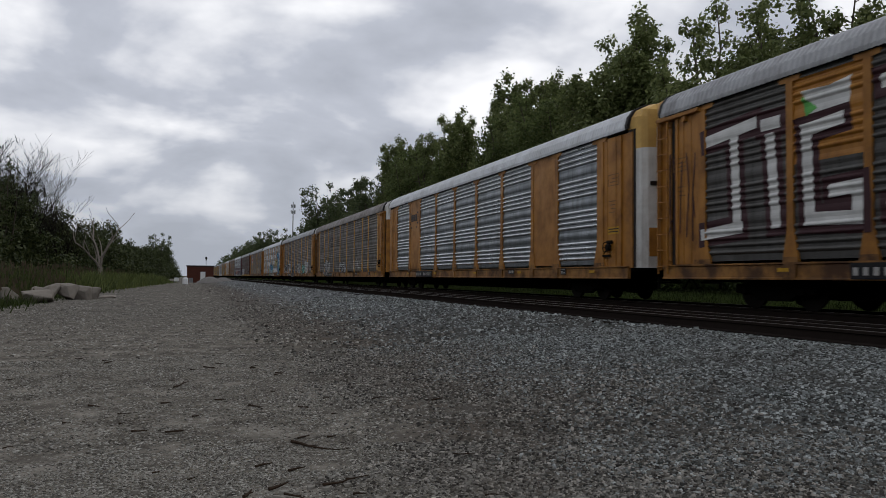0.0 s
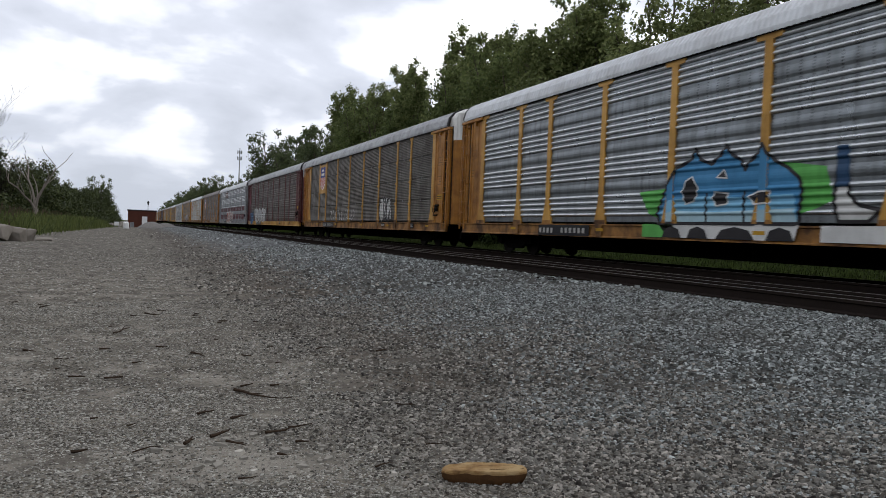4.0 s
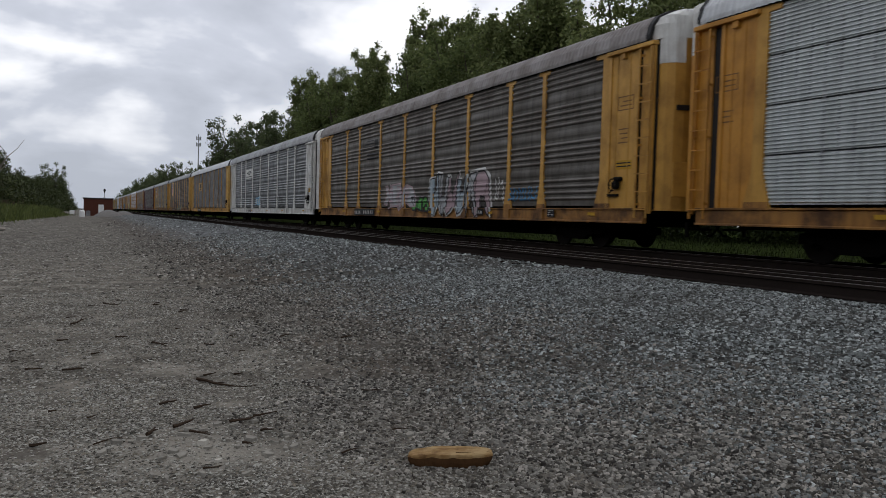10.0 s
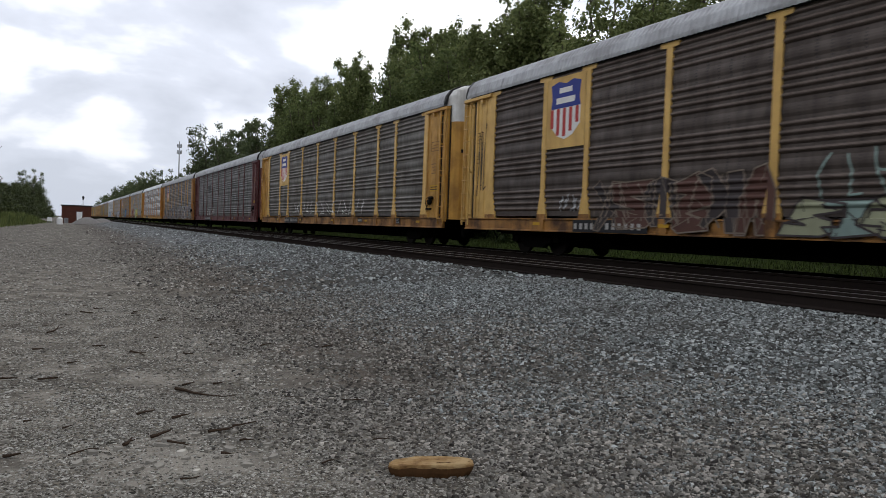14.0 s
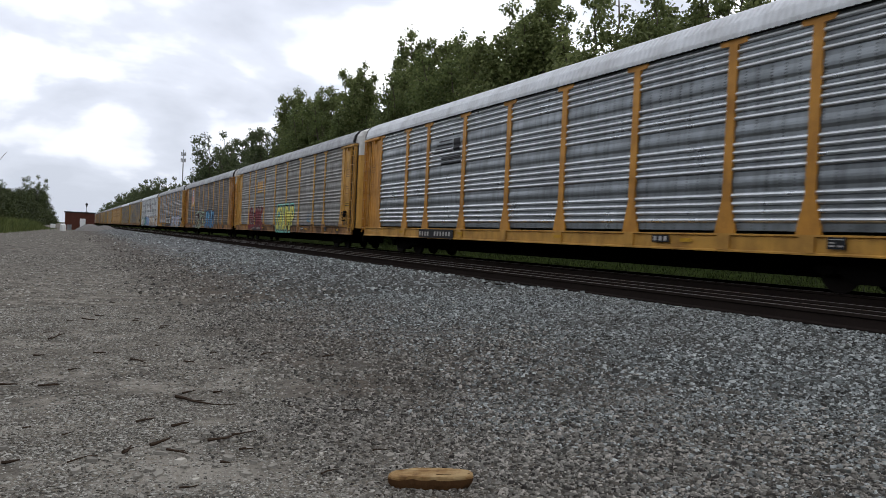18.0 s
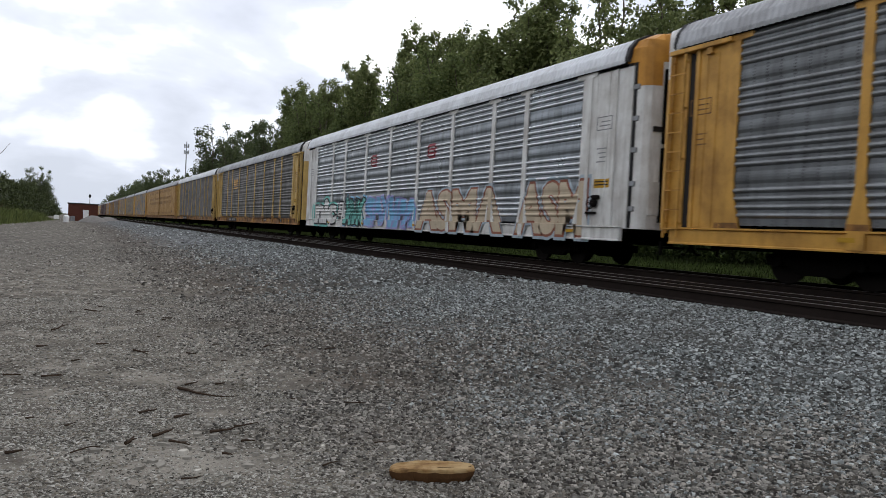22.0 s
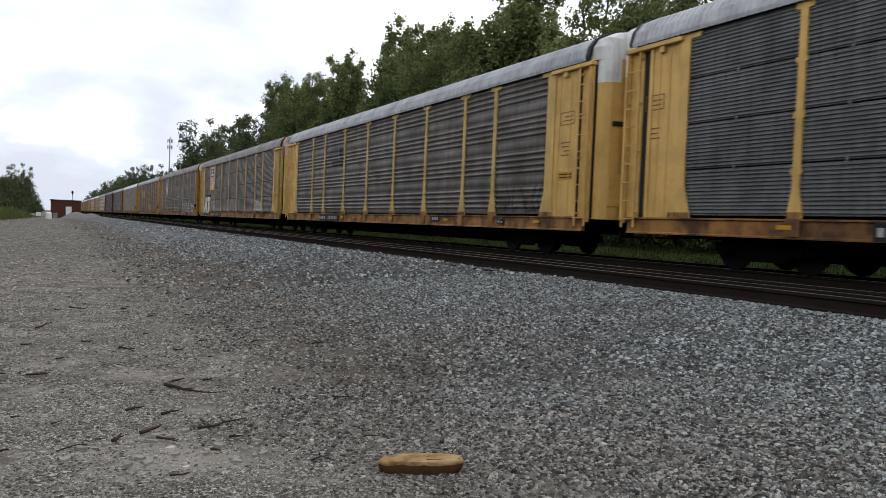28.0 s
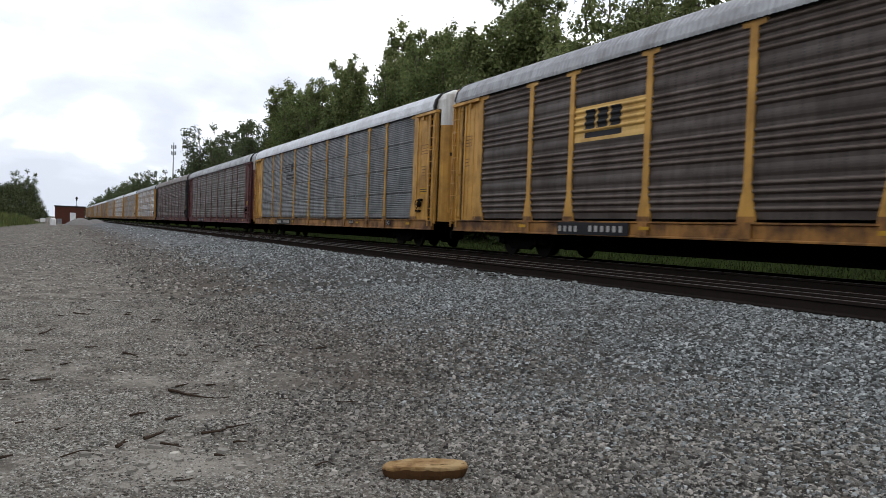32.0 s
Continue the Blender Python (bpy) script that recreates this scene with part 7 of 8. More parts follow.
def build_reeds():
    rng = np.random.default_rng(4)
    n = 26000
    y = 26 + 150 * rng.uniform(0, 1, n) ** 1.5
    x = -8.0 - rng.uniform(0, 1, n) ** 1.3 * 12 + rng.normal(scale=0.35, size=n)
    z = np.full(n, -0.36)
    h = rng.uniform(1.3, 2.5, n) * (0.75 + 0.25 * np.sin(y * 0.4)) * np.clip((-7.6 - x) / 2.0 + 0.35, 0.3, 1)
    a = rng.uniform(0, 6.28, n)
    w = 0.03 + rng.uniform(0, 0.03, n)
    lean = rng.normal(scale=0.22, size=(n, 2))
    base = np.stack([x, y, z], 1)
    side = np.stack([np.cos(a) * w, np.sin(a) * w, np.zeros(n)], 1)
    top = base + np.stack([lean[:, 0] * h, lean[:, 1] * h, h], 1)
    v = np.stack([base - side, base + side, top + side * 0.3, top - side * 0.3], 1).reshape(-1, 3)
    tagged(put("reeds", quads_mesh("reeds", v, REED)), "tall green reeds along the edge of the gravel", "reeds", kind="stuff")
    m = rng.uniform(size=n) < 0.22
    tip = top[m]
    k = len(tip)
    s = np.stack([np.full(k, 0.05), np.zeros(k), np.zeros(k)], 1)
    up = np.stack([np.zeros(k), np.zeros(k), np.full(k, 0.3)], 1)
    v = np.stack([tip - s, tip + s - up * 0.2, tip + up, tip - s + up * 0.4], 1).reshape(-1, 3)
    tagged(put("reed_plumes", quads_mesh("reed_plumes", v, REEDTOP)), "dry brown plumes on the reeds", "reeds", kind="stuff")


build_reeds()


def build_grass():
    """Rough grass on the far side of the tracks and low weeds along the lot's edge."""
    rng = np.random.default_rng(9)
    n = 36000
    y = 4 + 90 * rng.uniform(0, 1, n) ** 1.4
    x = 16.0 + rng.uniform(0, 1, n) * 8
    z = np.array([0.46 + 0.3 * smooth_step(15.8, 23.0, q) for q in x])
    h = rng.uniform(0.06, 0.22, n)
    a = rng.uniform(0, 6.28, n)
    side = np.stack([np.cos(a) * 0.02, np.sin(a) * 0.02, np.zeros(n)], 1)
    base = np.stack([x, y, z - 0.02], 1)
    lean = rng.normal(scale=0.35, size=(n, 2))
    top = base + np.stack([lean[:, 0] * h, lean[:, 1] * h, h], 1)
    v = np.stack([base - side, base + side, top + side * 0.2, top - side * 0.2], 1).reshape(-1, 3)
    tagged(put("grass", quads_mesh("grass", v, TURF)), "rough green grass beyond the tracks", "grass", kind="stuff")
    n = 6000
    y = 24 + 130 * rng.uniform(0, 1, n) ** 1.3
    x = -7.4 + rng.normal(scale=0.6, size=n) + 2.5 * np.clip((y - 90) / 60, 0, 1)
    h = rng.uniform(0.1, 0.55, n)
    a = rng.uniform(0, 6.28, n)
    side = np.stack([np.cos(a) * 0.03, np.sin(a) * 0.03, np.zeros(n)], 1)
    base = np.stack([x, y, np.full(n, -0.12)], 1)
    lean = rng.normal(scale=0.4, size=(n, 2))
    top = base + np.stack([lean[:, 0] * h, lean[:, 1] * h, h], 1)
    v = np.stack([base - side, base + side, top + side * 0.3, top - side * 0.3], 1).reshape(-1, 3)
    tagged(put("weeds", quads_mesh("weeds", v, LEAF_C)), "low weeds along the lot's edge", "grass", kind="stuff")
    n = 22000
    y = 58 + 100 * rng.uniform(0, 1, n)
    x = -8.6 + 4.4 * np.clip((y - 70) / 80, 0, 1) + rng.normal(scale=0.9, size=n)
    h = rng.uniform(0.3, 1.9, n) * (0.6 + 0.4 * np.sin(y * 0.7)) * np.clip((-2.6 - x) / 3.0, 0.25, 1)
    a = rng.uniform(0, 6.28, n)
    side = np.stack([np.cos(a) * 0.055, np.sin(a) * 0.055, np.zeros(n)], 1)
    base = np.stack([x, y, np.full(n, -0.15)], 1)
    lean = rng.normal(scale=0.35, size=(n, 2))
    top = base + np.stack([lean[:, 0] * h, lean[:, 1] * h, h], 1)
    v = np.stack([base - side, base + side, top + side * 0.4, top - side * 0.4], 1).reshape(-1, 3)
    tagged(put("tall_weeds", quads_mesh("tall_weeds", v, WEED)), "bright green weeds at the far edge of the lot", "grass", kind="stuff")


build_grass()


# ---- things by the line, far off ----
def boulder_mesh(seed, sx, sy, sz):
    """A broken block: the hull of points thrown on a rough box, its edges chipped."""
    rng = random.Random(seed)
    bm = bmesh.new()
    for i in range(22):
        q = Vector([rng.uniform(-1, 1) for _ in range(3)])
        k = max(abs(q.x), abs(q.y), abs(q.z)) ** 0.75
        q = q / k * rng.uniform(0.72, 0.9)
        bm.verts.new((q.x * sx, q.y * sy, max(-0.45, q.z * 0.62 + 0.12 * q.x) * sz))
    r = bmesh.ops.convex_hull(bm, input=bm.verts[:])
    bmesh.ops.delete(bm, geom=[e for e in r["geom_interior"] if isinstance(e, bmesh.types.BMVert)], context="VERTS")
    bmesh.ops.dissolve_limit(bm, angle_limit=0.12, verts=bm.verts[:], edges=bm.edges[:])
    bmesh.ops.bevel(bm, geom=bm.edges[:], offset=0.035 * min(sx, sz), segments=1, affect="EDGES")
    return bm_mesh("boulder", bm, ROCK)


def build_boulders():
    for i, (x, y, sx, sy, sz, a) in enumerate([(-6.75, 40.0, 0.95, 0.7, 0.75, 20), (-7.0, 43.5, 0.8, 0.7, 1.0, 70), (-6.1, 44.2, 0.7, 0.6, 1.05, 140), (-5.6, 44.8, 0.75, 0.6, 0.95, 200),
                                               (-8.3, 39.5, 0.7, 0.8, 1.2, 250), (-8.9, 36.5, 0.9, 0.7, 0.8, 310), (-5.2, 46.5, 0.5, 0.5, 0.8, 30), (-7.6, 45.5, 0.8, 0.7, 1.0, 90), (-4.4, 47.5, 0.6, 0.35, 0.25, 10)]):
        b = put("boulder", boulder_mesh(i + 1, sx, sy, sz), None, (x, y, ground_z(x, y) + sz * 0.32), rot=(0, 0, radians(a)))
        tagged(b, "pale weathered limestone boulder at the gravel's edge", "boulder", "boulders at the lot's edge")


build_boulders()


def build_relay_house():
    """Small brick building by the line: courses are joined rows of bricks, with a door and a flat roof."""
    h = new("relay_house")
    h.location = (1.9, 149.5, ground_z(1.9, 149))
    tagged(h, "small flat-roofed red brick railway building with a white door", "building")
    bm = bmesh.new()
    box(bm, -2.4, 0.0, 0, 4, 0, 3.05)
    box(bm, 0.95, 2.4, 0, 4, 0, 3.05)
    box(bm, 0.0, 0.95, 0, 4, 2.08, 3.05)
    part("wall", bm, BRICK, h)
    bm = bmesh.new()
    for r in range(40):
        off = 0.11 * (r % 2)
        for c in range(21):
            x = -2.4 + off + 0.225 * c
            z = 0.02 + 0.076 * r
            if x + 0.21 > 2.4 or (-0.05 < x + 0.21 and x < 0.98 and z < 2.1):
                continue
            box(bm, x, x + 0.213, -0.012, 0.0, z, z + 0.064)
    wall = part("bricks", bm, BRICK, h, "courses of red brick")
    wall["kind"] = "stuff"
    bm = bmesh.new()
    box(bm, -2.55, 2.55, -0.15, 4.15, 3.05, 3.25, 0.02)
    part("roof", bm, plain("tar_roof", (0.05, 0.045, 0.045), 0.9), h)
    bm = bmesh.new()
    box(bm, 0.03, 0.92, -0.03, 0.03, 0.02, 2.06, 0.01)
    d = part("door", bm, TANKWHITE, h, "white steel door")
    bm = bmesh.new()
    box(bm, 0.78, 0.84, -0.09, -0.03, 1.0, 1.06, 0.01)
    part("handle", bm, IRON, d)
    bm = bmesh.new()
    box(bm, -2.0, -1.3, -0.25, 0.0, 0.0, 0.9, 0.02)
    part("meter_box", bm, GREYPAINT, h, "grey meter box")


build_relay_house()


def build_far_things():
    t = new("white_tank")
    t.location = (-0.62, 124, ground_z(-0.6, 124))
    tagged(t, "white cylindrical tank standing on the gravel", "tank")
    bm = bmesh.new()
    tube(bm, (0, 0, 0), (0, 0, 0.85), 0.42, 0.42, 18)
    tube(bm, (0, 0, 0.85), (0, 0, 1.05), 0.42, 0.2, 18)
    part("tank_body", bm, TANKWHITE, t, smooth=False)
    bm = bmesh.new()
    tube(bm, (0, 0, 1.05), (0, 0, 1.18), 0.14, 0.14, 12)
    part("cap", bm, GREYPAINT, t)
    b = new("utility_box")
    b.location = (-2.2, 140, ground_z(-2.2, 140))
    tagged(b, "white utility box on a short frame", "box")
    bm = bmesh.new()
    box(bm, -0.36, 0.36, -0.25, 0.25, 0.3, 0.95, 0.03)
    part("cabinet", bm, TANKWHITE, b)
    for x in (-0.3, 0.3):
        bm = bmesh.new()
        box(bm, x - 0.05, x + 0.05, -0.05, 0.05, 0, 0.3)
        part("leg", bm, GREYPAINT, b)
    for x, y, r, h in ((3.2, 131, 2.3, 1.15), (5.6, 138, 1.9, 0.75)):
        bm = bmesh.new()
        rings = []
        for k in range(7):
            q = 1 - k / 7
            rings.append([bm.verts.new((r * q * (1 + 0.14 * noise.noise((math.cos(a) * 2, math.sin(a) * 2, k))) * math.cos(a), r * q * math.sin(a) * 1.1, h * (1 - q ** 1.6))) for a in [2 * math.pi * i / 22 for i in range(22)]])
        for a, c in zip(rings, rings[1:]):
            for i in range(22):
                bm.faces.new((a[i], a[(i + 1) % 22], c[(i + 1) % 22], c[i]))
        bm.faces.new(rings[-1])
        p = put("gravel_mound", bm_mesh("gravel_mound", bm, plain("gravel_heap", (0.17, 0.16, 0.15), 0.95, 0, 30, 0.5)), None, (x, y, ground_z(x, y) - 0.03))
        tagged(p, "low heap of grey gravel by the track", "gravel pile")
    s = new("signal_mast")
    s.location = (4.9, 252, 0.2)
    tagged(s, "railway signal mast with a black target head", "signal")
    bm = bmesh.new()
    tube(bm, (0, 0, 0), (0, 0, 6.6), 0.09, 0.07, 10)
    part("pole", bm, GREYPAINT, s)
    bm = bmesh.new()
    tube(bm, (0, -0.2, 6.7), (0, -0.25, 6.7), 0.36, 0.36, 24)
    tube(bm, (0, 0, 6.0), (0, 0, 7.2), 0.2, 0.2, 10)
    part("signal_head", bm, BLACKPAINT, s)
    bm = bmesh.new()
    box(bm, -0.5, 0.5, -0.4, 0.4, 3.6, 3.68)
    box(bm, -0.5, 0.5, -0.42, -0.38, 4.5, 4.55)
    part("platform", bm, GREYPAINT, s)
    t = new("radio_tower")
    t.location = (57.4, 450, 0)
    tagged(t, "distant grey radio mast with antenna panels above the trees", "tower")
    bm = bmesh.new()
    tube(bm, (0, 0, 0), (0, 0, 45.5), 0.6, 0.22, 10)
    part("mast", bm, GREYPAINT, t)
    bm = bmesh.new()
    box(bm, -0.13, 0.13, -0.16, 0.16, -1.0, 1.0)
    panel = bm_mesh("antenna_panel", bm, GREYPAINT)
    bm = bmesh.new()
    tube(bm, (0, 0, 0), (1.25, 0, 0), 0.06, 0.06, 4)
    arm = bm_mesh("arm", bm, GREYPAINT)
    for z in (43.0, 39.5):
        for i in range(7):
            a = 2 * math.pi * i / 7
            put("arm", arm, t, (0, 0, z), rot=(0, 0, a))
            put("antenna_panel", panel, t, (1.25 * math.cos(a), 1.25 * math.sin(a), z), rot=(0, 0, a))


build_far_things()


# ---- loose stones and litter on the ground near the camera ----
def stone_mesh(name, material, x, y, size, rng, label, tall=0.75):
    """Loose angular stones, half sunk: each a flat, skewed, sharp-edged chip."""
    n = len(x)
    bv = np.array([(1, 0, -0.3), (-0.5, 0.87, -0.3), (-0.5, -0.87, -0.3), (0.62, 0.18, 1), (-0.42, 0.5, 1), (-0.25, -0.6, 1)], float)
    bf = np.array([(3, 4, 5), (0, 1, 4), (0, 4, 3), (1, 2, 5), (1, 5, 4), (2, 0, 3), (2, 3, 5)])
    z = np.array([ground_z(a, b) for a, b in zip(x, y)])
    s = size * np.clip(rng.lognormal(0.0, 0.36, n), 0.4, 2.0)
    shape = bv[None] * rng.uniform(0.7, 1.3, (n, 6, 1)) + rng.uniform(-0.28, 0.28, (n, 6, 3))
    shape = shape * (s[:, None] * np.stack([rng.uniform(0.9, 1.5, n), rng.uniform(0.8, 1.2, n), rng.uniform(0.4 * tall, tall, n)], 1))[:, None, :]
    a = rng.uniform(0, 6.28, n)
    c, q = np.cos(a)[:, None], np.sin(a)[:, None]
    v = np.stack([shape[..., 0] * c - shape[..., 1] * q + x[:, None], shape[..., 0] * q + shape[..., 1] * c + y[:, None],
                  shape[..., 2] + (z + s * 0.18)[:, None]], -1).reshape(-1, 3)
    f = (bf[None] + 6 * np.arange(n)[:, None, None]).reshape(-1)
    me = bpy.data.meshes.new(name)
    me.vertices.add(len(v))
    me.vertices.foreach_set("co", v.astype(np.float32).ravel())
    m = len(f) // 3
    me.loops.add(3 * m)
    me.loops.foreach_set("vertex_index", f.astype(np.int32))
    me.polygons.add(m)
    me.polygons.foreach_set("loop_start", np.arange(0, 3 * m, 3, dtype=np.int32))
    me.polygons.foreach_set("loop_total", np.full(m, 3, dtype=np.int32))
    me.update(calc_edges=True)
    me.materials.append(material)
    tagged(put(name, me), label, "gravel", kind="stuff")


def wander(x, y):
    return 0.9 * noise.noise((x * 0.5, y * 0.5, 7.0)) + 0.4 * noise.noise((x * 1.7, y * 1.7, 2.0))


def strew(seed, count, near, far, size_lot, size_ballast, note, a0=-16, a1=62):
    """Stones over the lot between two distances: brown gravel on the open lot, grey ballast towards the rails."""
    rng = np.random.default_rng(seed)
    d = np.sqrt(rng.uniform(near ** 2, far ** 2, count))
    a = np.radians(rng.uniform(a0, a1, count))
    x, y = d * np.sin(a), d * np.cos(a)
    keep = (x < 8.08) & (x > -7.2)
    x, y = x[keep], y[keep]
    xw = np.array([p + wander(p, q) for p, q in zip(x, y)])
    ease = lambda lo, hi: (lambda k: k * k * (3 - 2 * k))(np.clip((xw - lo) / (hi - lo), 0, 1))
    bare = np.array([smooth_step(0.15, 0.65, noise.noise((p * 0.55 + 9, q * 0.4, 1.0)) + 0.3 * noise.noise((p * 2.1, q * 2.1, 5.0))
                                 + 1.4 * math.exp(-((p - 0.62) / 0.55) ** 2 - ((q - 4.3) / 0.6) ** 2)) for p, q in zip(x, y)])
    u, v = rng.uniform(size=len(x)), rng.uniform(size=len(x))
    rough = u < ease(0.9, 3.0)
    cool = rough & (v < ease(2.4, 5.4))
    thin = rng.uniform(size=len(x)) < (size_lot / size_ballast) ** 0.85
    brown = (~rough) & (rng.uniform(size=len(x)) > 0.55 * bare)
    dull = rough & ~cool & thin
    cool &= thin
    stone_mesh("gravel_stones", STONE_BROWN, x[brown], y[brown], size_lot, rng, "fine brown and grey gravel " + note, 0.36)
    stone_mesh("slate_chips", STONE_DULL, x[dull], y[dull], size_ballast, rng, "dull dark grey stone chips " + note)
    stone_mesh("ballast_stones", STONE_GREY, x[cool], y[cool], size_ballast, rng, "pale grey crushed ballast stones " + note)


strew(1, 190000, 2.2, 6.2, 0.0066, 0.0104, "by the camera")
strew(2, 200000, 6.0, 13.5, 0.0088, 0.0124, "along the track")
strew(5, 5000, 0.3, 9.0, 0.0125, 0.0175, "round about", 62, 344)
strew(6, 4000, 0.3, 2.2, 0.0095, 0.0135, "underfoot")
strew(3, 110000, 13.0, 34.0, 0.0165, 0.0225, "further off")
strew(4, 30000, 33.0, 90.0, 0.032, 0.038, "in the distance")


def build_firewood():
    """Short split log lying on the gravel: a pale face above that tapers to both ends, bark and torn fibres below."""
    w = new("split_log")
    w.location = (1.785, 3.59, ground_z(1.8, 3.6) + 0.052)
    w.rotation_euler = (0, 0, radians(-27))
    tagged(w, "short split log with a pale face lying on gravel", "log")
    n = 40

    def half_width(q, side):
        """Plan outline: blunt ends, a shallow nick in the near edge left of the middle."""
        k = 1 - abs(q) ** 4.5
        k = max(0.0, k) ** 0.6
        nick = 0.22 * math.exp(-((q + 0.42) / 0.16) ** 2) if side < 0 else 0.0
        return 0.083 * k * (1 - nick + 0.10 * noise.noise((q * 2.2, side * 3.0, 4.0)) + 0.04 * noise.noise((q * 9, side * 5.0, 1.0)))

    def body(layers):
        bm = bmesh.new()
        rings = []
        for z, grow, rough in layers:
            ring = []
            for i in range(2 * n):
                side = 1 if i < n else -1
                q = -0.995 + 1.99 * ((i % n) + 0.5) / n
                q = q if side > 0 else -q
                x = 0.236 * q * grow
                y = side * half_width(q, side) * grow
                bow = 0.012 * q + 0.012 * noise.noise((q * 1.7, 2.0, 0.0)) - 0.010 * q * q
                ring.append(bm.verts.new((x, y, z + bow + rough * noise.noise((q * 6.0, side * 2.0 + z * 30, 7.0)))))
            rings.append(ring)
        for a, b in zip(rings, rings[1:]):
            for i in range(2 * n):
                bm.faces.new((a[i], a[(i + 1) % (2 * n)], b[(i + 1) % (2 * n)], b[i]))
        bm.faces.new(rings[0][::-1])
        bm.faces.new(rings[-1])
        return bm
    part("bark_side", body([(-0.058, 0.80, 0.008), (-0.045, 0.90, 0.010), (-0.022, 0.975, 0.008), (0.004, 1.0, 0.006)]), LOGSIDE, w, "dark bark underside")
    part("split_face", body([(0.0045, 0.996, 0.006), (0.014, 0.985, 0.004), (0.0215, 0.94, 0.003), (0.024, 0.86, 0.002)]), SPLIT, w, "pale split wood face")
    bm = bmesh.new()
    for k in range(3):
        tube(bm, (0.03 + 0.05 * k, -0.045 + 0.006 * k, 0.026), (0.15 + 0.03 * k, -0.038 + 0.012 * k, 0.0265 + 0.002 * k), 0.0025, 0.0012, 5)
    part("split_line", bm, LOGSIDE, w, "dark crack along the grain")


build_firewood()


def build_twigs():
    spots = [(0.67, 7.86, 0.28, -62, 0.012), (0.9, 6.03, 0.41, -64, 0.014), (0.92, 4.79, 0.19, 4, 0.011), (0.38, 4.71, 0.15, 49, 0.012), (0.56, 4.8, 0.15, 19, 0.013), (0.62, 4.6, 0.16, -52, 0.009), (0.85, 4.32, 0.07, -35, 0.009), (2.48, 7.55, 0.17, 42, 0.011), (-0.38, 6.97, 0.13, 9, 0.01), (-0.09, 6.82, 0.16, -28, 0.007), (-0.06, 9.77, 0.45, 66, 0.011), (0.33, 11.57, 0.29, -44, 0.012), (-0.21, 8.41, 0.1, -8, 0.011), (0.34, 8.41, 0.12, -7, 0.01), (0.5, 5.5, 0.19, 67, 0.01), (1.94, 5.29, 0.19, -68, 0.006), (-0.19, 5.47, 0.05, 20, 0.009), (1.11, 7.74, 0.15, -67, 0.008)]
    rng = random.Random(12)
    for x, y, ln, a, r in spots:
        bm = bmesh.new()
        p, d = Vector((-ln / 2, 0, 0.012)), Vector((1, 0, 0.0))
        for k in range(4):
            d = (d + Vector((0, rng.uniform(-0.35, 0.35), rng.uniform(-0.06, 0.08)))).normalized()
            q = p + d * ln / 4
            tube(bm, p, q, r * (1 - 0.16 * k), r * (0.84 - 0.16 * k), 6)
            if k == 2:
                tube(bm, p, p + (d + Vector((0, rng.choice((-0.8, 0.8)), 0.1))).normalized() * ln * 0.25, 0.006, 0.003, 5)
            p = q
        t = tagged(part("stick", bm, LOGBARK, None), "dark broken stick on the gravel", "stick", "sticks on the gravel")
        t.location, t.rotation_euler = (x, y, ground_z(x, y) + 0.008), (0, 0, radians(a))


build_twigs()


def build_pale_stones():
    """Larger pale flat stones that stand out of the gravel."""
    rng = random.Random(30)
    for x, y, s in [(0.62, 4.44, 0.045), (0.32, 5.56, 0.028), (1.36, 3.83, 0.03), (0.54, 6.04, 0.03), (1.42, 4.36, 0.025), (0.65, 4.08, 0.03), (1.64, 7.15, 0.03), (1.41, 6.42, 0.03), (0.7, 7.49, 0.025), (1.3, 4.45, 0.02)]:
        bm = bmesh.new()
        n = 7
        lo = [bm.verts.new((s * rng.uniform(0.8, 1.2) * math.cos(6.283 * i / n), s * rng.uniform(0.5, 0.8) * math.sin(6.283 * i / n), -0.01)) for i in range(n)]
        hi = [bm.verts.new((v.co.x * 0.75, v.co.y * 0.75, s * rng.uniform(0.35, 0.5))) for v in lo]
        for i in range(n):
            bm.faces.new((lo[i], lo[(i + 1) % n], hi[(i + 1) % n], hi[i]))
        bm.faces.new(hi)
        t = tagged(part("pale_stone", bm, PALE_STONE, None), "pale flat stone lying among darker gravel", "stone", "pale stones on the gravel")
        t.location, t.rotation_euler = (x, y, ground_z(x, y) + 0.004), (0, 0, rng.uniform(0, 6.28))


build_pale_stones()


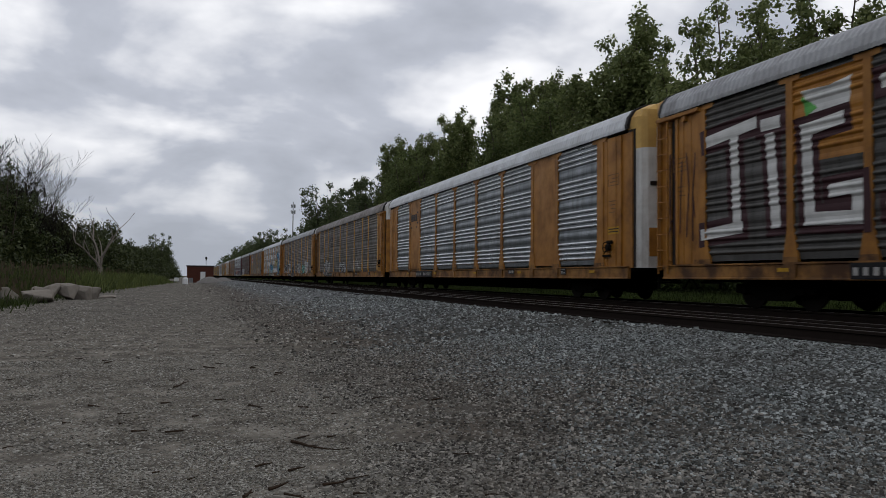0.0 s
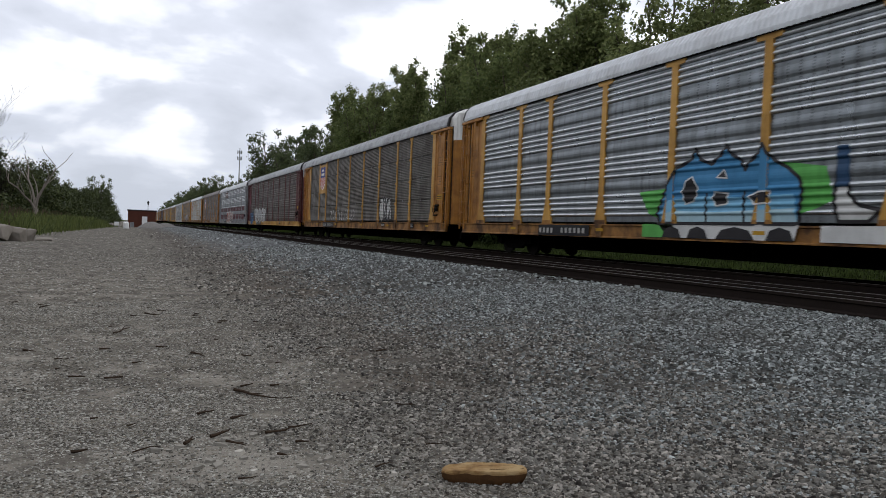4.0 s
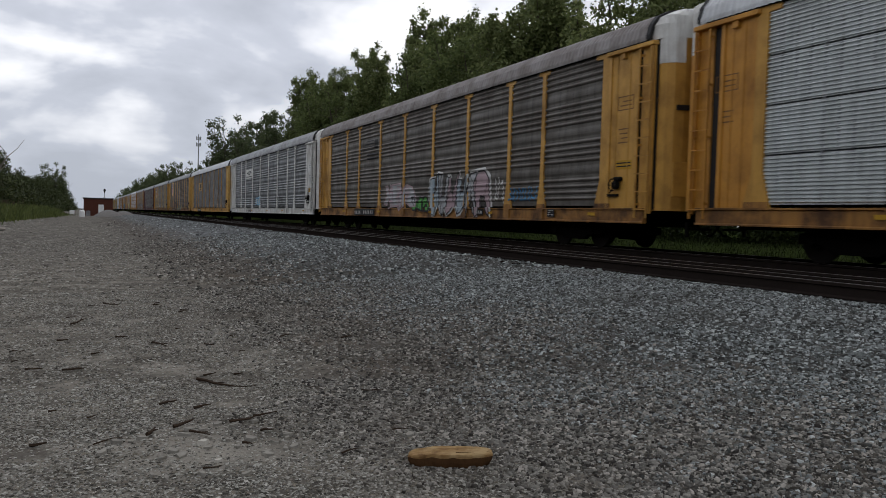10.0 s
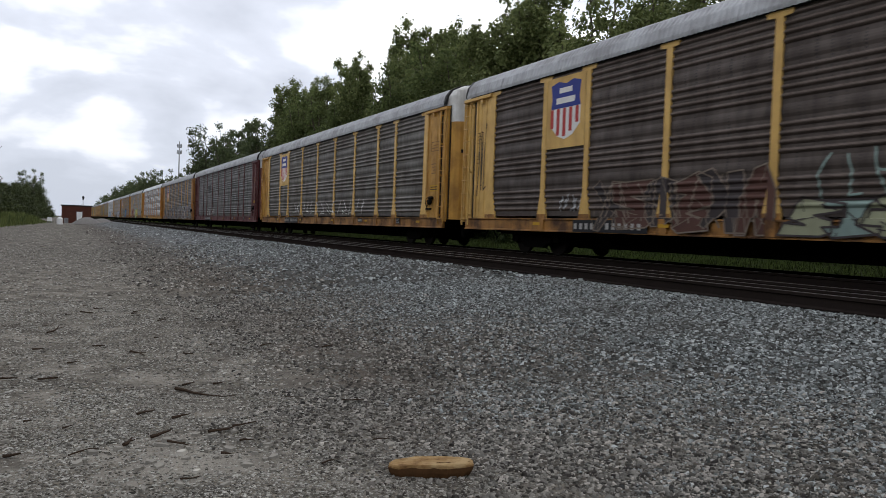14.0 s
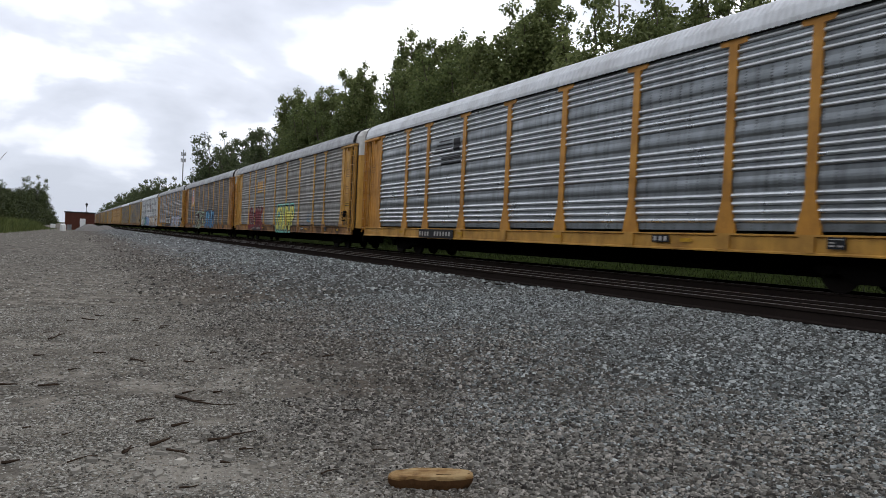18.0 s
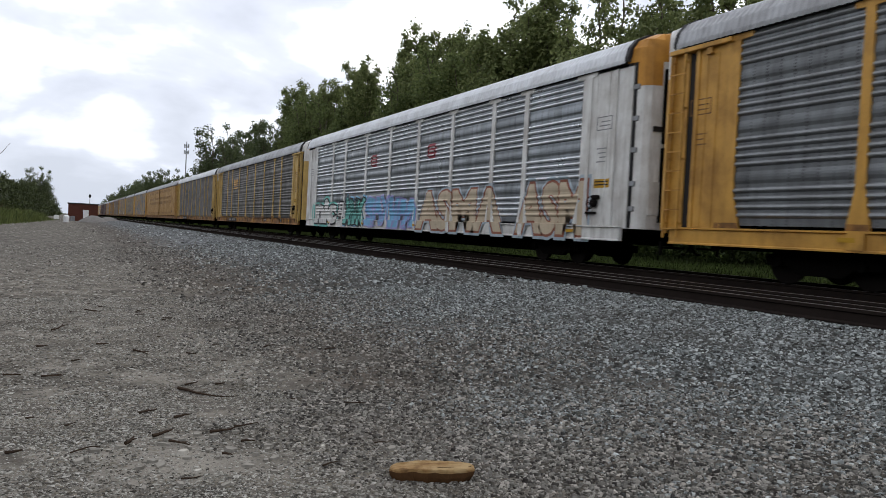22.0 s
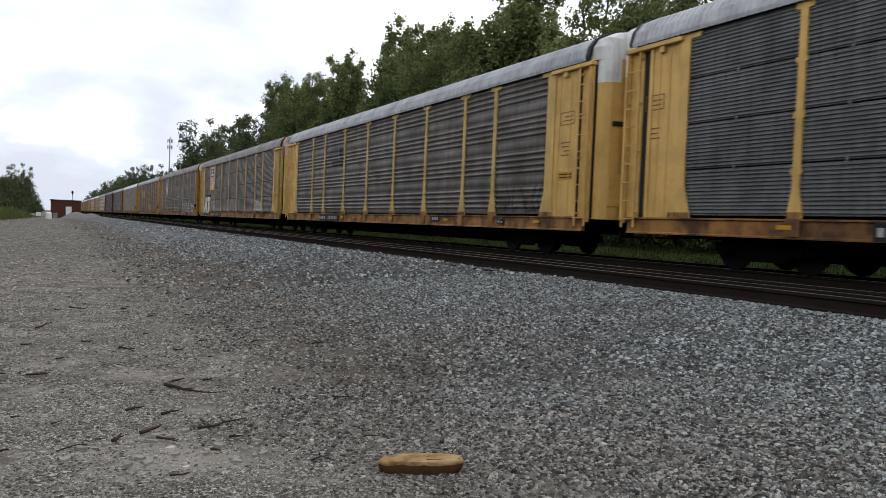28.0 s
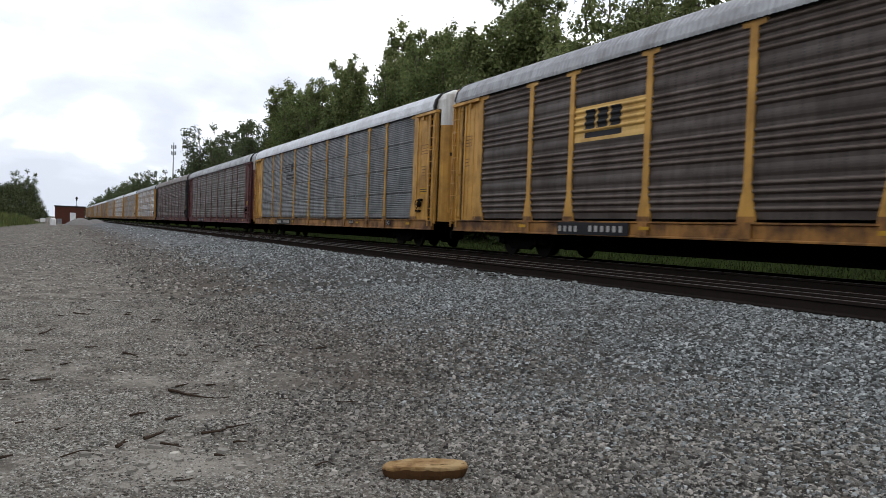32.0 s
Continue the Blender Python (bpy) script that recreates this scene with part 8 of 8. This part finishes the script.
def build_litter():
    """Bits of dark bark and pale flat shards scattered over the packed lot."""
    rng = random.Random(77)
    for k in range(46):
        x, y = rng.uniform(-2.2, 2.0), 3.9 + 10.5 * rng.random() ** 1.3
        ln, r = rng.uniform(0.05, 0.16), rng.uniform(0.005, 0.011)
        bm = bmesh.new()
        p = Vector((-ln / 2, 0, r * 0.6))
        for j in range(3):
            q = p + Vector((ln / 3, rng.uniform(-0.3, 0.3) * ln / 3, rng.uniform(-0.05, 0.08) * ln))
            tube(bm, p, q, r * (1 - 0.2 * j), r * (0.8 - 0.2 * j), 5)
            p = q
        t = tagged(part("bark_bit", bm, LOGBARK, None), "small dark bit of bark on the gravel", "stick", "bark bits on the gravel")
        t.location, t.rotation_euler = (x, y, ground_z(x, y) + 0.006), (0, 0, rng.uniform(-0.6, 0.6))
    for k in range(60):
        near = k < 38
        x, y = (rng.gauss(0.75, 0.42), rng.gauss(4.35, 0.45)) if near else (rng.uniform(-1.5, 2.4), rng.uniform(4, 9))
        a, b = rng.uniform(0.018, 0.045), rng.uniform(0.4, 0.75)
        bm = bmesh.new()
        n = rng.randint(5, 7)
        ring = [(a * rng.uniform(0.75, 1.25) * math.cos(6.283 * i / n), a * b * rng.uniform(0.75, 1.25) * math.sin(6.283 * i / n)) for i in range(n)]
        lo = [bm.verts.new((u, v, -0.006)) for u, v in ring]
        hi = [bm.verts.new((u * 0.9, v * 0.9, 0.012 + 0.25 * u * rng.uniform(-0.6, 0.6))) for u, v in ring]
        for i in range(n):
            bm.faces.new((lo[i], lo[(i + 1) % n], hi[(i + 1) % n], hi[i]))
        bm.faces.new(hi)
        t = tagged(part("stone_shard", bm, SHARD, None), "flat dull grey stone shard on packed dirt", "stone", "stone shards on the lot")
        t.location, t.rotation_euler = (x, y, ground_z(x, y) + 0.006), (rng.uniform(-0.15, 0.15), rng.uniform(-0.15, 0.15), rng.uniform(0, 6.28))


build_litter()


# ---- what moves: the whole train rolls towards the camera's side at one speed ----
def motions():
    # the train runs evenly but for a slight hang back near the end
    rows = [(0.0, 0.0), (0.1, 0.0), (8.0, 0.0), (16.0, 0.0), (24.0, 0.0), (25.5, 0.0), (27.5, 0.85), (28.2, 0.8), (29.0, 0.62), (30.0, 0.8), (30.4, 0.72), (31.0, 0.0), (31.5, 0.0), (32.0, 0.0)]
    for car, y in MOVING:
        walk(car, [(t, pose(TRACK_FAR, y - SPEED * t + lag, RAIL_TOP)) for t, lag in rows])


motions()
